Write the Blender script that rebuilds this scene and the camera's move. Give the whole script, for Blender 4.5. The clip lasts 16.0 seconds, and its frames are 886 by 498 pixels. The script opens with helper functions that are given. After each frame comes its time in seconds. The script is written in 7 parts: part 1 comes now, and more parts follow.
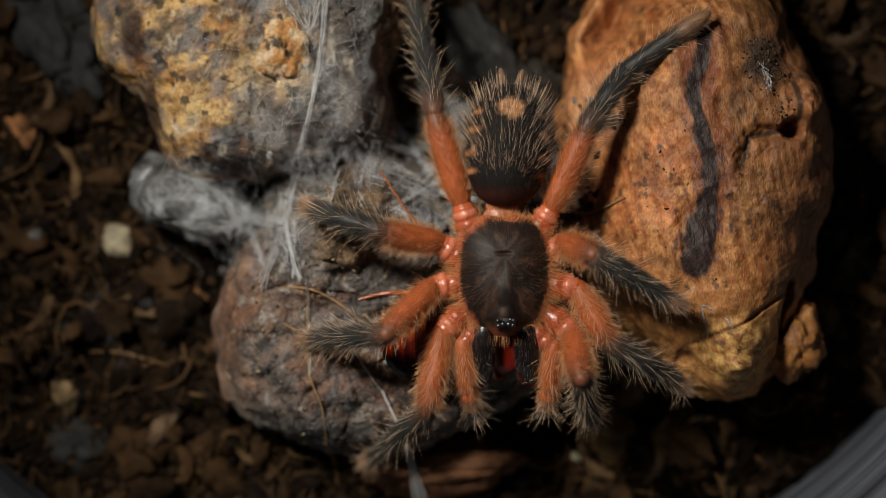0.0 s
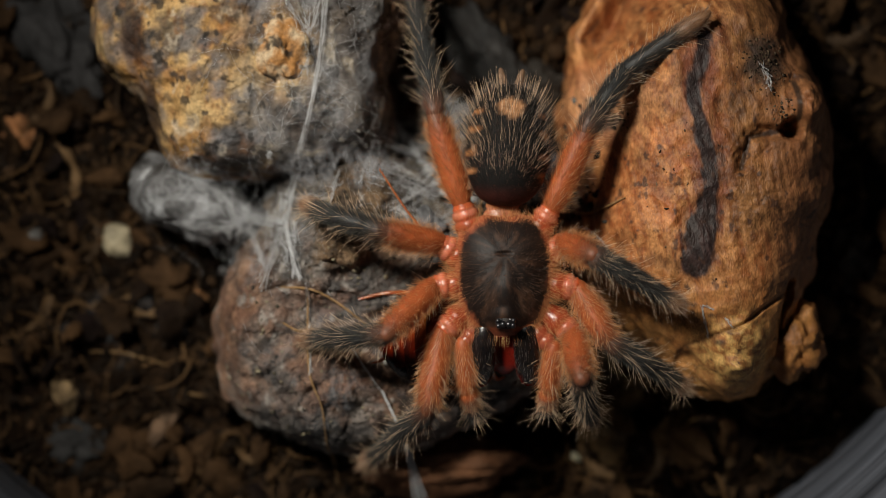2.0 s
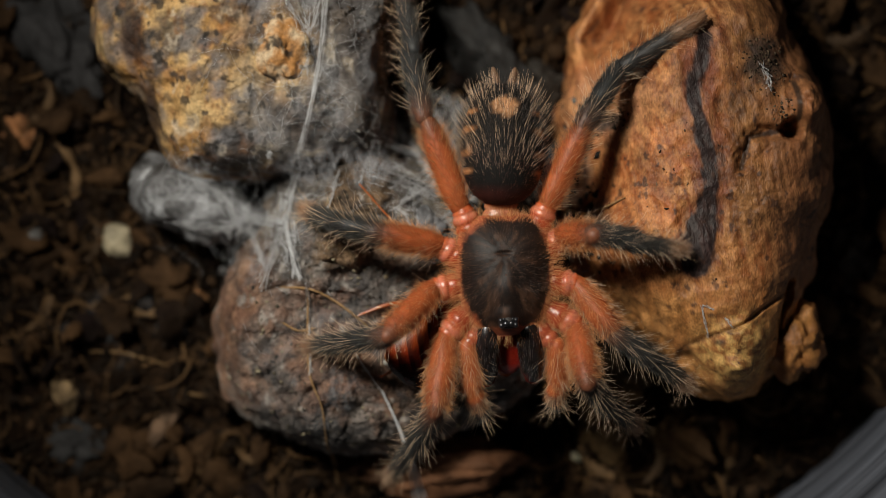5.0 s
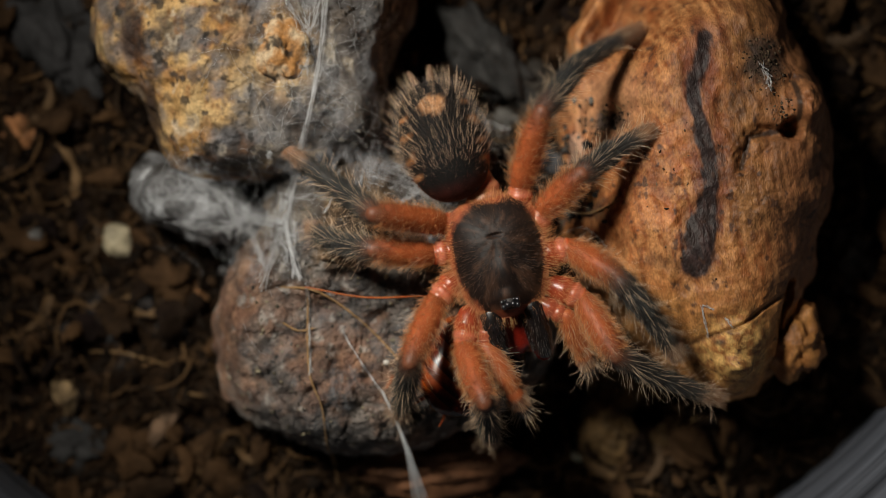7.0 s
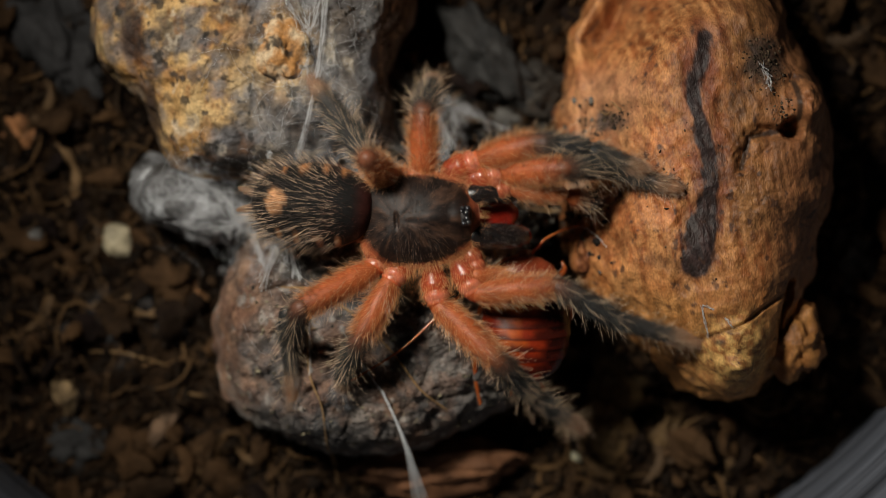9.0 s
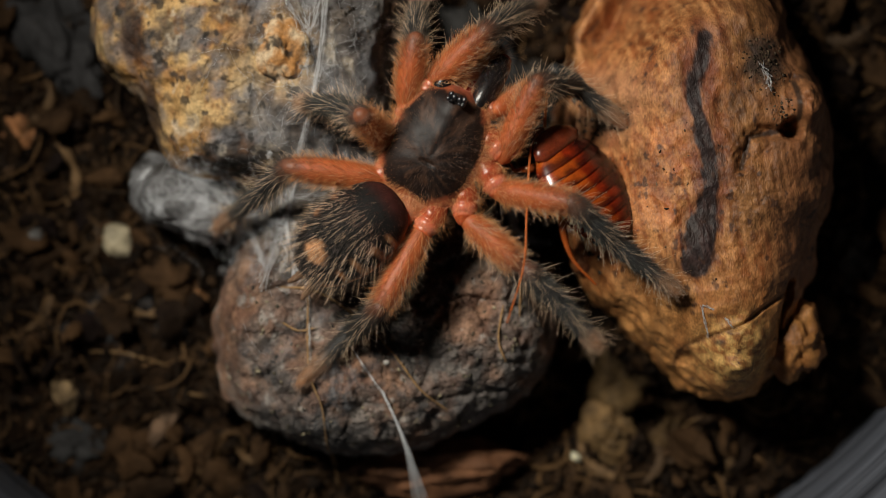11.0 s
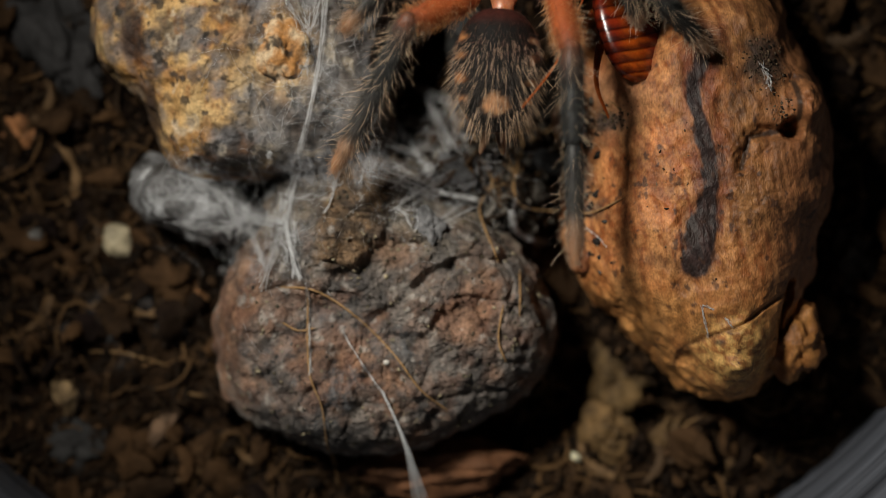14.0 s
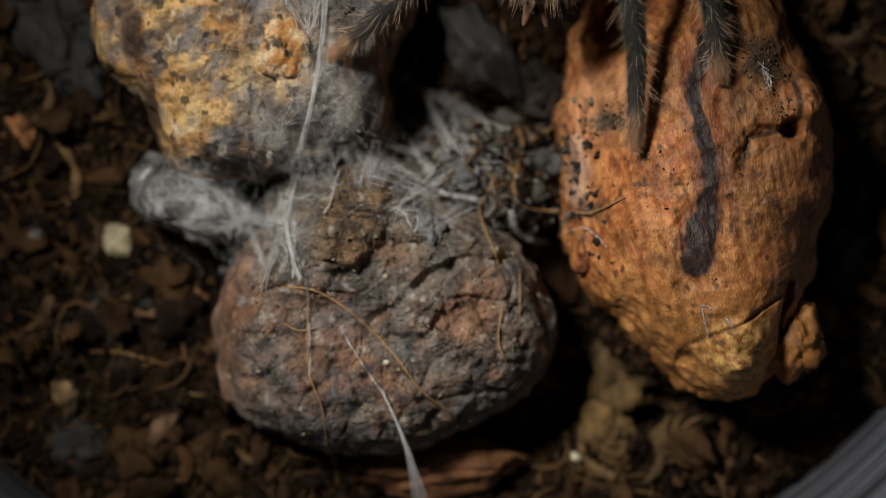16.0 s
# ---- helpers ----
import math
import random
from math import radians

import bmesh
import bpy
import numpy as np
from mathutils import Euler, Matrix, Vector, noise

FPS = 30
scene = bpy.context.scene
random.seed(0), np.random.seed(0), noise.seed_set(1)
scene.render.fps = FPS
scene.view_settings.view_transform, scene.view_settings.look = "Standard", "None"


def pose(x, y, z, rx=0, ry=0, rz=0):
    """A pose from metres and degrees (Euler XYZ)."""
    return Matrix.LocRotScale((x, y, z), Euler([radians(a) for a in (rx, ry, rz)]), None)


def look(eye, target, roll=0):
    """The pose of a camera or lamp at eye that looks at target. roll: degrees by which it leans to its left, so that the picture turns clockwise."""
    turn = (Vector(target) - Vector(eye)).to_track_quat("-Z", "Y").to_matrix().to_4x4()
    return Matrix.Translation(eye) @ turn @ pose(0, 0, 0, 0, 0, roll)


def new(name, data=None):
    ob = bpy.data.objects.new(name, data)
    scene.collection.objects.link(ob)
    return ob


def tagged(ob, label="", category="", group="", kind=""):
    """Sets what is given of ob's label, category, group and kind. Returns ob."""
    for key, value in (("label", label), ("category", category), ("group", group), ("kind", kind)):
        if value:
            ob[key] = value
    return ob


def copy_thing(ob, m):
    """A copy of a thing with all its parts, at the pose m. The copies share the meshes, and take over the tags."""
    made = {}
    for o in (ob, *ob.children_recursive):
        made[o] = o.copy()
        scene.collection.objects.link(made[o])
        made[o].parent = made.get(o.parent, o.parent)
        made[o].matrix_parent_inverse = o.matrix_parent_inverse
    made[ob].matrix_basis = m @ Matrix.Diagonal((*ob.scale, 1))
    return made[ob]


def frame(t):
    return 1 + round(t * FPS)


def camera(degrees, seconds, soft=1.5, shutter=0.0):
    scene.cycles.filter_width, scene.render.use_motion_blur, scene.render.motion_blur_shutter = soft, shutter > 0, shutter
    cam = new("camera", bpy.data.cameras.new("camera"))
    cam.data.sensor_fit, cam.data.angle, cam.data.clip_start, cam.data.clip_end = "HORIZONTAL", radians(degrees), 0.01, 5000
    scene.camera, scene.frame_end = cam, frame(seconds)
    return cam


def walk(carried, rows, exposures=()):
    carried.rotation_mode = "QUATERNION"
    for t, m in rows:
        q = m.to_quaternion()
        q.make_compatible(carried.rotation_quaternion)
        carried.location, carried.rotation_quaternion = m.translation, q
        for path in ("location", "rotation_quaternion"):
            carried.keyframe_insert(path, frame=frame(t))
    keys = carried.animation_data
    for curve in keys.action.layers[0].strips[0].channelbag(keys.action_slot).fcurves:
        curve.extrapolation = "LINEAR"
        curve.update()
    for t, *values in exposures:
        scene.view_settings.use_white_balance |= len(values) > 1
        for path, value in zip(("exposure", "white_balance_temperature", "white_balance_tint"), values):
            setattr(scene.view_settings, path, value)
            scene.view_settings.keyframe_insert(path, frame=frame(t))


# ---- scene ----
cam = camera(28, 16.0, soft=0.8, shutter=0.6)
cam.data.dof.use_dof, cam.data.dof.focus_distance, cam.data.dof.aperture_fstop = True, 0.1522, 13.0
walk(cam, [(0, pose(0, 0, 0.1672)), (16, pose(0, 0, 0.1672))], exposures=[(0, 0.0), (16, 0.0)])

# a dim room, and one photo lamp with a soft front beside the camera
world = bpy.data.worlds.new("room")
scene.world = world
world.use_nodes = True
world.node_tree.nodes["Background"].inputs["Color"].default_value = (0.9, 0.88, 0.86, 1)
world.node_tree.nodes["Background"].inputs["Strength"].default_value = 0.0044
lamp = bpy.data.lights.new("photo_lamp", "AREA")
lamp.shape, lamp.size, lamp.energy, lamp.color = "DISK", 0.036, 0.0234, (1.0, 0.945, 0.835)
lamp.spread = radians(43)
lamp_ob = new("photo_lamp", lamp)
lamp_ob.matrix_world = look((-0.070, 0.073, 0.150), (0.001, 0.001, 0.008))

MM = 0.001
rng = np.random.default_rng(7)


# ---- materials ----
def surface(name, rough=0.7, spec=0.4, grain=4.0, amount=0.35, bump=0.4, bump_grain=6.0, depth=0.12, colour=None, coat=0.0, sheen=0.0, through_light=0.0, stretch=None):
    """A matt or glossy surface; its colour from the mesh's pigment, or one colour, broken by grain at two scales (per millimetre)."""
    m = bpy.data.materials.new(name)
    m.use_nodes = True
    n, l = m.node_tree.nodes, m.node_tree.links
    b = n["Principled BSDF"]
    b.inputs["Roughness"].default_value = rough
    b.inputs["Specular IOR Level"].default_value = spec
    b.inputs["Coat Weight"].default_value = coat
    b.inputs["Coat Roughness"].default_value = 0.2
    b.inputs["Sheen Weight"].default_value = sheen
    if through_light:
        b.inputs["Subsurface Weight"].default_value = through_light
        b.inputs["Subsurface Radius"].default_value = (0.9 * MM, 0.35 * MM, 0.15 * MM)
        b.inputs["Subsurface Scale"].default_value = 1.0
    where = n.new("ShaderNodeTexCoord")
    place = where.outputs["Object"]
    if stretch:
        along_grain = n.new("ShaderNodeMapping")
        along_grain.inputs["Scale"].default_value = stretch
        along_grain.inputs["Rotation"].default_value = (0, 0, radians(-9))
        l.new(place, along_grain.inputs["Vector"])
        place = along_grain.outputs["Vector"]
    if colour is None:
        base = n.new("ShaderNodeAttribute")
        base.attribute_name = "pigment"
        base_out = base.outputs["Color"]
    else:
        base = n.new("ShaderNodeRGB")
        base.outputs[0].default_value = (*colour, 1)
        base_out = base.outputs[0]
    fine = n.new("ShaderNodeTexNoise")
    fine.inputs["Scale"].default_value = grain * 1000
    fine.inputs["Detail"].default_value = 4
    coarse = n.new("ShaderNodeTexNoise")
    coarse.inputs["Scale"].default_value = grain * 180
    coarse.inputs["Detail"].default_value = 3
    l.new(place, fine.inputs["Vector"])
    l.new(place, coarse.inputs["Vector"])
    add = n.new("ShaderNodeMath")
    add.operation = "ADD"
    l.new(fine.outputs["Fac"], add.inputs[0])
    l.new(coarse.outputs["Fac"], add.inputs[1])
    span = n.new("ShaderNodeMapRange")
    span.inputs["From Min"].default_value, span.inputs["From Max"].default_value = 0.65, 1.35
    span.inputs["To Min"].default_value, span.inputs["To Max"].default_value = 1 - amount, 1 + amount
    l.new(add.outputs[0], span.inputs["Value"])
    tone = n.new("ShaderNodeVectorMath")
    tone.operation = "SCALE"
    l.new(base_out, tone.inputs[0])
    l.new(span.outputs["Result"], tone.inputs["Scale"])
    l.new(tone.outputs["Vector"], b.inputs["Base Color"])
    if bump:
        rough_tex = n.new("ShaderNodeTexNoise")
        rough_tex.inputs["Scale"].default_value = bump_grain * 1000
        rough_tex.inputs["Detail"].default_value = 5
        l.new(place, rough_tex.inputs["Vector"])
        relief = n.new("ShaderNodeBump")
        relief.inputs["Strength"].default_value = bump
        relief.inputs["Distance"].default_value = depth * MM
        l.new(rough_tex.outputs["Fac"], relief.inputs["Height"])
        l.new(relief.outputs["Normal"], b.inputs["Normal"])
    return m


def silk(name, cover, colour=(0.36, 0.37, 0.39)):
    """Spider silk: a thin white weave with gaps, denser where the mesh says so."""
    m = bpy.data.materials.new(name)
    m.use_nodes = True
    n, l = m.node_tree.nodes, m.node_tree.links
    b = n["Principled BSDF"]
    b.inputs["Base Color"].default_value = (*colour, 1)
    b.inputs["Roughness"].default_value = 0.6
    where = n.new("ShaderNodeTexCoord")
    layers = []
    for turn, thin in ((35, 0.4), (-50, 0.35), (80, 0.7)):
        lay = n.new("ShaderNodeMapping")
        lay.inputs["Rotation"].default_value = (0, 0, radians(turn))
        lay.inputs["Scale"].default_value = (1.0, thin, 1.0)
        l.new(where.outputs["Object"], lay.inputs["Vector"])
        tex = n.new("ShaderNodeTexNoise")
        tex.inputs["Scale"].default_value = 1100
        tex.inputs["Detail"].default_value = 8
        tex.inputs["Distortion"].default_value = 0.35
        l.new(lay.outputs["Vector"], tex.inputs["Vector"])
        layers.append(tex.outputs["Fac"])
    weave = layers[0]
    for other in layers[1:]:
        both = n.new("ShaderNodeMath")
        both.operation = "MAXIMUM"
        l.new(weave, both.inputs[0])
        l.new(other, both.inputs[1])
        weave = both.outputs[0]
    span = n.new("ShaderNodeMapRange")
    span.inputs["From Min"].default_value, span.inputs["From Max"].default_value = 0.46, 0.78
    span.inputs["To Min"].default_value, span.inputs["To Max"].default_value = 0.02, cover
    l.new(weave, span.inputs["Value"])
    dense = n.new("ShaderNodeAttribute")
    dense.attribute_name = "pigment"
    times = n.new("ShaderNodeMath")
    times.operation = "MULTIPLY"
    l.new(span.outputs["Result"], times.inputs[0])
    l.new(dense.outputs["Fac"], times.inputs[1])
    l.new(times.outputs[0], b.inputs["Alpha"])
    return m


SOIL = surface("damp_soil", 0.9, 0.06, 2.5, 0.6, 0.8, 3.0, 0.4)
CRUMB = surface("soil_crumbs", 0.85, 0.1, 3.0, 0.5, 0.6, 5.0, 0.2)
FIBRE = surface("dry_fibre", 0.7, 0.2, 3.0, 0.35, 0.3, 8.0, 0.05)
ROCK_SKIN = surface("weathered_rock", 0.75, 0.4, 3.0, 0.55, 1.0, 3.5, 0.4)
CORK_SKIN = surface("cork_bark_skin", 0.75, 0.3, 3.0, 0.45, 0.7, 4.0, 0.2)
WOOD_SKIN = surface("worn_driftwood", 0.55, 0.4, 6.0, 0.5, 0.8, 7.0, 0.10, stretch=(1.0, 0.5, 0.8))
PEBBLE = surface("mineral_grain", 0.6, 0.4, 2.0, 0.2, 0.4, 4.0, 0.1)
PLASTIC = surface("frosted_plastic", 0.32, 0.5, 0.4, 0.12, 0.2, 0.5, 0.2)
SKIN = surface("spider_skin", 0.5, 0.35, 6.0, 0.25, 0.5, 9.0, 0.05, through_light=0.15)
VELVET = surface("carapace_velvet", 0.5, 0.28, 8.0, 0.45, 0.6, 12.0, 0.05)
FUR = surface("abdomen_fur", 0.75, 0.2, 8.0, 0.5, 0.6, 12.0, 0.06)
HAIR = surface("spider_hair", 0.4, 0.5, 6.0, 0.15, 0.0)
GLOSS = surface("eye_gloss", 0.3, 1.0, 6.0, 0.1, 0.0)
SHELL = surface("roach_shell", 0.22, 0.6, 5.0, 0.3, 0.2, 8.0, 0.03, through_light=0.3)
STRAND = surface("silk_thread", 0.45, 0.5, 4.0, 0.2, 0.0, colour=(0.64, 0.65, 0.67))
VEIL = silk("silk_veil", 0.6)
BRIDGE = silk("dense_silk", 1.3, (0.19, 0.19, 0.20))
WISP = silk("silk_wisps", 0.85, (0.56, 0.575, 0.60))


# ---- mesh helpers ----
def solid(name, verts, faces, material, parent=None, pigment=None, label="", smooth=True):
    """One mesh object from places in millimetres."""
    verts = np.asarray(verts, float)
    me = bpy.data.meshes.new(name)
    me.from_pydata((verts * MM).tolist(), [], faces if isinstance(faces, list) else faces.tolist())
    if pigment is not None:
        at = me.attributes.new("pigment", "FLOAT_COLOR", "POINT")
        c = np.ones((len(verts), 4))
        c[:, :3] = pigment
        at.data.foreach_set("color", c.ravel())
    me.polygons.foreach_set("use_smooth", [smooth] * len(me.polygons))
    me.materials.append(material)
    ob = new(name, me)
    if parent:
        ob.parent = parent
    if label:
        tagged(ob, label)
    return ob


def grid_faces(rows, cols, wrap=True):
    i, j = np.meshgrid(np.arange(rows - 1), np.arange(cols if wrap else cols - 1), indexing="ij")
    k = (j + 1) % cols
    return np.stack([i * cols + j, i * cols + k, (i + 1) * cols + k, (i + 1) * cols + j], -1).reshape(-1, 4)


def lathe(profile, sides=14):
    """Rings round the y axis from (y, half width, half height, lift)."""
    a = np.arange(sides) * 2 * math.pi / sides
    v = np.concatenate([np.stack([w * np.cos(a), np.full(sides, y), h * np.sin(a) + up], 1) for y, w, h, up in profile])
    f = grid_faces(len(profile), sides)[:, ::-1].tolist()
    f.append(list(range(sides)))
    f.append(list(range(len(v) - 1, len(v) - sides - 1, -1)))
    return v, f


def tube(points, radii, sides=5):
    """A round strand along points."""
    p = np.asarray(points, float)
    t = np.gradient(p, axis=0)
    t /= np.linalg.norm(t, axis=1)[:, None] + 1e-9
    up = np.where(np.abs(t[:, 2:3]) > 0.9, [[1.0, 0, 0]], [[0, 0, 1.0]])
    a = np.cross(t, up)
    a /= np.linalg.norm(a, axis=1)[:, None] + 1e-9
    b = np.cross(t, a)
    ang = np.arange(sides) * 2 * math.pi / sides
    r = np.broadcast_to(np.asarray(radii, float), (len(p),))
    v = p[:, None] + r[:, None, None] * (np.cos(ang)[None, :, None] * a[:, None] + np.sin(ang)[None, :, None] * b[:, None])
    return v.reshape(-1, 3), grid_faces(len(p), sides)


def spline(points, n):
    p = np.asarray(points, float)
    p = np.concatenate([[2 * p[0] - p[1]], p, [2 * p[-1] - p[-2]]])
    out = []
    for s in np.linspace(0, len(p) - 3 - 1e-6, n):
        i, t = int(s), s - int(s)
        a, b, c, d = p[i:i + 4]
        out.append(0.5 * (2 * b + (c - a) * t + (2 * a - 5 * b + 4 * c - d) * t ** 2 + (3 * b - a - 3 * c + d) * t ** 3))
    return np.array(out)


def hairs(roots, ways, lengths, thick, droop):
    """Tapered hairs: from roots along ways, bending towards droop."""
    n = len(roots)
    lengths = np.broadcast_to(lengths, (n,))[:, None]
    ways = ways / (np.linalg.norm(ways, axis=1)[:, None] + 1e-9)
    side = np.cross(ways, rng.normal(size=(n, 3)))
    side /= np.linalg.norm(side, axis=1)[:, None] + 1e-9
    other = np.cross(ways, side)
    rings = []
    for s, w in ((0, 1.0), (0.4, 0.8), (0.75, 0.5), (1.0, 0.12)):
        mid = roots + lengths * (ways * s + droop * s * s * 0.5)
        for k in range(3):
            a = k * 2 * math.pi / 3
            rings.append(mid + thick * w * (math.cos(a) * side + math.sin(a) * other))
    v = np.stack(rings, 1).reshape(-1, 3)
    f = grid_faces(4, 3)
    return v, (f[None] + (np.arange(n) * 12)[:, None, None]).reshape(-1, 4)


def gather(pieces):
    """Many (verts, faces) into one; all faces with the same number of corners."""
    vs, fs, k = [], [], 0
    for v, f in pieces:
        vs.append(v)
        fs.append(np.asarray(f) + k)
        k += len(v)
    return np.concatenate(vs), np.concatenate(fs)


def mix(a, b, t):
    t = np.asarray(t, float)[..., None]
    return np.asarray(a, float) * (1 - t) + np.asarray(b, float) * t


# ---- the lie of the land, in millimetres ----
def value_noise(p, seed=0.0):
    p = np.asarray(p, float)
    i = np.floor(p)
    f = p - i
    f = f * f * (3 - 2 * f)
    out = 0.0
    for c in range(8):
        o = np.array([c & 1, c >> 1 & 1, c >> 2 & 1])
        q = i + o
        h = np.sin(q[:, 0] * 127.1 + q[:, 1] * 311.7 + q[:, 2] * 74.7 + seed * 17.3) * 43758.5453
        w = np.prod(np.where(o == 1, f, 1 - f), axis=1)
        out = out + (h - np.floor(h)) * w
    return out


def fbm(p, scale, octaves=4, seed=0.0):
    """Layered noise, about -1 to 1; p in millimetres, scale is the size of the largest lumps."""
    p = np.asarray(p, float) / scale
    total, amount = 0.0, 0.0
    for k in range(octaves):
        total = total + (value_noise(p * 2 ** k, seed + k * 5.1) * 2 - 1) * 0.55 ** k
        amount += 0.55 ** k
    return total / amount


def blend(a, b, x):
    t = np.clip((x - a) / (b - a), 0, 1)
    return t * t * (3 - 2 * t)


def along(points, x, y):
    """Distance from places x, y to the line through the points."""
    best = np.full(np.shape(x), 1e9)
    for (ax, ay), (bx, by) in zip(points[:-1], points[1:]):
        dx, dy = bx - ax, by - ay
        s = np.clip(((x - ax) * dx + (y - ay) * dy) / (dx * dx + dy * dy), 0, 1)
        best = np.minimum(best, np.hypot(x - ax - s * dx, y - ay - s * dy))
    return best


def cells(x, y, scale, seed=0.0):
    """Broken stone in plan: a number for each piece, and the distance to the nearest joint."""
    px, py = x / scale, y / scale
    ix, iy = np.floor(px), np.floor(py)
    f1, f2, tone = np.full(px.shape, 9.0), np.full(px.shape, 9.0), np.zeros(px.shape)
    for dx in (-1, 0, 1):
        for dy in (-1, 0, 1):
            qx, qy = ix + dx, iy + dy
            h = [np.sin(qx * 127.1 + qy * 311.7 + seed + k) * 43758.5453 for k in (0.0, 4.7, 9.3)]
            h = [k - np.floor(k) for k in h]
            d = np.hypot(qx + h[0] - px, qy + h[1] - py)
            near = d < f1
            f2 = np.where(near, f1, np.minimum(f2, d))
            tone = np.where(near, h[2], tone)
            f1 = np.where(near, d, f1)
    return tone, f2 - f1


def broken(x, y, scale, seed):
    """Height of a crumbling surface: pieces at uneven heights with joints between."""
    p = np.stack([x, y, 0 * x], 1)
    wx, wy = x + 0.35 * scale * fbm(p, scale, 2, seed), y + 0.35 * scale * fbm(p, scale, 2, seed + 3)
    tone, joint = cells(wx, wy, scale, seed)
    return (tone - 0.5) * blend(0.0, 0.35, joint) - 0.45 * blend(0.14, 0.0, joint)


class Lump:
    """A closed lump of rock, bark or wood: a star-shaped outline, filled by a dome with relief of its own."""

    def __init__(self, centre, outline, height, edge, relief):
        self.c, self.height, self.edge, self.relief = centre, height, edge, relief
        a = [math.atan2(y - centre[1], x - centre[0]) for x, y in outline]
        r = [math.hypot(x - centre[0], y - centre[1]) for x, y in outline]
        order = np.argsort(a)
        self.a = np.concatenate([np.array(a)[order] + k for k in (-2 * math.pi, 0, 2 * math.pi)])
        self.r = np.tile(np.array(r)[order], 3)

    def radius(self, angle):
        w = [(-0.12, 0.15), (-0.06, 0.2), (0, 0.3), (0.06, 0.2), (0.12, 0.15)]
        return sum(k * np.interp(angle + d, self.a, self.r) for d, k in w)

    def top(self, x, y):
        dx, dy = x - self.c[0], y - self.c[1]
        s = np.hypot(dx, dy) / self.radius(np.arctan2(dy, dx))
        z = self.height * np.clip(1 - np.clip(s, 0, 1) ** self.edge, 0, 1) ** 0.5
        return np.where(s < 1, z + self.relief(x, y) * np.clip((1 - s) * 6, 0, 1), -12.0)


def shelf(x, y):
    """The olive-brown hump on the rock's upper side."""
    p = np.stack([x, y, 0 * x], 1)
    u, v = x - (-8.05), y - 3.19
    u, v = u * 0.96 - v * 0.27, u * 0.27 + v * 0.96
    return blend(1.15, 0.75, np.hypot(u / 3.2, v / 5.8) + 0.25 * fbm(p, 1.6, 3, 19))


CORK = Lump((-17.42, 19.29), [(-32.51, 19.53), (-31.74, 17.48), (-29.17, 14.92), (-27.12, 12.87), (-26.1, 9.79), (-25.33, 6.97), (-19.69, 6.31), (-14.56, 6.46), (-9.43, 7.23), (-5.08, 8.51),
    (-4.92, 12.36), (-5.54, 15.43), (-5.08, 18.51), (-3.18, 22.1), (-3.28, 28.76), (-9.43, 32.87), (-19.69, 33.38), (-28.92, 30.3), (-31.99, 24.66)], 10.5, 6.0,
    lambda x, y: 1.6 * fbm(np.stack([x, y, 0 * x], 1), 8, 4, 3) + 0.55 * fbm(np.stack([x, y, 0 * x], 1), 1.6, 3, 8) + 0.2 * broken(x, y, 3.4, 5.0) - 3.0 * blend(2.2, 0, np.hypot(x - (-4.76), y - 13.72)))
ROCK = Lump((-4.82, -6.1), [(-21.46, -8.72), (-20.58, -12.85), (-18.26, -15.68), (-13.62, -18.01), (-7.43, -19.29), (-3.3, -18.52), (0.83, -17.23), (4.95, -15.53), (8.31, -13.36), (10.37, -10.27),
    (10.37, -6.66), (9.08, -3.04), (7.53, -0.46), (4.95, 2.12), (0.83, 4.69), (-4.08, 8.51), (-9.49, 9.6), (-14.39, 7.48), (-17.49, 1.86), (-20.33, -3.04)], 8.6, 4.6,
    lambda x, y: 1.4 * fbm(np.stack([x, y, 0 * x], 1), 6, 4, 11) + 0.7 * fbm(np.stack([x, y, 0 * x], 1), 1.3, 4, 14) + 1.5 * shelf(x, y) + 0.6 * broken(x, y, 4.6, 2.0) + 0.3 * broken(x, y, 1.7, 8.0) + 0.9 * (0.25 - np.abs(fbm(np.stack([x + 0.6 * y, (y - 0.6 * x) * 0.5, 0 * x], 1), 3.0, 4, 17))) - 0.9 * blend(0.9, 0.1, along([(-6.28, -6.53), (-3.24, -4.51), (-1.22, -2.48), (0.81, -1.47)], x, y))
    - 0.8 * blend(0.8, 0.1, along([(-4.76, -8.05), (-1.22, -8.05), (-0.2, -6.03)], x, y)))
VEIN = [(22.71, 18.57), (21.83, 14.67), (21.83, 11.74), (22.71, 8.82), (23.1, 5.41), (22.22, 2), (21.64, -1.17)]
SPLIT = [(20.92, -10.88), (21.07, -8.79), (23.25, -7.6), (25.72, -6.61), (27.94, -5.13), (30.05, -3.95)]
GROOVE = [(30.74, -2.97), (30.09, -5.99), (30.18, -9.06), (29.09, -12.69)]
NOTCH = [(30.55, 14.55), (30.8, 11.3), (29.11, 10.23), (26.46, 9.68), (25.72, 6.96)]


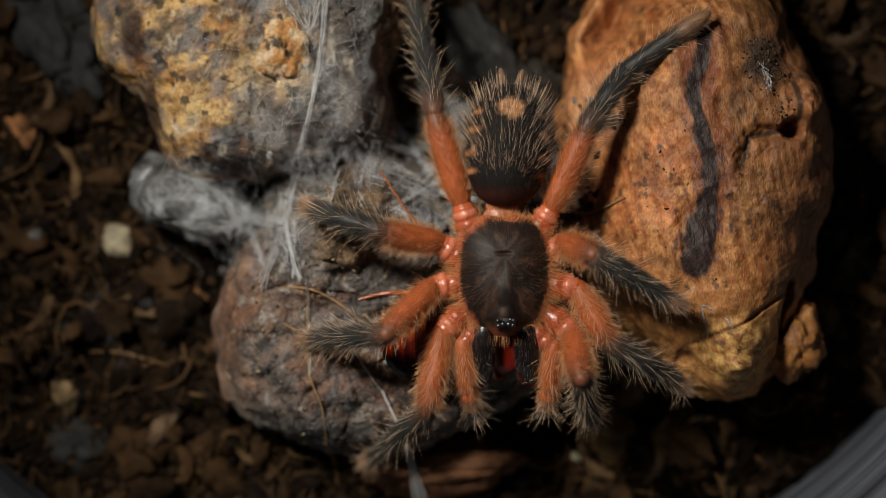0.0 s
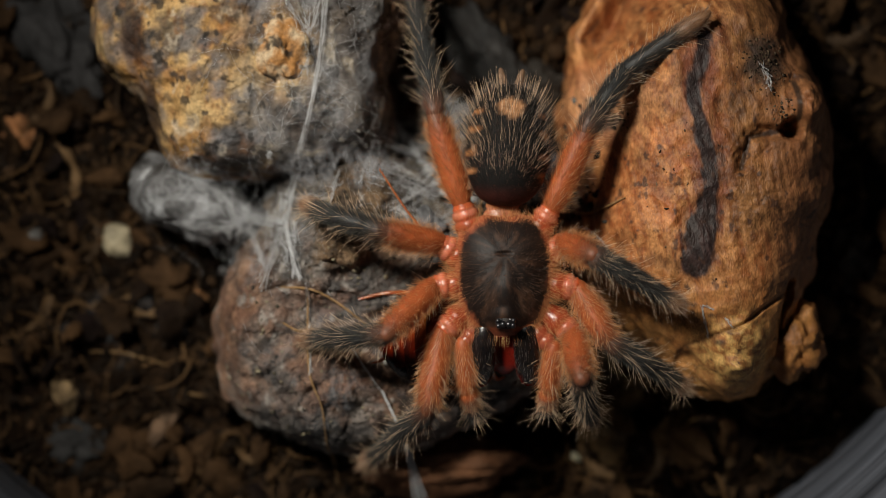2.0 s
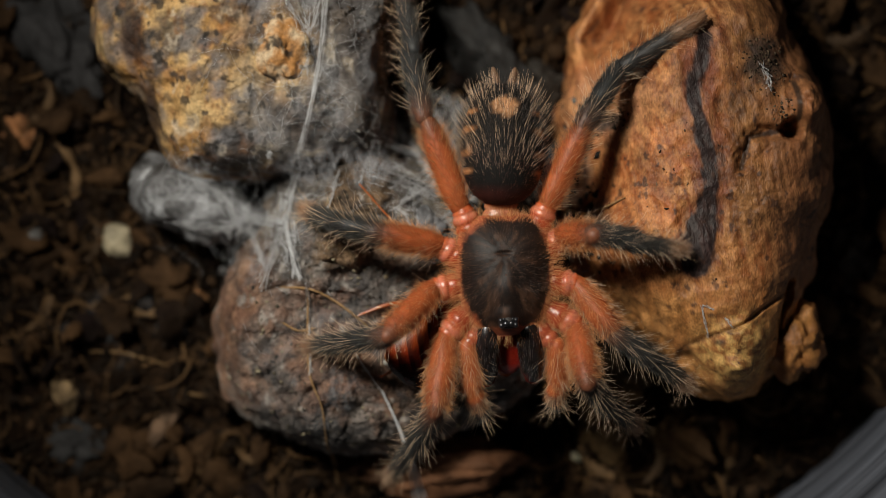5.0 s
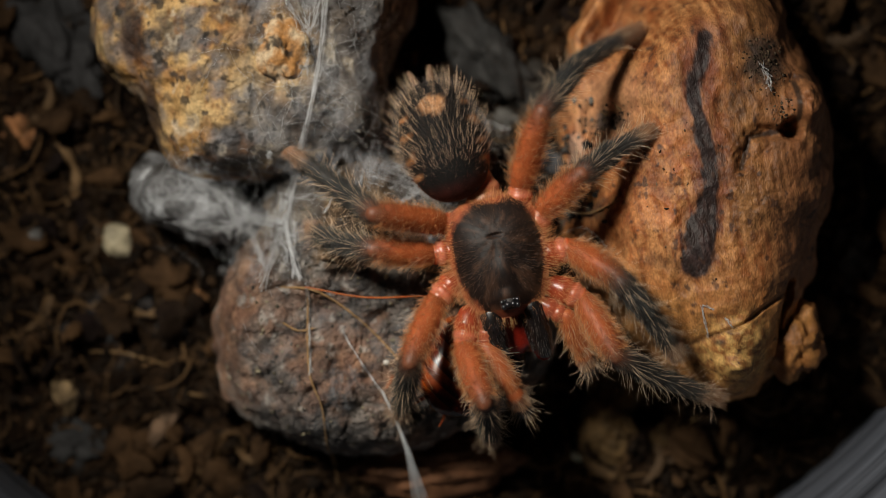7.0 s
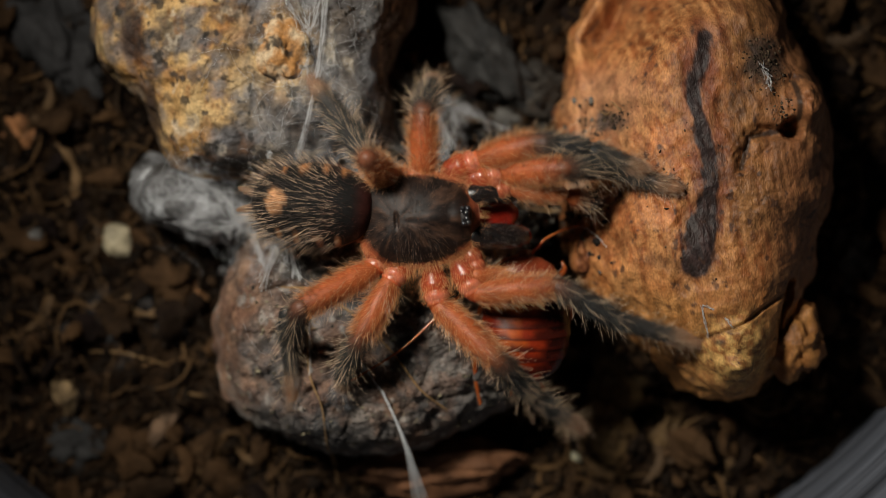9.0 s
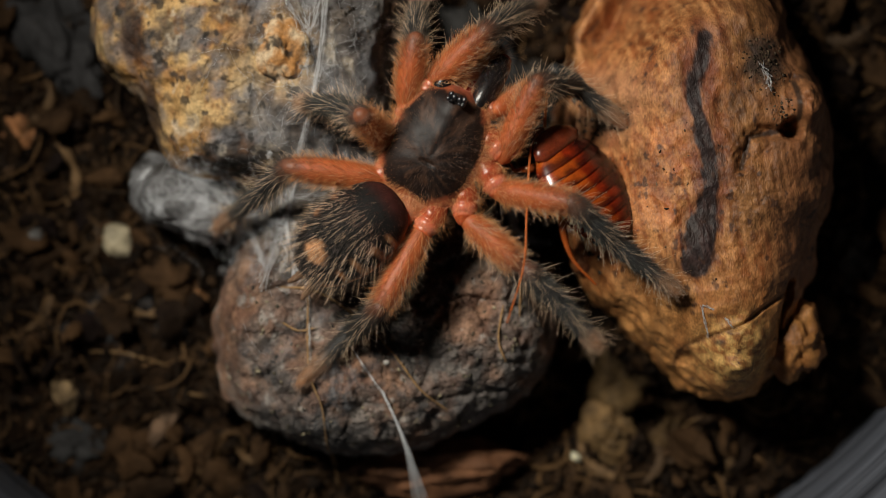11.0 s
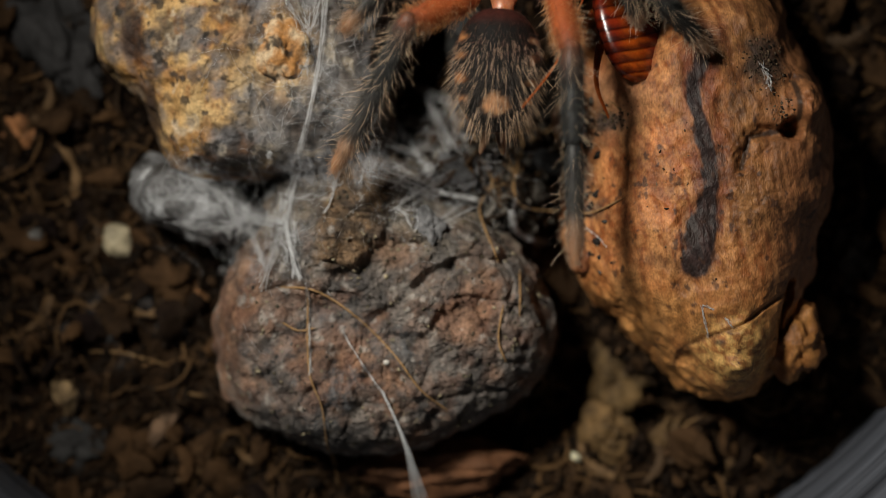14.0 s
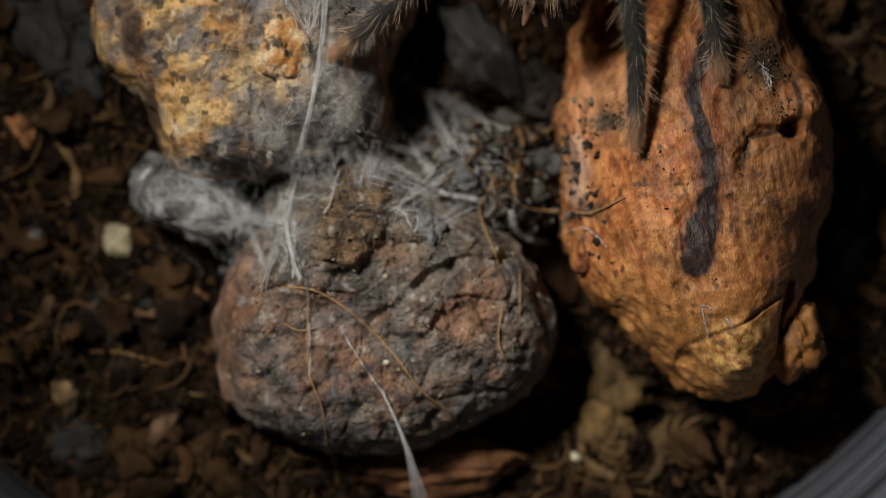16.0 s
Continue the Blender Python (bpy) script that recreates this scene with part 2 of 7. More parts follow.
def wood_relief(x, y):
    p = np.stack([x, y, 0 * x], 1)
    grain = fbm(np.stack([x * 1.0 + 0.25 * y + fbm(p, 6, 2, 31) * 1.2, y * 0.16, 0 * x], 1), 0.5, 3, 21)
    low = blend(4.0, 11.0, x - 23)
    return (1.3 * fbm(p, 8, 3, 22) + 0.08 * grain + 0.17 * fbm(p, 1.2, 4, 25) + 0.4 * (0.3 - np.abs(fbm(p, 3.0, 3, 27))) - 0.3 * low - 4.0 * blend(20.5, 12.0, x) * blend(-5.0, 1.0, y)
            - 0.4 * blend(0.3, 0.05, along(SPLIT, x, y) + 0.12 * fbm(p, 1.0, 2, 30)) - 1.4 * blend(0.7, 0.1, along(GROOVE, x, y)) - 1.6 * blend(1.0, 0.2, np.hypot(x - 21.6, (y + 9.7) * 0.8) + 0.3 * fbm(p, 0.9, 2, 33)) + 2.6 * blend(2.9, 0.9, np.hypot(x - 32.0, y - 12.9)) - 3.0 * blend(1.3, 0.3, np.hypot(x - 30.3, (y - 10.3) * 1.3) + 0.3 * fbm(p, 0.8, 2, 28)) + 1.2 * blend(3.4, 1.0, np.hypot(x - 25.64, y - (-8.89))) + 2.0 * blend(3.0, 0.8, np.hypot(x - 25.64, y - (-11.63))) + 0.12 * broken(x, y, 4.2, 13.0) * blend(-2.0, 3.0, x - 23) - 0.8 * blend(1.0, 0.05, along(NOTCH, x, y) + 0.5 * fbm(p, 1.0, 2, 29))
            - 7.0 * blend(0.0, 6.5, (17.52 - x) * 0.5 + (y - 15.75) * 0.85) - 1.2 * blend(4.5, 0.5, np.hypot(x - 14.8, (y - 11.55) * 2)))


WOOD = Lump((23.45, 5.59), [(11.92, 19.66), (12.18, 16.56), (11.23, 12.87), (11.59, 5.69), (11.59, -0.21), (12.9, -2.77), (16.7, -6.61), (20.9, -10.97), (23.2, -13.6), (26.46, -14.51), (28.76, -13.54),
    (30.9, -10.78), (32.1, -7.5), (33.2, -4.85), (34.0, -2.01), (34.5, 1.08), (35.8, 7.27), (35.5, 12.43), (34.0, 16.56), (31.6, 20.17), (30.3, 23.64), (27.48, 28.76), (21.33, 31.33), (15.18, 25.69)],
    14.2, 3.9, wood_relief)
TUFT = Lump((-22.91, 4.95), [(-29.17, 7.32), (-27.46, 8.62), (-23.57, 6.8), (-18.89, 4.72), (-15.26, 2.65), (-15.78, 0.83), (-19.93, 0.83), (-25.12, 1.87), (-28.5, 3.43)], 6.0, 2.2,
    lambda x, y: 0.8 * fbm(np.stack([x, y, 0 * x], 1), 2.5, 4, 41))


def soil_top(x, y):
    p = np.stack([x, y, 0 * x], 1)
    mid = blend(1.0, 0.35, np.hypot((x - 3.43) / 9.5, (y - 5.76) / 8.5))
    pit = blend(3.2, 1.0, along([(-0.74, 24.22), (-1, 20.02), (-2.84, 14.77)], x, y))
    gap = blend(3.5, 1.2, along([(11.35, 0.05), (11.88, -6.25), (12.93, -10.46), (16.6, -14.4), (21.33, -15.97), (13.98, -13.61), (9.25, -16.24), (4.52, -17.81)], x, y))
    return np.maximum(-10.4 + 0.5 * fbm(p, 2.0, 3, 53), -4.0 + 2.0 * fbm(p, 7, 3, 51) + 1.5 * fbm(p, 1.8, 3, 52) + 6.4 * mid - 3 * pit - 4.5 * gap)


def ground(x, y):
    x, y = np.atleast_1d(np.asarray(x, float)), np.atleast_1d(np.asarray(y, float))
    z = soil_top(x, y)
    for lump in (CORK, ROCK, WOOD, TUFT):
        z = np.maximum(z, lump.top(x, y))
    return z



# ---- the tub and its soil ----
TUB = (-2.87, 23.98)
TUB_R = 59.6


def disc(radius, rings, sectors):
    r = radius * np.linspace(0.002, 1, rings)
    a = np.arange(sectors) * 2 * math.pi / sectors
    return (TUB[0] + np.outer(r, np.cos(a))).ravel(), (TUB[1] + np.outer(r, np.sin(a))).ravel()


sx, sy = disc(TUB_R + 0.4, 220, 420)
sz = soil_top(sx, sy)
sp = np.stack([sx, sy, sz], 1)
soil_mix = blend(-0.3, 0.5, fbm(sp, 5, 4, 61))
soil = solid("ground", sp, grid_faces(220, 420), SOIL, pigment=mix((0.007, 0.004, 0.0025), (0.032, 0.018, 0.009), soil_mix))
tagged(soil, "dark brown damp coconut-fibre soil filling the tub", "soil", kind="structure")

wall_profile = [(60.0, -11.0), (59.5, -3.0), (59.3, 1.0), (59.2, 4.0), (59.4, 8.0), (59.6, 9.2), (60.0, 10.2), (60.3, 11.4), (61.0, 14.4), (61.3, 15.6), (61.7, 16.6), (62.0, 17.6), (63.0, 22.0),
                (64.4, 22.0), (63.8, 12.0), (61.9, 0.0), (61.6, -11.0), (60.0, -11.0)]
rim_profile = [(62.9, 22.0), (63.1, 24.2), (64.2, 25.0), (66.6, 25.0), (67.2, 24.0), (66.6, 23.0), (65.0, 22.6), (64.6, 22.0), (62.9, 22.0)]
base_profile = [(0.5, -12.5), (60.0, -12.5), (60.0, -11.0), (0.5, -11.0), (0.5, -12.5)]
ta = np.arange(240) * 2 * math.pi / 240
tub = new("plastic_tub")
tagged(tub, "round frosted grey plastic tub with stepped rim", "container")
for piece, prof in (("wall", wall_profile), ("rim", rim_profile), ("base", base_profile)):
    prof = np.stack([np.interp(np.linspace(0, len(prof) - 1, (len(prof) - 1) * 6 + 1), np.arange(len(prof)), [q[k] for q in prof]) for k in (0, 1)], 1)
    tv = np.concatenate([np.stack([TUB[0] + r * np.cos(ta), TUB[1] + r * np.sin(ta), np.full(240, z)], 1) for r, z in prof])
    streak = 0.95 + 1.1 * fbm(np.stack([np.hypot(tv[:, 0] - TUB[0], tv[:, 1] - TUB[1]) * 7, np.arctan2(tv[:, 1] - TUB[1], tv[:, 0] - TUB[0]) * 4, tv[:, 2]], 1), 2.0, 3, 55)
    solid(piece, tv, grid_faces(len(prof), 240), PLASTIC, tub, np.array([[0.115, 0.125, 0.15]]) * np.clip(streak, 0.25, 2)[:, None])
table_v = np.array([[-400, -400, -12.6], [400, -400, -12.6], [400, 400, -12.6], [-400, 400, -12.6], [-400, -400, -32.6], [400, -400, -32.6], [400, 400, -32.6], [-400, 400, -32.6]], float)
table = solid("table_top", table_v, [[0, 1, 2, 3], [7, 6, 5, 4], [0, 4, 5, 1], [1, 5, 6, 2], [2, 6, 7, 3], [3, 7, 4, 0]], PEBBLE, pigment=(0.05, 0.04, 0.035), smooth=False)
tagged(table, "dark table top under the tub", "table", kind="structure")


# ---- cork bark, rock, driftwood ----
def build_lump(name, lump, rings, sectors, material, colour, label, category):
    s = np.concatenate([np.linspace(0.004, 0.9, int(rings * 0.72)), 0.9 + 0.1 * np.sin(np.linspace(0.04, 1, rings - int(rings * 0.72)) * math.pi / 2)])
    a = np.arange(sectors) * 2 * math.pi / sectors - math.pi
    r = lump.radius(a)
    x = (lump.c[0] + np.outer(s, r * np.cos(a))).ravel()
    y = (lump.c[1] + np.outer(s, r * np.sin(a))).ravel()
    z = lump.top(x, y)
    z = np.where(z < -11, 0, z)
    p = np.stack([x, y, z], 1)
    rough = np.stack([fbm(p, 2.2, 3, 71), fbm(p, 2.2, 3, 72), 0 * x], 1) * 1.0
    rim = np.repeat(s, sectors)[:, None] ** 4
    p = p + rough * rim
    foot = p[-sectors:].copy()
    foot[:, 2] = -9.0
    c = colour(p)
    p = np.concatenate([p, foot])
    c = np.concatenate([c, c[-sectors:]])
    f = grid_faces(rings + 1, sectors).tolist() + [list(range(sectors - 1, -1, -1))]
    ob = solid(name, p, f, material, pigment=c)
    return tagged(ob, label, category)


def cork_colour(p):
    x, y = p[:, 0], p[:, 1]
    c = mix((0.42, 0.23, 0.075), (0.52, 0.36, 0.17), blend(-0.4, 0.4, fbm(p, 4, 4, 81)))
    c = mix(c, (0.30, 0.12, 0.035), blend(0.1, 0.5, fbm(p, 3, 4, 82)))
    c = mix(c, (0.045, 0.04, 0.04), blend(0.05, 0.3, fbm(p, 2.4, 4, 83)) * 0.75)
    grey = blend(-20.6, -15.0, x + 3.0 * fbm(p, 4, 3, 84)) * (1 - blend(4.0, 1.8, np.hypot(x - (-14.35), (y - 17.55) * 0.75)))
    c = mix(c, mix((0.05, 0.05, 0.055), (0.185, 0.183, 0.185), blend(-0.4, 0.5, fbm(p, 2.5, 4, 85))), grey * 0.9)
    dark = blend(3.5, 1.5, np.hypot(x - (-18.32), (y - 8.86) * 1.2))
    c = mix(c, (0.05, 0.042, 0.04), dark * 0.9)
    c = mix(c, (0.55, 0.47, 0.36), blend(0.25, 0.5, fbm(p, 1.4, 3, 87)) * 0.6)
    c = mix(c, (0.20, 0.085, 0.028), blend(0.0, 0.35, fbm(p, 1.1, 4, 120)) * 0.6 * (1 - grey))
    c = mix(c, (0.05, 0.04, 0.036), blend(0.1, 0.32, fbm(p, 1.7, 4, 121)) * 0.6)
    c = mix(c, (0.17, 0.17, 0.18), blend(0.0, 0.4, fbm(p, 2.0, 4, 124)) * 0.55)
    # two hollows without relief of their own: their shade is painted dark brown
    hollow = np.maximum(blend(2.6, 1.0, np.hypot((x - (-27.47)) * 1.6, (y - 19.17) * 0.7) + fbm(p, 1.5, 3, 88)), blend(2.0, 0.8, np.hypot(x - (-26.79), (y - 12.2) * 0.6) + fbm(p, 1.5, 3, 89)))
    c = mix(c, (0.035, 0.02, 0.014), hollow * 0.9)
    pits = blend(0.26, 0.46, fbm(p, 1.0, 3, 86))
    return mix(c, (0.02, 0.018, 0.016), pits * 0.85)


def rock_colour(p):
    x, y = p[:, 0], p[:, 1]
    c = mix((0.065, 0.058, 0.055), (0.20, 0.172, 0.152), blend(-0.4, 0.5, fbm(p, 1.8, 4, 91)))
    rust = blend(0.0, 0.45, fbm(p, 4.5, 4, 92) + 0.45 * blend((-16.1), (-20.71), x) + 0.35 * blend(5.0, 1.0, np.hypot(x - 1.32, y - (-6.03))))
    rust = np.maximum(rust, blend(0.02, 0.3, fbm(p, 2.0, 4, 123)) * 0.5)
    c = mix(c, mix((0.20, 0.08, 0.036), (0.35, 0.175, 0.09), blend(-0.3, 0.5, fbm(p, 1.2, 3, 93))), rust * 0.6)
    up = blend((-4.05), 4.15, y + 1.5 * fbm(p, 3, 3, 94))
    c = mix(c, mix((0.075, 0.068, 0.06), (0.17, 0.14, 0.10), blend(-0.2, 0.4, fbm(p, 1.5, 3, 97))), up * 0.75)
    c = mix(c, mix((0.055, 0.035, 0.02), (0.21, 0.13, 0.07), blend(-0.4, 0.4, fbm(p, 0.9, 4, 98))), shelf(x, y) * 0.95)
    c = mix(c, (0.025, 0.021, 0.02), blend(0.04, 0.3, fbm(p, 1.5, 4, 95)) * 0.5)
    return mix(c, (0.34, 0.31, 0.28), blend(0.28, 0.5, fbm(p, 0.9, 3, 96)) * 0.7)


def wood_colour(p):
    x, y = p[:, 0], p[:, 1]
    warp = fbm(p, 6, 2, 31) * 1.2
    streak = fbm(np.stack([x + 0.25 * y + warp, y * 0.14, 0 * x], 1), 0.5, 4, 101)
    c = mix((0.22, 0.066, 0.018), (0.52, 0.235, 0.085), blend(-0.5, 0.5, 0.75 * streak + 0.75 * fbm(p, 0.55, 3, 115)))
    c = mix(c, (0.44, 0.125, 0.035), blend(-0.1, 0.4, fbm(p, 3.2, 3, 117)) * 0.35)
    c = mix(c, (0.50, 0.26, 0.14), blend(5.0, 1.5, np.hypot(x - 14.64, y - 13.13)) * 0.55)
    c = mix(c, (0.54, 0.27, 0.08), blend(0.54, (-7.85), y + 1.5 * fbm(p, 2.5, 3, 118)) * 0.5)
    c = mix(c, (0.07, 0.03, 0.014), blend(0.14, 0.45, fbm(np.stack([x, y * 0.5, 0 * x], 1), 1.6, 4, 119)) * (0.3 + 0.4 * blend(21.0, 25.0, x)))
    c = mix(c, (0.24, 0.07, 0.022), blend(0.1, 0.5, fbm(p, 5, 4, 102)) * 0.4)
    c = mix(c, mix((0.26, 0.10, 0.03), (0.66, 0.41, 0.14), blend(-0.3, 0.25, fbm(p, 0.45, 4, 122))), blend(5.2, 1.5, np.hypot(x - 25.72, y - (-9.08))) * 0.8)
    # dappled brown valley; the shade right of the crest is painted in too
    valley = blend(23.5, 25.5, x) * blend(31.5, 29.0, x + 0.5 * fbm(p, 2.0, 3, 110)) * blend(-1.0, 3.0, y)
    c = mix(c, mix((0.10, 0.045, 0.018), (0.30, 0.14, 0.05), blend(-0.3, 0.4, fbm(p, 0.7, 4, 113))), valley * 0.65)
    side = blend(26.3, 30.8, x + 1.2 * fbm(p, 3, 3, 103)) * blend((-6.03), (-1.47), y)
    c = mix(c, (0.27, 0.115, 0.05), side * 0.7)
    char = blend(0.85, 0.4, along(VEIN, x, y) + 0.45 * fbm(p, 1.6, 3, 104) + 0.35 * streak - 0.75 * blend(5.9, 1.02, y))
    c = mix(c, mix((0.010, 0.008, 0.009), (0.06, 0.036, 0.036), blend(-0.1, 0.6, streak + fbm(p, 0.6, 3, 116))), char * 0.95)
    char = np.maximum(char, 0.8 * blend(0.8, 0.25, along([(18.2, -1.0), (20.6, -1.7), (22.6, -1.3)], x, y) + 0.4 * fbm(p, 1.2, 3, 114)))
    c = mix(c, (0.02, 0.012, 0.013), char * 0.5)
    c = mix(c, (0.12, 0.035, 0.03), blend(2.2, 0.9, along(VEIN, x, y)) * (1 - char) * 0.5)
    soot = blend(2.6, 0.8, np.hypot(x - 27.87, (y - 16.2) * 0.8) + 1.0 * fbm(p, 1.2, 3, 105))
    soot = np.maximum(soot, blend(1.5, 0.3, np.hypot((x - 14.79) * 0.55, y - 11.37) + 0.8 * fbm(p, 0.9, 3, 106)))
    soot = np.maximum(soot, blend(1.4, 0.3, np.hypot((x - 13.13) * 0.6, y - 3.47) + 0.6 * fbm(p, 0.9, 3, 107)))
    soot = np.maximum(soot, blend(0.7, 0.1, np.hypot(x - 23.99, (y - (-8.1)) * 1.6)))
    c = mix(c, (0.035, 0.03, 0.028), soot * 0.85)
    # crease shadow of split and notch, put into the colour on top of the relief
    c = mix(c, (0.03, 0.018, 0.012), np.maximum(0.6 * blend(0.22, 0.05, along(SPLIT, x, y) + 0.15 * fbm(p, 0.9, 2, 30)), blend(0.35, 0.1, along(NOTCH, x, y))) * 0.9)
    c = mix(c, (0.06, 0.03, 0.02), blend(0.32, 0.52, fbm(p, 0.8, 3, 108)) * 0.8)
    pale = blend(1.3, 0.4, along([(12.13, 9.48), (12.46, 7.14), (12.13, 4.89)], x, y) + 0.5 * fbm(p, 0.8, 3, 109))
    return mix(c, (0.42, 0.36, 0.30), pale * 0.4)


def tuft_colour(p):
    return mix(mix((0.035, 0.032, 0.03), (0.14, 0.14, 0.145), blend(-0.3, 0.3, fbm(p, 2.2, 4, 111))), (0.45, 0.46, 0.48), blend(0.0, 0.4, fbm(p, 1.3, 4, 112)))


def boulder(radii, rough, seed, rows=30, cols=44):
    """A rough lump round the origin."""
    a, b = np.meshgrid(np.linspace(0.02, math.pi - 0.02, rows), np.arange(cols) * 2 * math.pi / cols, indexing="ij")
    d = np.stack([np.sin(a) * np.cos(b), np.sin(a) * np.sin(b), np.cos(a)], -1).reshape(-1, 3)
    size = float(np.mean(radii))
    facet = np.max(np.abs(d @ np.linalg.qr(np.random.default_rng(seed + 40).normal(size=(3, 3)))[0]), axis=1)
    swell = 1 + rough * fbm(d * 3 + seed, 2.0, 3, seed) + 0.6 * rough * fbm(d * size + seed, 0.9, 3, seed + 2) + 0.5 * rough * (0.8 - facet)
    return d * swell[:, None] * np.asarray(radii), grid_faces(rows, cols)


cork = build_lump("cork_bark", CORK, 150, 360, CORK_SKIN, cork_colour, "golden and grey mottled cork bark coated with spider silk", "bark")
v, f = boulder((2.2, 2.9, 2.0), 0.45, 51)
v = v + np.array([*(-14.26, 17.54), 9.6])
c = mix((0.40, 0.19, 0.06), (0.55, 0.42, 0.27), blend(-0.3, 0.4, fbm(v, 1.0, 4, 52)))
solid("nodule", v, f, CORK_SKIN, cork, mix(c, (0.03, 0.024, 0.018), blend(0.12, 0.3, fbm(v, 0.9, 2, 53)) * 0.9), "cream and golden pitted nodule")
rock = build_lump("rock", ROCK, 150, 380, ROCK_SKIN, rock_colour, "rounded grey-brown rock with rusty patches and silk", "rock")
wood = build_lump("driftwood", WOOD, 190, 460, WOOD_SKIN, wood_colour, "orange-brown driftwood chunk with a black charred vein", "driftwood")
v, f = boulder((2.5, 3.5, 3.2), 0.4, 35)
v = v + np.array([*(31.9, -8.4), 5.8])
solid("knob", v, f, WOOD_SKIN, wood, mix((0.20, 0.075, 0.02), (0.44, 0.20, 0.06), blend(-0.4, 0.4, fbm(v, 1.8, 4, 32))), "golden brown knob at the foot of the driftwood")
v, f = boulder((1.2, 1.9, 2.2), 0.3, 33)
v = v + np.array([*(12.89, -0.56), 4.6])
solid("knob", v, f, WOOD_SKIN, wood, mix((0.16, 0.05, 0.02), (0.38, 0.15, 0.05), blend(-0.4, 0.4, fbm(v, 1.2, 4, 34))))
tuft = build_lump("silk_clump", TUFT, 50, 160, CORK_SKIN, tuft_colour, "grey clump of bark wrapped in spider silk", "silk")


# ---- spider silk ----
def drape(points, lift, n):
    q = spline([(*p, 0) for p in points], n)
    q[:, 2] = ground(q[:, 0], q[:, 1]) + lift
    return q


def veil(centre, half, cells, lift, density, name, label, material=None, reach=3):
    gx, gy = np.meshgrid(np.linspace(-1, 1, cells), np.linspace(-1, 1, cells), indexing="ij")
    x, y = centre[0] + half[0] * gx.ravel(), centre[1] + half[1] * gy.ravel()
    g = np.pad(ground(x, y).reshape(cells, cells), reach, mode="edge")
    z = np.max([g[i:i + cells, j:j + cells] for i in range(0, 2 * reach + 1, 3) for j in range(0, 2 * reach + 1, 3)], axis=0)
    if reach > 3:
        z = np.pad(z, reach, mode="edge")
        z = np.mean([z[i:i + cells, j:j + cells] for i in range(0, 2 * reach + 1, 3) for j in range(0, 2 * reach + 1, 3)], axis=0)
    z = z.ravel() + lift
    p = np.stack([x, y, z], 1)
    z += 0.25 * fbm(p, 2, 3, 121)
    p[:, 2] = z
    d = np.clip(density(p), 0, 1) * blend(0.95, 0.45, np.hypot(gx.ravel(), gy.ravel()) + 0.3 * fbm(p, 1.8, 3, 137))
    ob = solid(name, p, grid_faces(cells, cells, False), material or VEIL, pigment=np.repeat(d[:, None], 3, 1))
    return tagged(ob, label, "spider web")


veil((-10.6, 14.55), (7.6, 9.0), 90, 0.35, lambda p: 0.65 * blend(-0.4, 0.4, fbm(p, 3, 4, 131)), "silk_sheet", "grey sheet of spider silk stretched over cork bark")
veil((-0.21, 7.74), (7.5, 6.0), 70, 0.3, lambda p: 0.45 * blend(0.05, 0.4, fbm(p, 2.2, 4, 132)), "silk_sheet", "torn white spider silk over soil between rock and bark", WISP)
veil((-16.61, 1.59), (7.0, 6.5), 70, 0.4, lambda p: 0.36 * blend(-0.05, 0.4, fbm(p, 2.4, 4, 133)), "silk_sheet", "wispy white spider silk over the edge of the rock", WISP)

veil((-9.76, 7.3), (6.5, 2.6), 60, 0.1, lambda p: blend(-0.40, -0.2, fbm(p, 1.5, 3, 134)), "silk_sheet", "grey silk bridging bark and rock", BRIDGE, 15)
veil((-29.98, -6.21), (8.5, 6.0), 60, 0.3, lambda p: 0.2 * blend(0.0, 0.4, fbm(p, 2.6, 4, 135)), "silk_sheet", "thin haze of spider silk over damp soil", WISP)

veil((-9.32, -11.09), (11.0, 7.0), 80, 0.15, lambda p: 0.75 * blend(-0.2, 0.4, fbm(p, 3.0, 4, 136)), "silk_sheet", "faint film of spider silk clinging to the rock", VEIL)

strands = []
for (cu, cv), (du, dv), count in (((-10.7, 16.05), (7, 9), 230), ((-0.21, 7.23), (7, 6), 320), ((-16.61, 1.59), (6.5, 5.5), 200), ((-22.91, 4.95), (5.5, 3), 420), ((-0.72, 9.28), (4.5, 5), 260)):
    a = rng.uniform(0, math.pi * 2, count)
    c = np.array([cu, cv]) + rng.normal(size=(count, 2)) * np.array([du, dv]) * 0.5
    half = rng.uniform(0.5, 2.6, (count, 1)) * np.stack([np.cos(a), np.sin(a)], 1)
    bend = rng.normal(size=(count, 2)) * 0.55
    k = np.linspace(-1, 1, 7)[None, :, None]
    q = c[:, None] + half[:, None] * k + bend[:, None] * (1 - k * k)
    z = ground(q[..., 0].ravel(), q[..., 1].ravel()).reshape(count, 7)
    line = z[:, :1] + (z[:, -1:] - z[:, :1]) * np.linspace(0, 1, 7) + rng.uniform(0.1, 0.5, (count, 1))
    h = np.maximum(z + 0.12, line)
    h[:, 0], h[:, -1] = z[:, 0], z[:, -1]
    strands += [tube(np.concatenate([q[i], h[i][:, None]], 1), rng.uniform(0.003, 0.009), 3) for i in range(count)]
sv, sf = gather(strands)
tagged(solid("silk_threads", sv, sf, STRAND), "fine criss-cross threads of white spider silk", "spider web", kind="stuff")


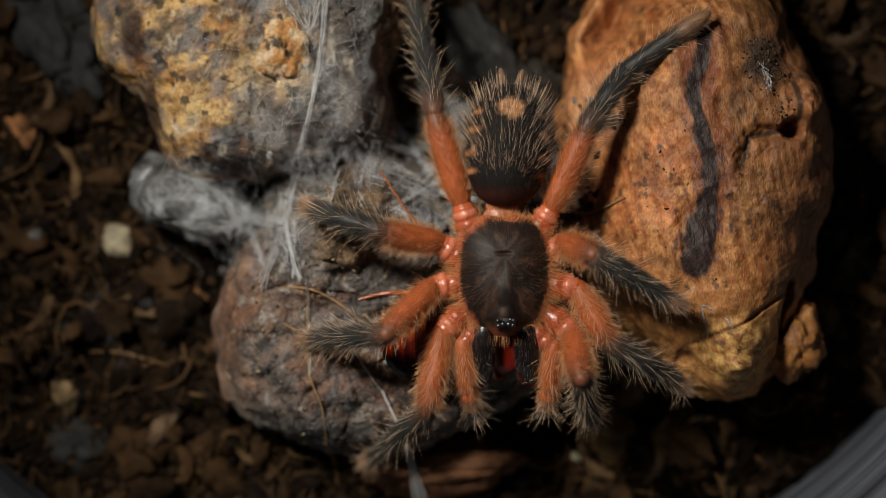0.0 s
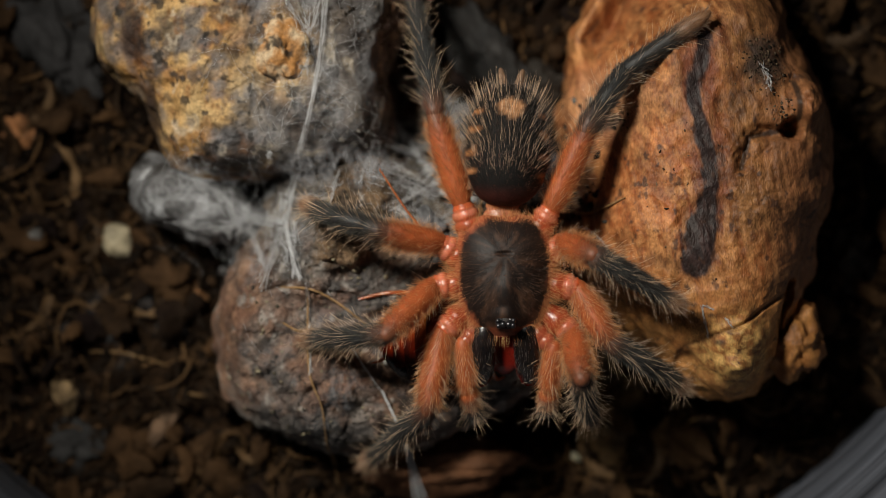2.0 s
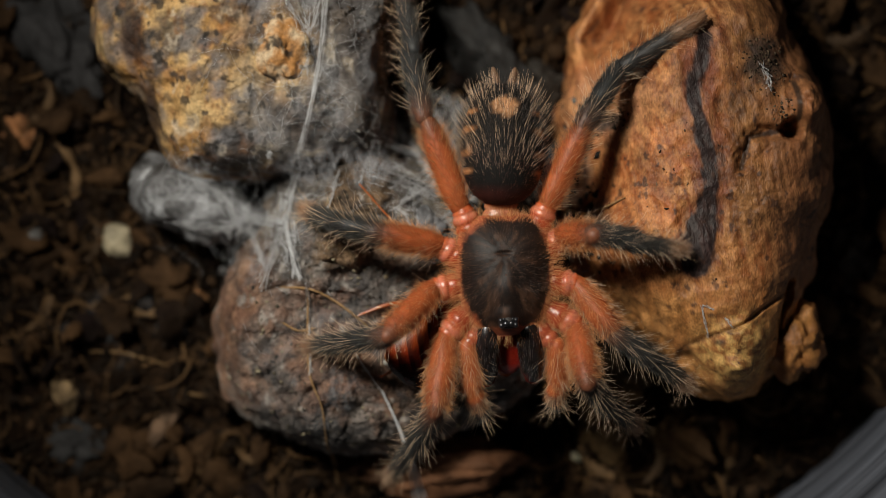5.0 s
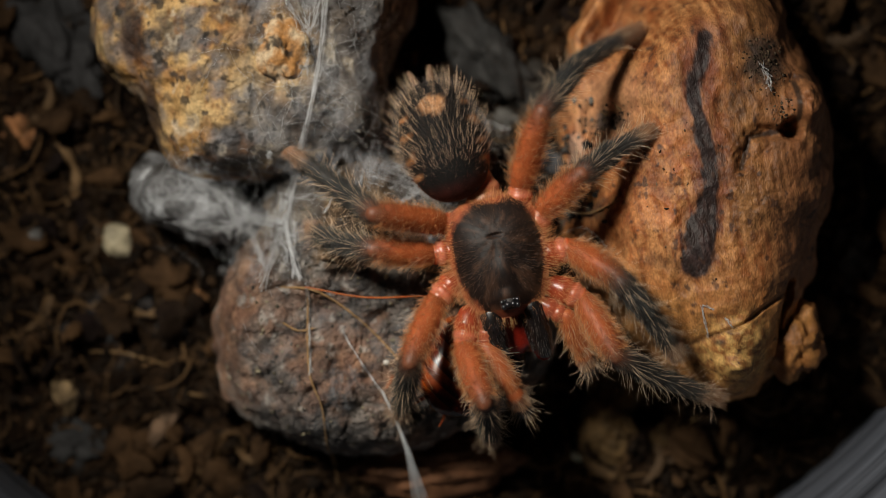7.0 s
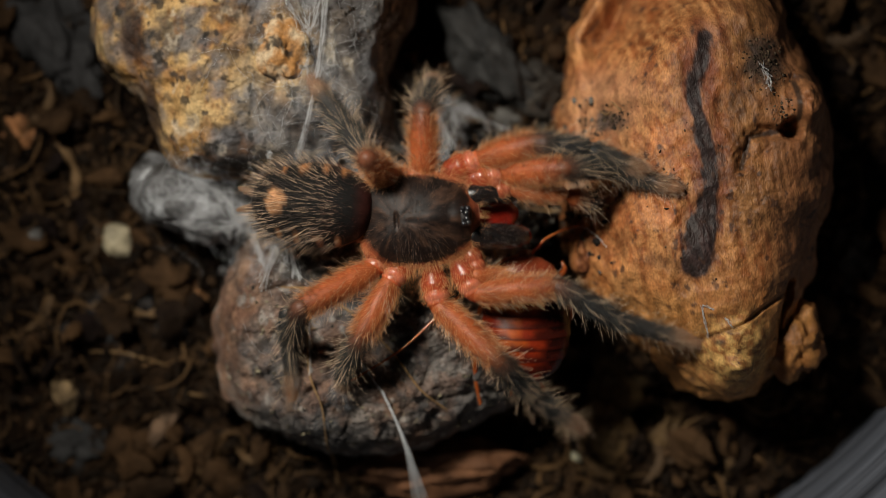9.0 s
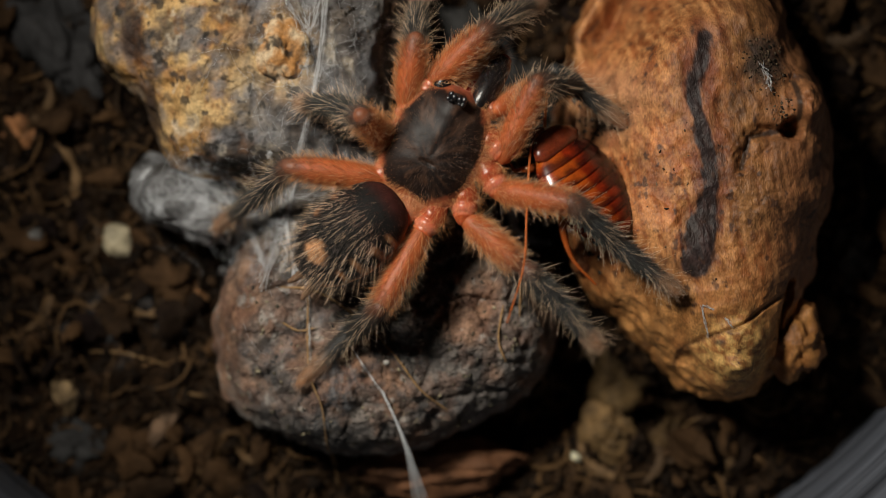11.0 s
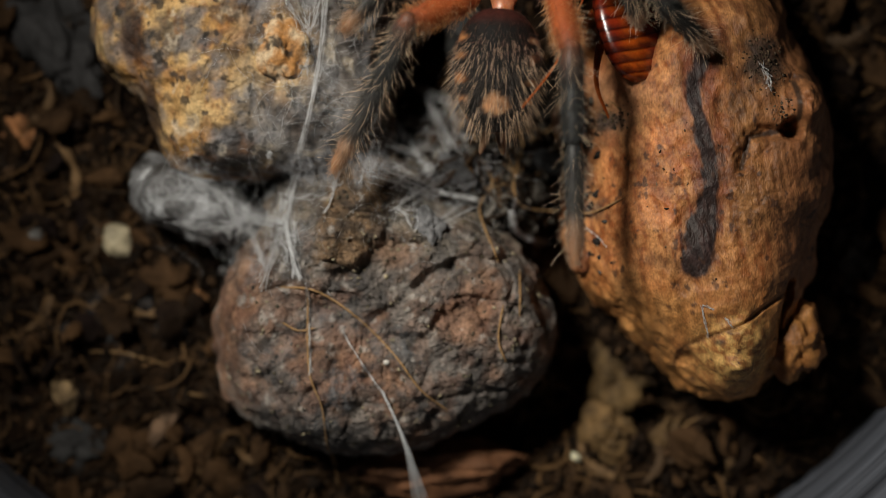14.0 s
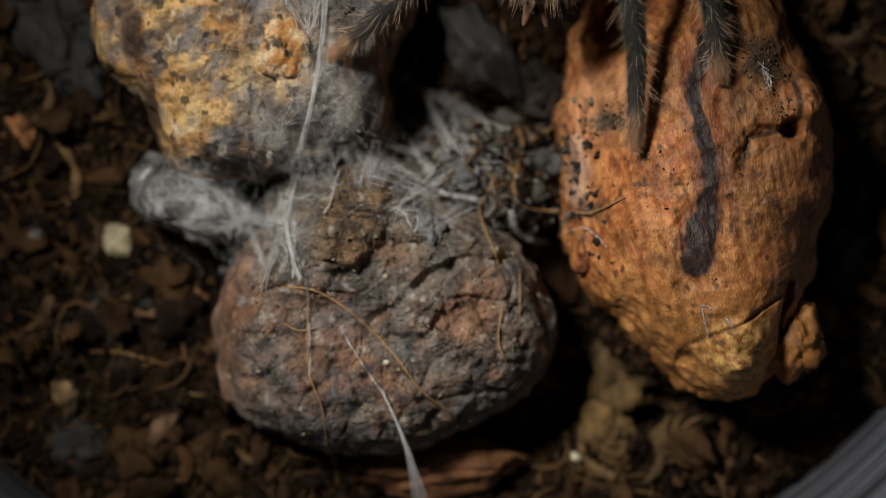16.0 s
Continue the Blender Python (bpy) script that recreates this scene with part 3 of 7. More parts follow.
def cable(points, count, spread, lift):
    """A rope of silk: a bundle of threads that run together."""
    out = []
    q = drape(points, lift, 26)
    for _ in range(count):
        wob = np.stack([np.interp(np.linspace(0, 1, 26), np.linspace(0, 1, 6), rng.normal(size=6)) for _ in range(3)], 1)
        out.append(tube(q + wob * spread, rng.uniform(0.009, 0.022), 4))
    v, f = gather(out)
    return tagged(solid("silk_rope", v, f, STRAND), "rope of bundled white spider silk lying over bark", "spider web")


cable([(-10.33, 22.9), (-10.88, 16.94), (-11.72, 11.97), (-13.1, 7.55), (-13.98, 3.6), (-13.62, 0.56), (-12.61, -2.73)], 11, 0.2, 0.5)
cable([(-12.62, 22.41), (-11.87, 19.92), (-12.12, 17.44), (-11.87, 15.45)], 9, 0.3, 0.4)
cable([(-12.1, -2.99), (-11.95, -7.04), (-11.85, -11.09)], 6, 0.1, 0.3)
cable([(-9.06, -7.29), (-7.29, -10.08), (-5.27, -13.11)], 4, 0.07, 0.3)
guy = []
for _ in range(26):
    k = np.linspace(0, 1, 20)
    line = spline([(*(-5.47, -12.61), 8.6), (*(-3.67, -16.76), 7.4), (*(-2.53, -21.1), 5.0), (*(-1.67, -25.54), 2.0)], 20)
    fan = rng.normal(size=3) * np.array([1.0, 0.5, 0.5])
    guy.append(tube(line + fan * (0.05 + 0.5 * k[:, None] ** 2.5), rng.uniform(0.010, 0.022), 4))
v, f = gather(guy)
tagged(solid("silk_rope", v, f, STRAND), "fanned guy line of white spider silk below the rock", "spider web")
cable([(-0.97, 5.43), (0.82, 4.92), (2.97, 4.56)], 30, 0.12, 1.9)
cable([(6.24, 3.4), (6.76, 1.86), (8.31, 0.83), (10.11, 0.67)], 30, 0.22, 1.4)
cable([(-14.89, 1.82), (-17.93, 2.33), (-20.46, 0.05), (-20.97, -3.54)], 8, 0.3, 0.4)
cable([(-18.43, 2.58), (-20.08, 4.64), (-22.62, 6.17)], 16, 0.4, 0.3)
cable([(-18.53, 2.48), (-16.91, 2.84), (-14.38, 2.33)], 16, 0.25, 0.4)
cable([(-18.53, 2.48), (-18.94, 1.06), (-20.59, -0.2), (-21.23, -2)], 14, 0.2, 0.4)
cable([(-18.53, 2.48), (-17.42, 1.06), (-15.9, -1.47)], 10, 0.3, 0.4)
cable([(-18.53, 2.48), (-21.1, 2.09), (-24.3, 2.36)], 14, 0.4, 0.3)
cable([(-14.13, 2.58), (-13.37, -0.71), (-13.37, -2.48)], 18, 0.16, 0.4)
cable([(-11.13, 21.91), (-11.87, 19.43), (-13.12, 20.92), (-14.11, 22.41)], 8, 0.3, 0.4)
cable([(-4.23, 11.37), (-1.22, 13.22), (0.82, 12.53), (2.34, 11.52)], 8, 0.35, 0.3)
cable([(-4.25, 15.75), (-2.24, 18.39), (-2.48, 20.31)], 6, 0.3, 0.3)
cable([(-14.29, 4.58), (-11.27, 4.83), (-9.26, 6.09)], 6, 0.3, 0.3)
cable([(-4.25, 3.6), (-1.22, 2.85), (0.82, 2.09)], 7, 0.4, 0.2)
for _ in range(18):
    a, c = rng.uniform(0, 6.3), np.array((-0.21, 7.74)) + rng.normal(size=2) * np.array([3.2, 3.6])
    step = rng.uniform(0.6, 1.5) * np.array([math.cos(a), math.sin(a)])
    cable([tuple(c + step * k + rng.normal(size=2) * 0.16) for k in range(-1, 3)], 5, 0.09, 0.35)
for _ in range(5):
    a, c = rng.uniform(0.9, 2.2), np.array((-13.27, 2.08)) + rng.normal(size=2) * np.array([0.8, 3.0])
    step = rng.uniform(0.3, 0.8) * np.array([math.cos(a), math.sin(a)])
    cable([tuple(c + step * k + rng.normal(size=2) * 0.25) for k in range(-1, 3)], 6, 0.16, 0.3)


def stretched(a, b, count, spread, lift=1.0):
    """Taut silk between two places, sagging a little and clear of the ground."""
    out = []
    k = np.linspace(0, 1, 18)[:, None]
    za, zb = float(ground(*a)[0]) + lift, float(ground(*b)[0]) + lift
    for _ in range(count):
        p0 = np.array([*a, za]) + rng.normal(size=3) * spread * (1.0, 1.0, 0.3)
        p1 = np.array([*b, zb]) + rng.normal(size=3) * spread * (1.6, 1.6, 0.3)
        q = p0 + (p1 - p0) * k
        q[:, 2] -= (4 * k * (1 - k))[:, 0] * rng.uniform(0.0, 0.5)
        q[:, :2] += (4 * k * (1 - k)) * rng.normal(size=2) * spread * 0.6
        q[:, 2] = np.maximum(q[:, 2], ground(q[:, 0], q[:, 1]) + 0.12)
        out.append(tube(q, rng.uniform(0.010, 0.030), 4))
    v, f = gather(out)
    return tagged(solid("silk_rope", v, f, STRAND), "taut white spider silk strung between bark and rock", "spider web")


for a, b, count, spread in (((-4.8, 12.1), (0.3, 5.3), 12, 0.25), ((-4.2, 16.6), (2.8, 13.1), 8, 0.35), ((-2.2, 15.6), (0.8, 9.1), 9, 0.3), ((-6.7, 7.1), (-0.2, 5.1), 12, 0.3), ((0.8, 12.6), (3.3, 7.1), 9, 0.3), ((-0.7, 2.1), (3.3, 4.6), 7, 0.3),
                            ((2.3, 13.6), (5.8, 10.6), 8, 0.4), ((-5.3, 9.6), (-2.3, 8.6), 10, 0.4), ((-3.8, 4.1), (-0.2, 7.1), 8, 0.4), ((-13.9, 3.6), (-16.4, -3.4), 7, 0.5), ((1.3, 9.1), (5.3, 8.6), 8, 0.4)):
    stretched(a, b, count, spread)
cable([(22.36, -4.86), (22.61, -6.08), (23.1, -7.7)], 5, 0.06, 0.15)
cable([(22.36, -4.86), (23.44, -5.25)], 4, 0.06, 0.15)
cable([(24.33, -5.93), (24.92, -6.72)], 4, 0.08, 0.15)
cable([(27.37, 15.95), (28.12, 14.71), (28.22, 13.71)], 6, 0.2, 0.2)
cable([(11.01, 1.48), (12.63, 1.96), (13.8, 1.15), (14.51, 0.15)], 3, 0.05, 0.4)
cable([(-4.76, 7.65), (-2.24, 6.67), (0.31, 8.71), (1.32, 11.26)], 8, 0.4, 0.4)

# ---- crumbs, chips and fibres of the soil ----
ICO_V = np.array([(0, 1, 1.618), (0, -1, 1.618), (0, 1, -1.618), (0, -1, -1.618), (1, 1.618, 0), (-1, 1.618, 0), (1, -1.618, 0), (-1, -1.618, 0), (1.618, 0, 1), (-1.618, 0, 1), (1.618, 0, -1), (-1.618, 0, -1)]) / 1.9
ICO_F = np.array([(i, j, k) for i in range(12) for j in range(i + 1, 12) for k in range(j + 1, 12)
                  if max(np.linalg.norm(ICO_V[i] - ICO_V[j]), np.linalg.norm(ICO_V[j] - ICO_V[k]), np.linalg.norm(ICO_V[i] - ICO_V[k])) < 1.1])
ICO_F = np.array([f if np.dot(np.cross(ICO_V[f[1]] - ICO_V[f[0]], ICO_V[f[2]] - ICO_V[f[0]]), ICO_V[f[0]]) > 0 else f[::-1] for f in ICO_F])


def crumbs(name, places, sizes, flat, tones, label):
    n = len(places)
    v = ICO_V[None] * (1 + 0.35 * rng.normal(size=(n, 12, 1))) * sizes[:, None, None]
    v = v * np.concatenate([np.ones((n, 1, 2)) * rng.uniform(0.6, 1.5, (n, 1, 2)), np.full((n, 1, 1), flat)], 2)
    a, b = rng.uniform(0, 6.3, n), rng.normal(0, 0.5, n)
    ca, sa, cb, sb = np.cos(a)[:, None], np.sin(a)[:, None], np.cos(b)[:, None], np.sin(b)[:, None]
    x, y, z = v[..., 0], v[..., 1], v[..., 2]
    y, z = y * cb - z * sb, y * sb + z * cb
    x, y = x * ca - y * sa, x * sa + y * ca
    v = np.stack([x, y, z], -1) + places[:, None]
    f = (ICO_F[None] + (np.arange(n) * 12)[:, None, None]).reshape(-1, 3)
    ob = solid(name, v.reshape(-1, 3), f, CRUMB, pigment=np.repeat(tones, 12, 0))
    return tagged(ob, label, "soil", kind="stuff")


def on_soil(n, spread_x=44, spread_y=27):
    x, y = rng.uniform(-spread_x, spread_x, n * 2), rng.uniform(-spread_y, spread_y, n * 2)
    keep = (np.hypot(x - TUB[0], y - TUB[1]) < TUB_R - 1) & (ground(x, y) < soil_top(x, y) + 0.4)
    return x[keep][:n], y[keep][:n]


cx, cy = on_soil(7000)
size = 0.14 + 0.5 * rng.random(len(cx)) ** 4
tone = mix((0.008, 0.005, 0.003), (0.085, 0.047, 0.023), rng.random(len(cx)) ** 3.5)
crumbs("soil_crumbs", np.stack([cx, cy, ground(cx, cy) + size * 0.3], 1), size, 0.8, tone, "loose dark brown crumbs of damp soil")


def chip_mesh(seed):
    """A thin torn flake of bark, about 1 mm across."""
    a, b = np.meshgrid(np.linspace(0.05, math.pi - 0.05, 7), np.arange(14) * 2 * math.pi / 14, indexing="ij")
    d = np.stack([np.sin(a) * np.cos(b), np.sin(a) * np.sin(b), np.cos(a)], -1).reshape(-1, 3)
    d = d * (1 + 1.1 * fbm(d * 2 + seed * 9, 1.1, 3, seed)[:, None]) * np.array([1.0, 0.45 + 0.12 * (seed % 4), 0.22 + 0.08 * (seed % 3)])
    d[:, 2] += 0.3 * d[:, 0] ** 2
    tone = mix((0.010, 0.006, 0.0035), (0.085, 0.045, 0.02), ((seed * 0.37) % 1) ** 1.8)
    c = tone[None] * (1 + 0.4 * fbm(d, 0.6, 3, seed + 3))[:, None]
    ob = solid("bark_chip", d, grid_faces(7, 14), CRUMB, pigment=np.clip(c, 0.005, 1))
    return tagged(ob, "thin brown flake of bark on damp soil", "bark chip", group="bark chips on the soil")


chip_kinds = [chip_mesh(k) for k in range(1, 11)]
cx, cy = on_soil(300)
far = np.hypot(cx - 3.43, cy - 6.28) > 9.5
cx, cy = cx[far][:230], cy[far][:230]
cz = ground(cx, cy)
for i in range(len(cx)):
    size = 0.7 + 2.0 * rng.random() ** 1.6
    turn = Euler([rng.normal(0, 0.5), rng.normal(0, 0.5), rng.uniform(0, 6.3)])
    m = Matrix.LocRotScale((cx[i] * MM, cy[i] * MM, (cz[i] + 0.2 * size) * MM), turn, None)
    ob = chip_kinds[i] if i < 10 else copy_thing(chip_kinds[i % 10], m)
    ob.matrix_basis = m @ Matrix.Diagonal((size, size, size, 1))
mx, my = 3.4 + rng.normal(size=3000) * 4.6, 6.24 + rng.normal(size=3000) * 4.0
keep = (ground(mx, my) < 9.5) & (ROCK.top(mx, my) < 2)
mx, my = mx[keep], my[keep]
size = 0.12 + 0.3 * rng.random(len(mx)) ** 3
tone = mix((0.016, 0.014, 0.013), (0.17, 0.155, 0.135), rng.random(len(mx)) ** 2.0)
crumbs("soil_crumbs", np.stack([mx, my, ground(mx, my) + size * 0.4], 1), size, 0.8, tone, "grey-brown crumbs caught in silk beside the rock")
for (dx, dy), spread, count in (((-9.99, 12.97), 0.55, 60), ((-8.89, 21.02), 0.9, 110), ((-11.2, 7.8), 0.7, 50), ((-6.24, 19.17), 1.0, 60), ((13.3, 11.0), 0.6, 130), ((14.9, 11.6), 0.6, 120), ((16.0, 11.9), 0.6, 50), ((27.6, 16.9), 1.0, 150), ((28.3, 15.0), 0.8, 120), ((29.4, 11.8), 0.7, 70), ((26.9, 15.6), 1.3, 80), ((18, 6), 4.0, 60)):
    qx, qy = dx + rng.normal(size=count) * spread, dy + rng.normal(size=count) * spread
    size = 0.035 + 0.12 * rng.random(count) ** 3
    tone = mix((0.02, 0.016, 0.012), (0.17, 0.12, 0.075), rng.random(count) ** 2)
    crumbs("debris", np.stack([qx, qy, ground(qx, qy) + size * 0.1], 1), size, 0.6, tone, "dark crumbs of soil stuck in silk")
rx, ry = (-4.82) + rng.uniform(-15, 15, 1500), (-6.1) + rng.uniform(-12, 13, 1500)
keep = ROCK.top(rx, ry) > 2.5
rx, ry = rx[keep], ry[keep]
size = 0.05 + 0.15 * rng.random(len(rx)) ** 4
tone = mix((0.03, 0.026, 0.022), (0.34, 0.29, 0.19), rng.random(len(rx)) ** 1.9)
crumbs("grit", np.stack([rx, ry, ground(rx, ry) + size * 0.2], 1), size, 0.7, tone, "fine grit and crumbs stuck on the rock")

fibres, fibre_tone = [], []
fx, fy = on_soil(1100)
count = len(fx)
a, length, curl = rng.uniform(0, 6.3, (count, 1)), rng.uniform(1.2, 6.5, (count, 1)), rng.normal(size=(count, 1)) * 0.5
k = np.linspace(-0.5, 0.5, 8)[None]
qx = fx[:, None] + length * k * np.cos(a) - curl * k * k * length * np.sin(a) * 2
qy = fy[:, None] + length * k * np.sin(a) + curl * k * k * length * np.cos(a) * 2
qz = ground(qx.ravel(), qy.ravel()).reshape(count, 8)
qz = np.minimum(qz, qz.min(1)[:, None] + 3) + rng.uniform(0.1, 0.8, (count, 1))
for i in range(count):
    v, f = tube(np.stack([qx[i], qy[i], qz[i]], 1), rng.uniform(0.04, 0.14) * np.array([0.5, 0.8, 1, 1, 1, 1, 0.8, 0.4]), 4)
    fibres.append((v, f))
    fibre_tone.append(np.tile(mix((0.015, 0.009, 0.005), (0.20, 0.11, 0.045), rng.random() ** 3), (len(v), 1)))
fv, ff = gather(fibres)
tagged(solid("husk_fibres", fv, ff, FIBRE, pigment=np.concatenate(fibre_tone)), "tangled brown coconut-husk fibres in the soil", "fibre", kind="stuff")

ROOT_LINES = [
    [(-14.53, -3.39), (-11.34, -3.75), (-7.8, -6.03), (-4.25, -9.57), (-1.97, -12.61), (0.41, -14.57)],
    [(-12.1, -3.75), (-11.95, -10.58), (-10.77, -14.3), (-10.52, -18.52), (-10.07, -23.31)],
    [(2.61, 11.59), (3.38, 8.77), (4.56, 6.2), (3.38, 3.64), (4.99, -1.22)],
    [(6.76, 12.69), (7.53, 9.85), (6.66, 6.76), (7.27, 4.08), (11.07, 3.54), (13.28, 3.27), (15.95, 4.52)],
    [(11.84, -2.54), (11.54, -7.78), (10.5, -13.53)],
    [(26.88, -15.17), (23.41, -17.08), (21.85, -20.71)],
    [(-33.95, -9.81), (-30.31, -10.02), (-26.42, -11.16)],
    [(7.32, -15.62), (10.17, -18.64), (13.81, -21.49), (17.96, -22.37)],
    [(11.07, 12.1), (8.05, 10.11)],
    [(-30.64, 8.56), (-28.99, 5.73)],
    [(6.97, -2), (6.87, -6.1)],
    [(5.37, -5.01), (4.96, -8.05), (5.62, -10.08)],
    [(-14.38, -6.53), (-12.86, -7.29), (-11.34, -7.04)],
    [(-24.6, -13.7), (-22.01, -14.22)],
    [(-33.95, -5.4), (-30.31, -4.62), (-28.24, -4.52)],
]
for _ in range(9):
    a, c = rng.uniform(0, 6.3), np.array((4.95, 6.76)) + rng.normal(size=2) * np.array([3.6, 3.6])
    step = rng.uniform(0.7, 1.6) * np.array([math.cos(a), math.sin(a)])
    ROOT_LINES.append([tuple(c + step * k + rng.normal(size=2) * 0.5) for k in range(-1, 3)])
STRIPS = [((-38.04, -6.25), 60, 5.0), ((-35.42, 7.41), 100, 6.0), ((-33.31, 0.58), 80, 4.0), ((-28.06, -6.25), 10, 5.0), ((-38.04, 13.71), 70, 5.0), ((23.96, -18.86), 55, 5.5), ((20.81, -20.44), 75, 4.5),
          ((14.5, -20.97), -40, 6.0), ((7.67, -18.34), -60, 4.0), ((27.64, -20.44), 90, 4.5), ((-28.58, -20.44), 70, 6.0), ((-23.86, -21.49), 50, 4.0), ((-18.6, -20.44), -20, 4.0), ((37.62, 15.29), 30, 6.0), ((38.67, 20.02), 10, 5.0), ((36.05, -13.61), 40, 4.0)]
for (x, y), turn, length in STRIPS:
    k = np.linspace(-0.5, 0.5, 12)
    a = radians(turn)
    q = np.stack([x + k * length * math.cos(a) - 0.9 * k * k * length * math.sin(a), y + k * length * math.sin(a) + 0.9 * k * k * length * math.cos(a), 0 * k], 1)
    q[:, 2] = np.convolve(np.pad(ground(q[:, 0], q[:, 1]), 2, mode="edge"), np.ones(5) / 5, "valid") + 0.5
    v, f = tube(q, 0.42 * np.interp(k, [-0.5, -0.3, 0.3, 0.5], [0.3, 1, 0.9, 0.2]) * (1 + 0.3 * rng.normal(size=12)), 8)
    v[:, 2] = q[np.repeat(np.arange(12), 8), 2] + (v[:, 2] - q[np.repeat(np.arange(12), 8), 2]) * 0.35
    tone = mix((0.05, 0.03, 0.016), (0.17, 0.10, 0.045), rng.random())
    tagged(solid("husk_strip", v, f, FIBRE, pigment=tone[None] * (1 + 0.3 * fbm(v, 0.7, 3, 141))[:, None]), "flat curled strip of brown husk on soil", "husk", group="husk strips")
for line in ROOT_LINES:
    near_silk = math.hypot(line[1][0] - 5.5, line[1][1] - 6.5) < 6
    q = drape(line, 0.5 if near_silk else 0.28, 10 * len(line))
    n = len(q)
    smooth_z = np.convolve(np.pad(q[:, 2], 4, mode="edge"), np.ones(9) / 9, "valid")
    q[:, 2] = np.maximum(smooth_z, q[:, 2] - 0.15)
    v, f = tube(q, (0.10 if len(line) != 4 else 0.06) * (0.75 + 0.35 * rng.random(n)) * np.interp(np.arange(n), [0, 4, n - 5, n - 1], [0.4, 1, 1, 0.4]), 6)
    tagged(solid("root", v, f, FIBRE, pigment=(0.30, 0.18, 0.08)), "thin dry tan rootlet lying over rock and soil", "root", group="rootlets")


def lump_stone(name, centre, radii, turn, tone, label, category, rough=0.25, seed=0, material=None):
    d, f = boulder(radii, rough, seed)
    c, s = math.cos(radians(turn)), math.sin(radians(turn))
    z = float(ground(*centre)[0])
    p = np.stack([d[:, 0] * c - d[:, 1] * s + centre[0], d[:, 0] * s + d[:, 1] * c + centre[1], d[:, 2] + z + radii[2] * 0.45], 1)
    col = mix(np.asarray(tone) * 0.55, np.asarray(tone) * 1.25, blend(-0.4, 0.4, fbm(p, 1.2, 4, seed + 1)))
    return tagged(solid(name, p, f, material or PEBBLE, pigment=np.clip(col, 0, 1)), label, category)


lump_stone("pebble", (-31.4, 0.86), (1.5, 1.7, 1.3), 20, (0.42, 0.36, 0.24), "cream rounded pebble on the soil", "pebble", 0.2, 1)
lump_stone("pebble", (-39.33, 1.11), (1.0, 1.1, 0.8), 0, (0.08, 0.075, 0.07), "small grey pebble half buried in soil", "pebble", 0.2, 2)
lump_stone("mineral_grain", (17.76, -16.7), (0.8, 0.45, 0.4), -10, (0.75, 0.62, 0.38), "pale yellow mineral grain on the soil", "grain", 0.15, 3)
lump_stone("mineral_grain", (13, -19.93), (0.62, 0.62, 0.55), 0, (0.9, 0.85, 0.6), "pale yellow mineral grain on the soil", "grain", 0.15, 4)
lump_stone("mineral_grain", (-5.04, -10.14), (0.3, 0.25, 0.2), 0, (0.5, 0.48, 0.44), "tiny white mineral grain on the rock", "grain", 0.2, 5)
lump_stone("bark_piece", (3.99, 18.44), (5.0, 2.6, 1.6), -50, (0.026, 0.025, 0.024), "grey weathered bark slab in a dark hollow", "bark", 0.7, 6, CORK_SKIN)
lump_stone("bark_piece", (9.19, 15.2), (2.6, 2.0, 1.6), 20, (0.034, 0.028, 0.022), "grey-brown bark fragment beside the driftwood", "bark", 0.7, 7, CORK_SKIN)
for place, radii, tone, seed in (((9.8, 8.2), (1.5, 1.7, 1.2), (0.055, 0.055, 0.058), 61), ((-1.4, 2.0), (1.7, 1.3, 0.9), (0.13, 0.13, 0.135), 62), ((1.4, 7.1), (1.7, 1.5, 0.8), (0.11, 0.11, 0.115), 63), ((6.4, 12.2), (1.6, 1.1, 1.0), (0.07, 0.066, 0.06), 64), ((8.9, 5.2), (1.1, 1.0, 0.9), (0.08, 0.07, 0.06), 65)):
    lump_stone("silk_lump", place, radii, 25 * seed, tone, "grey crumb of soil wrapped in spider silk", "soil lump", 0.55, seed, CORK_SKIN)
lump_stone("wood_plank", (-0.74, -20.67), (7.6, 2.6, 2.6), 4, (0.17, 0.075, 0.035), "reddish brown splintered wood plank under the rock", "wood", 0.5, 8, CORK_SKIN)
lump_stone("leaf_flake", (17.39, -12.56), (3.5, 3.2, 1.5), 35, (0.10, 0.06, 0.022), "curled brown leaf flake under the driftwood", "leaf", 0.7, 10, CORK_SKIN)
lump_stone("leaf_flake", (15.91, -17.92), (2.2, 2.6, 1.3), 15, (0.12, 0.07, 0.026), "curled brown leaf flake on the soil", "leaf", 0.7, 11, CORK_SKIN)
lump_stone("leaf_flake", (21.46, -18.45), (1.2, 2.6, 1.2), -25, (0.13, 0.075, 0.028), "curled brown leaf flake on the soil", "leaf", 0.7, 12, CORK_SKIN)
lump_stone("leaf_flake", (-36.16, -13.69), (1.2, 2.2, 0.5), 10, (0.24, 0.16, 0.08), "pale brown husk flake on the soil", "leaf", 0.7, 13, CORK_SKIN)
lump_stone("wood_chip", (-40.39, 11.42), (1.8, 1.7, 0.8), 0, (0.30, 0.13, 0.05), "orange-brown wood chip on the soil", "wood chip", 0.7, 14, CORK_SKIN)
lump_stone("wood_chip", (-24.26, -4.44), (1.6, 1.2, 0.8), 25, (0.28, 0.13, 0.05), "orange-brown wood chip on the soil", "wood chip", 0.7, 15, CORK_SKIN)
lump_stone("wood_chip", (-26.11, -15.81), (0.9, 3.8, 0.6), -32, (0.14, 0.085, 0.05), "long brown husk splinter on the soil", "wood chip", 0.7, 16, CORK_SKIN)
lump_stone("bark_piece", (-35.63, -18.98), (2.8, 2.2, 0.8), 0, (0.028, 0.027, 0.027), "dark grey bark flake on the soil", "bark", 0.7, 17, CORK_SKIN)
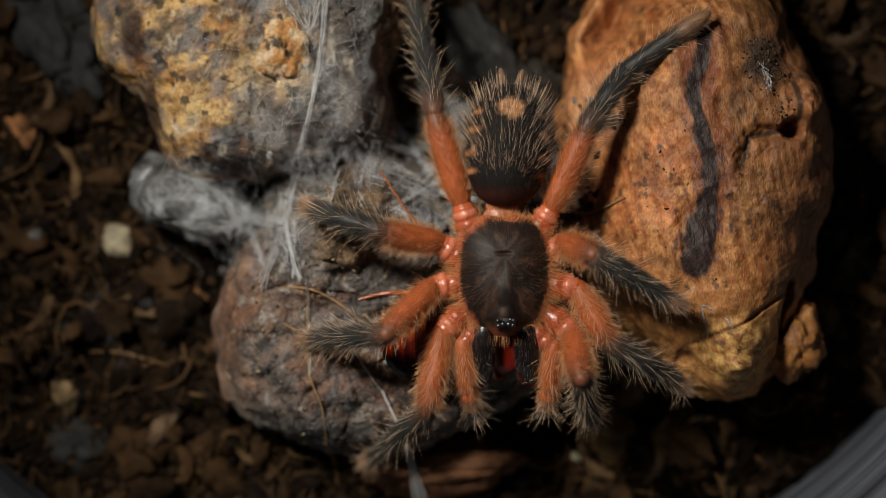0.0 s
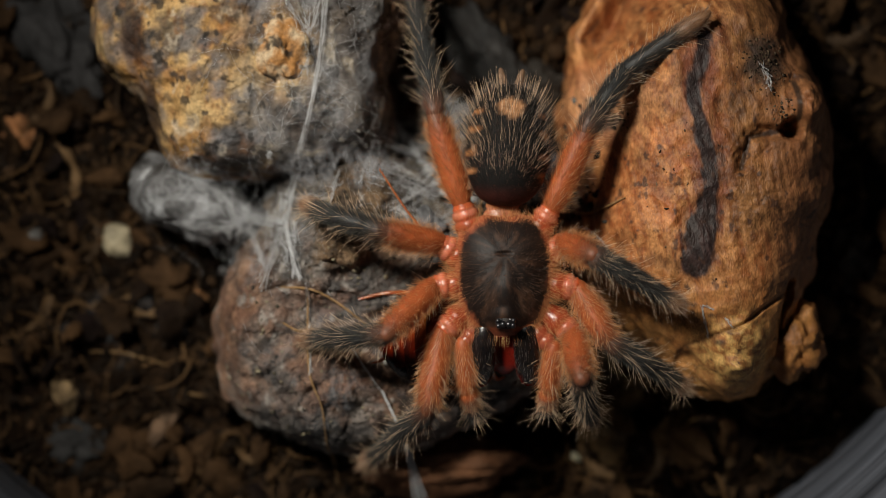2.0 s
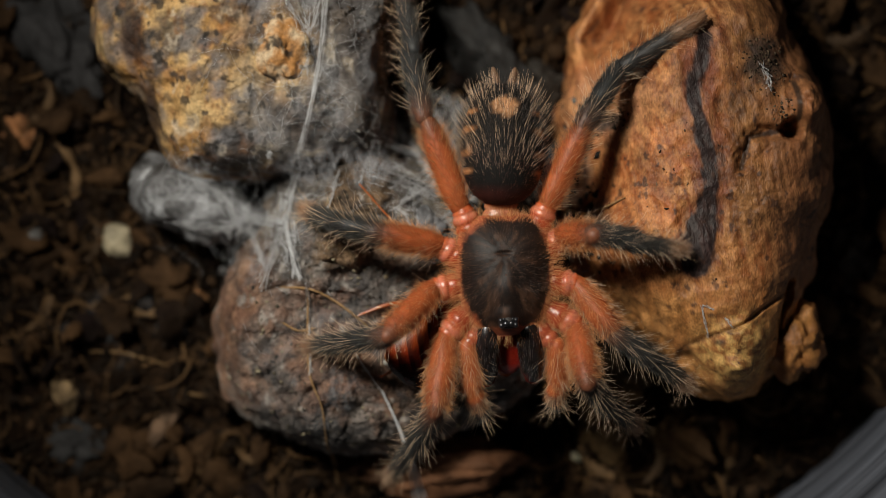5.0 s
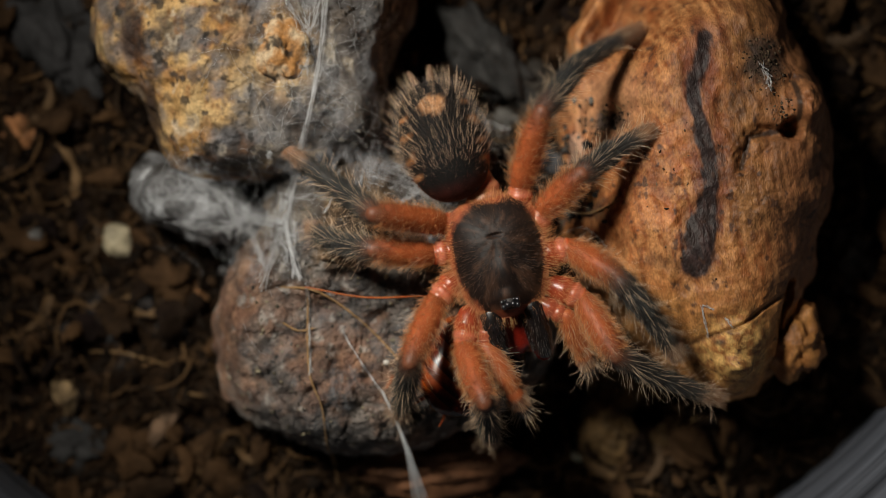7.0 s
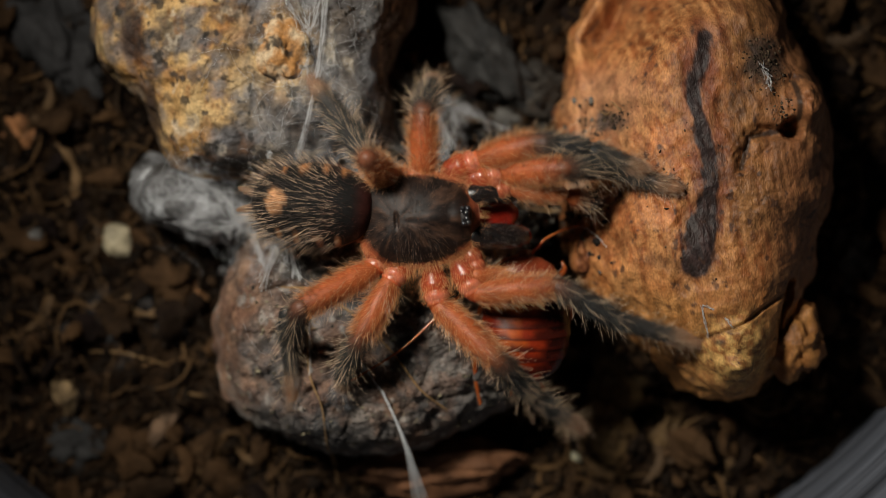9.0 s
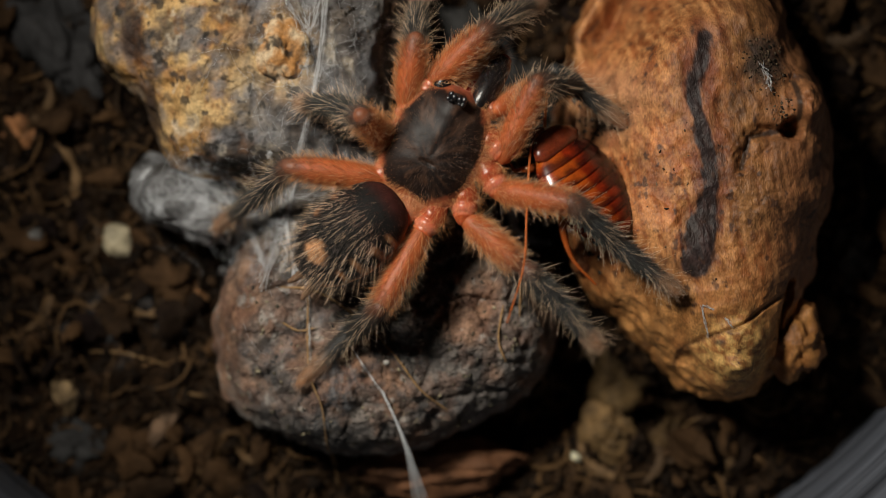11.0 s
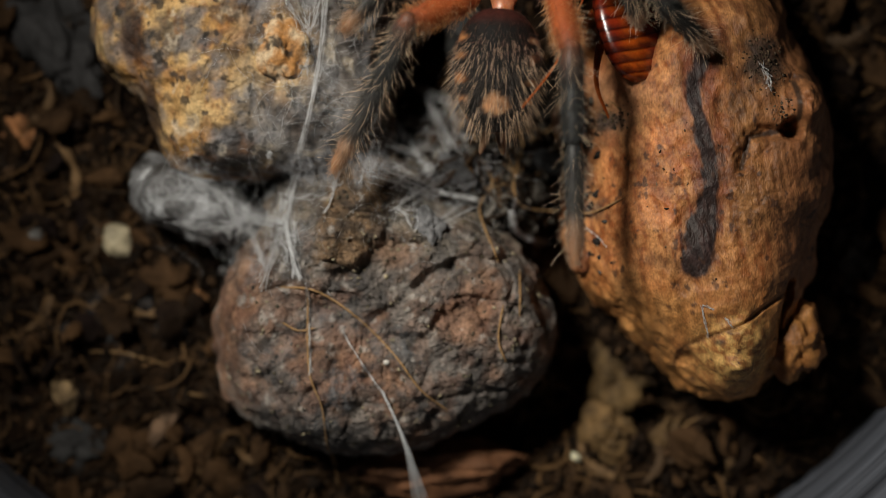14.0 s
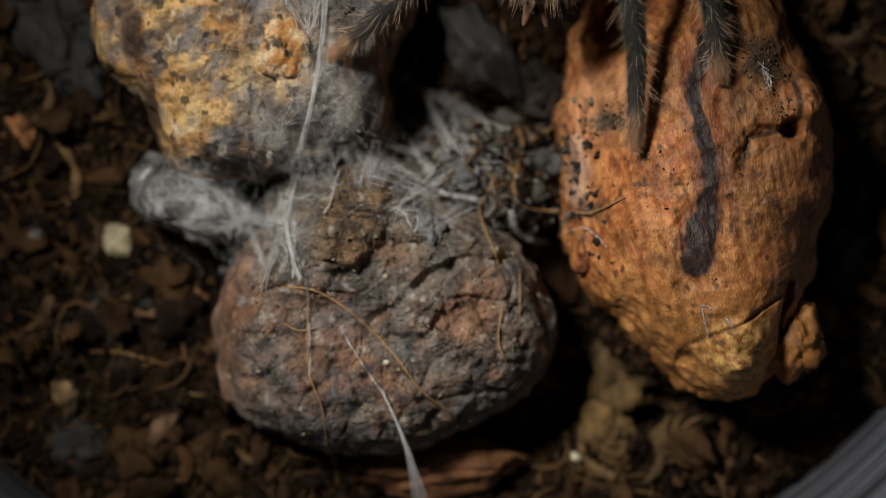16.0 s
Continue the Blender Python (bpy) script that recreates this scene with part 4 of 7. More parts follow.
lump_stone("bark_piece", (-37.22, 20.14), (3.5, 6.0, 1.5), 25, (0.028, 0.027, 0.028), "dark grey bark slab on the soil", "bark", 0.7, 18, CORK_SKIN)
lump_stone("bark_piece", (39.96, -1.53), (2.0, 4.0, 1.0), 0, (0.09, 0.075, 0.06), "dark brown bark slab beside the driftwood", "bark", 0.7, 19, CORK_SKIN)

# ---- the spider ----
ORANGE, RED, DARK, TAN = (0.37, 0.092, 0.028), (0.30, 0.045, 0.016), (0.022, 0.022, 0.022), (0.36, 0.18, 0.09)
PALE_HAIR, ORANGE_HAIR, RUST_HAIR, BLACK_HAIR, GREY_HAIR = (0.72, 0.52, 0.35), (0.76, 0.345, 0.135), (0.54, 0.165, 0.05), (0.034, 0.034, 0.032), (0.13, 0.12, 0.10)
LENGTHS = {"R4": (7.6, 7.2, 9.4), "R3": (5.6, 4.1, 5.2), "R2": (7.2, 6.0, 6.6), "R1": (6.9, 6.0, 8.4), "RP": (4.3, 2.8), "LP": (4.1, 2.4), "L1": (6.2, 5.0, 6.5), "L2": (5.5, 4.1, 5.2), "L3": (5.5, 4.0, 5.3), "L4": (7.7, 6.5, 8.6)}

spider = new("tarantula")
tagged(spider, "hairy orange and black young tarantula carrying a roach", "spider")


def limb_part(name, length, width, shape, stops, hair_kinds, material=None):
    """One rigid piece of a limb along y, with its own coat of bristles. stops: place along it and colour; hair_kinds: count, length, thickness, colour, from, to."""
    ys = np.linspace(0, 1, 18)
    w = np.interp(ys, [s[0] for s in shape], [s[1] for s in shape]) * width
    a0, a1 = w[0] * 0.95, w[-1] * 0.95
    prof = [(-a0 * math.sin(q), a0 * math.cos(q), a0 * math.cos(q), 0) for q in (1.4, 1.0, 0.5)] + [(y * length, r, r, 0) for y, r in zip(ys, w)] + [(length + a1 * math.sin(q), a1 * math.cos(q), a1 * math.cos(q), 0) for q in (0.5, 1.0, 1.4)]
    v, f = lathe(prof, 16)
    k = np.clip(v[:, 1] / length, 0, 1)
    xs, cs = [s[0] for s in stops], np.array([s[1] for s in stops])
    col = np.stack([np.interp(k, xs, cs[:, i]) for i in range(3)], 1)
    col *= (1 + 0.2 * fbm(v, 0.8, 3, 201))[:, None]
    ob = solid(name, v, f, material or SKIN, spider, col)
    hv, hf, hc = [], [], []
    for count, long, thick, tone, lo, hi in hair_kinds:
        y, a = rng.uniform(lo, hi, count), rng.uniform(0, 2 * math.pi, count)
        r = np.interp(y, ys, w)
        out = np.stack([np.cos(a), np.zeros(count), np.sin(a)], 1)
        roots = np.stack([r * 0.95 * out[:, 0], y * length, r * 0.95 * out[:, 2]], 1)
        flat = 1.5 if long < 0.8 else 0.9
        ways = out + np.array([0, 1, 0]) * rng.uniform(0.3, 1.3, (count, 1)) * flat + rng.normal(0, 0.2, (count, 3))
        v2, f2 = hairs(roots, ways, long * rng.uniform(0.55, 1.25, count), thick, rng.normal(0, 0.25, (count, 3)) + [0, 0.25, 0])
        hv.append(v2), hf.append(f2), hc.append(np.asarray(tone)[None] * np.tile(np.repeat((0.6, 0.85, 1.1, 1.3), 3), count)[:, None])
    if hv:
        v2, f2 = gather(list(zip(hv, hf)))
        bristles = solid("bristles", v2, f2, HAIR, ob, np.concatenate(hc), "fine pale bristles")
        bristles["kind"] = "stuff"
    return ob


FEMUR_SHAPE = [(0, 0.75), (0.2, 0.95), (0.6, 1.0), (0.85, 0.9), (1, 0.68)]
TIBIA_SHAPE = [(0, 0.85), (0.12, 1.05), (0.36, 0.95), (0.42, 0.82), (0.5, 0.98), (0.8, 0.95), (1, 0.82)]
META_SHAPE = [(0, 0.85), (0.1, 1.0), (0.5, 0.85), (0.56, 0.78), (0.75, 0.85), (0.93, 0.7), (1, 0.4)]


def leg_parts(key):
    lf, lt, lm = LENGTHS[key]
    return [
        limb_part("coxa", 2.6, 1.08, [(0, 0.95), (0.3, 1.15), (0.46, 1.08), (0.54, 0.92), (0.64, 1.1), (0.8, 1.04), (0.88, 0.85), (0.95, 0.95), (1, 0.8)], [(0, (0.28, 0.05, 0.02)), (0.5, (0.42, 0.085, 0.035)), (0.8, (0.50, 0.17, 0.10)), (1, (0.42, 0.09, 0.03))], [(320, 0.5, 0.011, ORANGE_HAIR, 0, 0.62), (60, 0.45, 0.010, ORANGE_HAIR, 0.6, 0.9), (80, 1.0, 0.011, ORANGE_HAIR, 0, 0.6)], SHINY),
        limb_part("femur", lf, 1.15, FEMUR_SHAPE, [(0, ORANGE), (0.65, ORANGE), (0.86, (0.30, 0.08, 0.032)), (1, (0.17, 0.06, 0.03))], [(1300, 0.45, 0.011, RUST_HAIR, 0, 0.95), (900, 0.8, 0.013, ORANGE_HAIR, 0, 0.95), (320, 0.6, 0.011, (0.26, 0.15, 0.09), 0.72, 1.04), (130, 1.4, 0.015, PALE_HAIR, 0.02, 1)]),
        limb_part("tibia", lt, 0.98, TIBIA_SHAPE, [(0, (0.12, 0.05, 0.03)), (0.2, (0.05, 0.035, 0.03)), (0.42, DARK), (1, DARK)], [(1300, 0.5, 0.012, BLACK_HAIR, -0.05, 1.04), (95, 1.8, 0.017, PALE_HAIR, 0, 1), (260, 0.75, 0.010, GREY_HAIR, 0, 1), (200, 0.5, 0.010, (0.26, 0.15, 0.09), -0.05, 0.25)]),
        limb_part("metatarsus", lm, 0.84, META_SHAPE, [(0, DARK), (0.55, (0.05, 0.045, 0.042)), (0.72, (0.22, 0.13, 0.08)), (1, TAN)], [(1000, 0.45, 0.0125, BLACK_HAIR, 0, 0.66), (700, 0.5, 0.0115, (0.40, 0.24, 0.15), 0.62, 1.03), (85, 1.6, 0.016, PALE_HAIR, 0, 0.9), (220, 0.75, 0.010, GREY_HAIR, 0, 0.8)]),
    ]


def palp_parts(key):
    lf, lt = LENGTHS[key]
    return [
        limb_part("coxa", 2.4, 0.8, [(0, 0.95), (0.3, 1.15), (0.46, 1.08), (0.54, 0.92), (0.64, 1.1), (0.8, 1.04), (0.88, 0.85), (0.95, 0.95), (1, 0.8)], [(0, (0.28, 0.055, 0.024)), (1, (0.37, 0.10, 0.05))], [(160, 0.5, 0.012, ORANGE_HAIR, 0, 0.9)], SHINY),
        limb_part("palp_femur", lf, 0.95, FEMUR_SHAPE, [(0, ORANGE), (1, ORANGE)], [(700, 0.45, 0.011, RUST_HAIR, 0, 1), (500, 0.75, 0.012, ORANGE_HAIR, 0, 1), (80, 1.4, 0.015, PALE_HAIR, 0.1, 1)]),
        limb_part("palp_tarsus", lt, 0.85, META_SHAPE, [(0, ORANGE), (0.4, (0.12, 0.06, 0.045)), (1, DARK)], [(500, 0.45, 0.0125, (0.5, 0.25, 0.13), 0, 0.6), (300, 0.5, 0.0125, BLACK_HAIR, 0.5, 1), (90, 1.5, 0.015, PALE_HAIR, 0, 1)]),
    ]


SHINY = surface("joint_skin", 0.27, 0.5, 5.0, 0.35, 0.5, 7.0, 0.05, through_light=0.4)
spider_parts = {k: (palp_parts(k) if k[1] == "P" else leg_parts(k)) for k in LENGTHS}


def dome(radius_x, radius_y, height, power, rings, sectors, squeeze):
    """A domed shield; squeeze narrows its front."""
    s = np.linspace(0.01, 1, rings)
    a = np.arange(sectors) * 2 * math.pi / sectors
    ex = np.sign(np.cos(a)) * np.abs(np.cos(a)) ** 0.64
    ey = np.sign(np.sin(a)) * np.abs(np.sin(a)) ** 0.78
    x, y = np.outer(s, ex * radius_x).ravel(), np.outer(s, ey * radius_y).ravel()
    x = x * (1 - squeeze * np.clip(y / radius_y, -1, 1))
    k = np.repeat(s, sectors)
    return x, y, height * (1 - k ** power), k


x, y, z, k = dome(4.2, 5.0, 2.3, 2.6, 44, 90, 0.08)
y = y * 1.06 + 0.25
ang = np.arctan2(y + 1.6, x)
fovea = np.hypot(x, (y + 1.6) * 1.6)
z = z - 0.22 * blend(0.6, 0.1, np.hypot(x * 0.6, (y + 1.6) * 2.2)) + 0.025 * np.sin(ang * 8) * blend(0.5, 1.8, fovea) * blend(1.0, 0.8, k) + 0.45 * blend(1.6, 0.3, np.hypot(x * 0.8, y - 4.25)) + 0.25 * blend(1.3, 0, np.abs(x)) * blend(-0.5, 1.5, y)
p = np.stack([x, y, z - 0.4], 1)
under = np.stack([x * 0.9, y * 0.95, -1.6 - 1.1 * (1 - k ** 3)], 1)
edge = blend(0.84, 0.97, k + 0.12 * fbm(p, 0.9, 3, 301))
col = mix(mix((0.009, 0.005, 0.004), (0.055, 0.027, 0.016), blend(-0.2, 0.6, fbm(np.stack([ang * 9, fovea * 0.5, 0 * x], 1), 1.0, 3, 302))), (0.30, 0.075, 0.03), edge)
col = mix(col, (0.22, 0.055, 0.03), blend(4.8, 5.4, y) * 0.8)
n0 = len(p)
faces = np.concatenate([grid_faces(44, 90), grid_faces(44, 90)[:, ::-1] + n0]).tolist()
rim = np.arange(90) + 43 * 90
faces += np.stack([rim, rim + n0, np.roll(rim, -1) + n0, np.roll(rim, -1)], 1).tolist()
carapace = solid("carapace", np.concatenate([p, under]), faces, VELVET, spider, np.concatenate([col, np.tile(RED, (n0, 1))]), "velvety black carapace with an orange fringe")
a = rng.uniform(0, 2 * math.pi, 3500)
s = np.sqrt(np.concatenate([rng.uniform(0.0, 1, 2300), rng.uniform(0.75, 1, 1200)]))
hx, hy = 4.3 * s * np.cos(a), 5.3 * s * np.sin(a) + 0.25
root = np.stack([hx, hy, 2.3 * (1 - s ** 2.6) - 0.4], 1)
out = np.stack([np.cos(a) * (0.3 + s), np.sin(a) * (0.3 + s) * 0.8 + 0.2, 0.55 - 0.3 * s], 1) + rng.normal(0, 0.15, (3500, 3))
bare = np.hypot(hx * 0.75, hy - 4.2) < 1.15
hv, hf = hairs(root, out, np.where(bare, 0.05, np.where(s > 0.9, 1.1, 0.5)) * rng.uniform(0.6, 1.2, 3500), 0.010, np.array([[0, 0, -0.3]]))
hair_tone = np.repeat(np.where((s > 0.80 + 0.08 * rng.random(3500))[:, None], np.array([ORANGE_HAIR]) * 0.85, np.where((rng.random(3500) < 0.22)[:, None], np.array([(0.20, 0.11, 0.065)]), np.array([(0.035, 0.018, 0.012)]))), 12, 0)
solid("fringe", hv, hf, HAIR, carapace, hair_tone, "short dark and orange hairs")["kind"] = "stuff"
mound = lathe([(3.65, 0.3, 0.2, 1.25), (3.85, 0.75, 0.45, 1.25), (4.25, 0.9, 0.5, 1.3), (4.65, 0.8, 0.42, 1.2), (4.85, 0.3, 0.2, 1.1)], 16)
solid("eye_mound", mound[0], mound[1], VELVET, carapace, (0.02, 0.016, 0.015))
for ex, ey, er in ((0.24, 4.38, 0.27), (-0.24, 4.38, 0.27), (0.6, 4.5, 0.26), (-0.6, 4.5, 0.26), (0.66, 4.08, 0.22), (-0.66, 4.08, 0.22), (0.38, 4.0, 0.14), (-0.38, 4.0, 0.14)):
    ev, ef = lathe([(ey + er * math.cos(q) * -1, er * math.sin(q), er * math.sin(q), 2.12) for q in np.linspace(0.1, math.pi - 0.1, 8)], 10)
    ev[:, 0] += ex
    solid("eye", ev, ef, GLOSS, carapace, (0.008, 0.008, 0.01))
sternum = lathe([(-3.6, 0.4, 0.3, -2.2), (-3, 1.6, 0.7, -2.3), (-1, 2.6, 0.9, -2.4), (1.5, 2.4, 0.9, -2.4), (3.4, 1.2, 0.6, -2.2), (3.8, 0.4, 0.3, -2.1)], 18)
solid("sternum", sternum[0], sternum[1], SKIN, spider, RED)
pedicel = lathe([(-8.6, 0.5, 0.4, -0.7), (-8.2, 0.95, 0.7, -0.7), (-7.2, 0.9, 0.65, -0.8), (-6.5, 1.1, 0.6, -0.9), (-6.1, 1.4, 0.7, -0.85), (-5.7, 1.5, 0.72, -0.8), (-5.5, 1.35, 0.6, -0.9), (-5.2, 1.6, 0.75, -0.85), (-4.7, 1.8, 0.8, -0.9), (-4.0, 1.8, 0.8, -1.0)], 20)
mouth = lathe([(3.6, 0.5, 0.5, -2.4), (4.5, 1.7, 1.0, -2.6), (6.5, 1.9, 1.0, -3.0), (8.2, 1.4, 0.8, -3.4), (9.0, 0.4, 0.3, -3.5)], 18)
solid("mouthpart", mouth[0], mouth[1], SHINY, spider, (0.22, 0.015, 0.008), "dark red mouthparts")
solid("pedicel", pedicel[0], pedicel[1], SHINY, spider, (0.40, 0.145, 0.07), "pale pinkish-tan waist")
for side in (1, -1):
    prof = [(4.2, 0.6, 0.7, -0.7), (4.8, 1.0, 1.1, -0.8), (6.0, 1.15, 1.25, -1.1), (7.5, 1.12, 1.2, -1.5), (8.8, 1.0, 1.0, -2.1), (9.7, 0.65, 0.7, -2.6), (10.0, 0.25, 0.3, -2.8)]
    v, f = lathe(prof, 18)
    v[:, 0] += side * (1.72 + 0.06 * (v[:, 1] - 4.2))
    low = blend(-0.2, -0.9, v[:, 2] + 0.33 * (v[:, 1] - 4.5))
    jaw = solid("chelicera", v, f, SHINY, spider, mix((0.012, 0.009, 0.009), (0.30, 0.02, 0.012), low), "black jaw with a dark red underside")
    m = 170
    yy, aa = rng.uniform(4.6, 9.6, m), rng.uniform(0.3, math.pi - 0.3, m)
    ww = np.interp(yy, [q[0] for q in prof], [q[1] for q in prof])
    up = np.interp(yy, [q[0] for q in prof], [q[3] for q in prof])
    root = np.stack([side * (1.72 + 0.06 * (yy - 4.2)) + ww * np.cos(aa), yy, up + ww * np.sin(aa) * 0.95], 1)
    hv, hf = hairs(root, np.stack([0.5 * np.cos(aa), np.full(m, 1.0), 0.6 * np.sin(aa)], 1), rng.uniform(0.3, 0.9, m), 0.010, np.array([[0, 0, -0.3]]))
    solid("bristles", hv, hf, HAIR, jaw, np.tile(np.repeat((0.5, 0.8, 1.3, 2.0), 3), m)[:, None] * np.array([[0.06, 0.045, 0.036]]), "fine dark bristles")["kind"] = "stuff"
    v, f = tube(spline([(side * 1.9, 9.6, -2.8), (side * 1.7, 9.4, -3.8), (side * 1.2, 8.4, -4.6)], 8), np.linspace(0.4, 0.06, 8), 8)
    solid("fang", v, f, GLOSS, jaw, (0.03, 0.008, 0.006))

# abdomen: egg-shaped, black, with an orange rump patch and orange side stripes
prof = []
for q in np.linspace(0.06, math.pi - 0.06, 40):
    yy = 5.3 * math.cos(q)
    wide = 3.65 * math.sin(q) ** 0.8 * (1 - 0.035 * yy / 6 * 2)
    prof.append((-yy, wide, wide * 0.9, 0.0))
v, f = lathe(prof, 48)
ax, ay, az = v[:, 0], v[:, 1], v[:, 2]
wob = 0.25 * fbm(v, 1.5, 3, 401)
stripe = np.zeros(len(v))
for mid in (2.6, 0.9, -0.9, -2.6, -4.2):
    bow = mid + 0.22 * (np.abs(ax) - 3.0)
    stripe = np.maximum(stripe, blend(0.36, 0.12, np.abs(ay + wob - bow)) * blend(2.5, 3.1, np.abs(ax) + wob + 0.25 * np.abs(np.minimum(ay, 0)) * 0.6))
rump = blend(1.15, 0.85, np.hypot(ax * 0.8, (ay + 3.0) * 1.3) + 2.2 * wob)
low = blend(0.8, -0.8, az)
col = mix((0.007, 0.006, 0.0055), (0.56, 0.24, 0.09), np.maximum(stripe * 0.9, low))
col = mix(col, (0.46, 0.23, 0.11), rump)
col = mix(col, (0.045, 0.010, 0.007), blend(3.4, 4.8, ay) * 0.9)
v[:, 1] += 0.3
abdomen = solid("abdomen", v, f, FUR, spider, col, "black hairy abdomen with orange rump patch and side stripes")
m = 4600
q, a = np.arccos(rng.uniform(-0.97, 0.98, m)), rng.uniform(-0.35, math.pi + 0.35, m)
yy = 0.3 - 5.3 * np.cos(q)
wide = 3.65 * np.sin(q) ** 0.8 * (1 + 0.035 * np.cos(q) * 2)
root = np.stack([wide * np.cos(a), yy, wide * 0.9 * np.sin(a)], 1) * 0.99
out = np.stack([np.cos(a) * np.sin(q), -np.cos(q) * 0.6 - 0.85, 0.55 * np.sin(a) * np.sin(q)], 1)
long = np.where(rng.random(m) < 0.10 * blend(5.2, 3.4, yy), 1.0, 0.4)
hv, hf = hairs(root, out + rng.normal(0, 0.12, (m, 3)), np.where(long > 0.6, np.interp(yy, [0, 4.5], [1, 0.6]) * rng.uniform(0.8, 1.8, m), np.where(yy > 2.2, 0.7, 1.0) * rng.uniform(0.4, 0.8, m)), np.where(long > 0.6, 0.0135, 0.011)[:, None], np.array([[0, -0.3, -0.45]]))
tone = np.where((long > 0.6)[:, None], np.array([(0.80, 0.56, 0.37)]), np.where((yy > 2.6)[:, None], np.array([(0.27, 0.075, 0.038)]), np.array([(0.045, 0.031, 0.024)])))
m = 1700
q, a = np.arccos(rng.uniform(-0.985, -0.2, m)), rng.uniform(-0.3, math.pi + 0.3, m)
wide = 3.65 * np.sin(q) ** 0.8 * (1 + 0.035 * np.cos(q) * 2)
root = np.stack([wide * np.cos(a), 0.3 - 5.3 * np.cos(q), wide * 0.9 * np.sin(a)], 1) * 0.99
out = np.stack([np.cos(a) * np.sin(q), -np.cos(q) * 0.5 - 0.5, np.sin(a) * np.sin(q) + 0.1], 1)
v2, f2 = hairs(root, out + rng.normal(0, 0.2, (m, 3)), rng.uniform(0.3, 0.75, m), 0.012, np.array([[0, -0.5, -0.1]]))
shade = mix((0.022, 0.014, 0.011), (0.24, 0.065, 0.032), rng.random(m) ** 2)
m = 110
q, a = np.arccos(-rng.uniform(0.1, 0.86, m)), rng.uniform(0.45, math.pi - 0.45, m)
wide = 3.65 * np.sin(q) ** 0.8 * (1 + 0.035 * np.cos(q) * 2)
root = np.stack([wide * np.cos(a), 0.3 - 5.3 * np.cos(q), wide * 0.9 * np.sin(a)], 1) * 0.99
v3, f3 = hairs(root, np.stack([0.4 * np.cos(a), np.full(m, -1.0), 0.75 * np.sin(a)], 1) + rng.normal(0, 0.1, (m, 3)), rng.uniform(1.0, 1.9, m), 0.0135, np.array([[0, -0.2, -0.35]]))
shade = np.concatenate([shade, np.tile((0.82, 0.56, 0.40), (m, 1))])
hv, hf = gather([(hv, hf), (v2, f2), (v3, f3)])
solid("bristles", hv, hf, HAIR, abdomen, np.concatenate([np.repeat(tone, 12, 0), np.repeat(shade, 12, 0)]), "long pale bristles")["kind"] = "stuff"
for side in (1, -1):
    v, f = tube(spline([(side * 0.5, -4.4, -2.0), (side * 0.75, -5.6, -2.5), (side * 1.0, -6.7, -2.7)], 12), np.array([0.45, 0.48, 0.5, 0.38, 0.42, 0.42, 0.32, 0.35, 0.33, 0.25, 0.22, 0.1]), 8)
    solid("spinneret", v, f, SKIN, abdomen, (0.17, 0.10, 0.06))

# ---- the roach it holds ----
roach = new("roach")
tagged(roach, "glossy red-brown striped roach held in the spider's jaws", "roach")


def roach_width(y):
    return 3.7 * np.clip(1 - np.abs((y + 1.2) / 5.3) ** 2.4, 0, 1) ** 0.5 + 0.2


cuts = np.linspace(3.2, -5.8, 10)
for i in range(9):
    y0, y1 = cuts[i], cuts[i + 1] - 0.45
    rows = []
    for s in np.linspace(0, 1, 6):
        yy = y0 + (y1 - y0) * s
        w = float(roach_width(yy)) * (0.97 + 0.05 * s)
        a = np.linspace(-0.25, math.pi + 0.25, 26)
        rows.append(np.stack([w * np.cos(a), yy - 0.35 * np.cos(a) ** 2 * -1.0, 1.75 * (w / 3.9) ** 0.7 * np.sin(a) + 0.10 * s], 1))
    v = np.concatenate(rows)
    s = np.repeat(np.linspace(0, 1, 6), 26)
    blotch = fbm(v, 1.3, 3, 502)
    # right flank goes near black: shade from the spider, painted into the shell
    col = mix((0.20, 0.018, 0.004), (0.016, 0.003, 0.002), blend(0.2, 2.0, v[:, 0] + 1.2 * blotch))
    col = mix(col, (0.50, 0.11, 0.010), blend(1.5, 0.4, np.abs(v[:, 0] + 1.8) + 1.5 * blotch) * 0.55)
    col = mix(col, (0.035, 0.005, 0.003), blend(0.45, 0.9, s + 0.5 * fbm(v, 0.9, 2, 501)) * 0.9)
    plate = solid("tergite", v, grid_faces(6, 26, False)[:, ::-1], SHELL, roach, col)
v, f = lathe([(-6.4, 0.3, 0.3, -0.2), (-5.6, 1.6, 0.8, -0.3), (-3.5, 3.0, 1.2, -0.4), (-1, 3.4, 1.4, -0.4), (2, 2.9, 1.3, -0.3), (4.4, 1.8, 1.0, -0.2), (5.0, 0.5, 0.4, -0.2)], 20)
solid("belly", v, f, SHELL, roach, (0.36, 0.12, 0.03), "amber belly")
v, f = lathe([(2.9, 2.3, 0.6, 0.8), (3.5, 2.9, 0.9, 0.6), (4.3, 2.5, 0.8, 0.5), (5.0, 1.4, 0.6, 0.3), (5.2, 0.5, 0.2, 0.2)], 20)
solid("pronotum", v, f, SHELL, roach, (0.16, 0.03, 0.012), "dark neck shield")
v, f = lathe([(4.6, 0.6, 0.6, -0.4), (5.1, 0.9, 0.8, -0.4), (5.6, 0.7, 0.6, -0.5), (5.8, 0.2, 0.2, -0.5)], 14)
solid("head", v, f, SHELL, roach, (0.12, 0.03, 0.015))
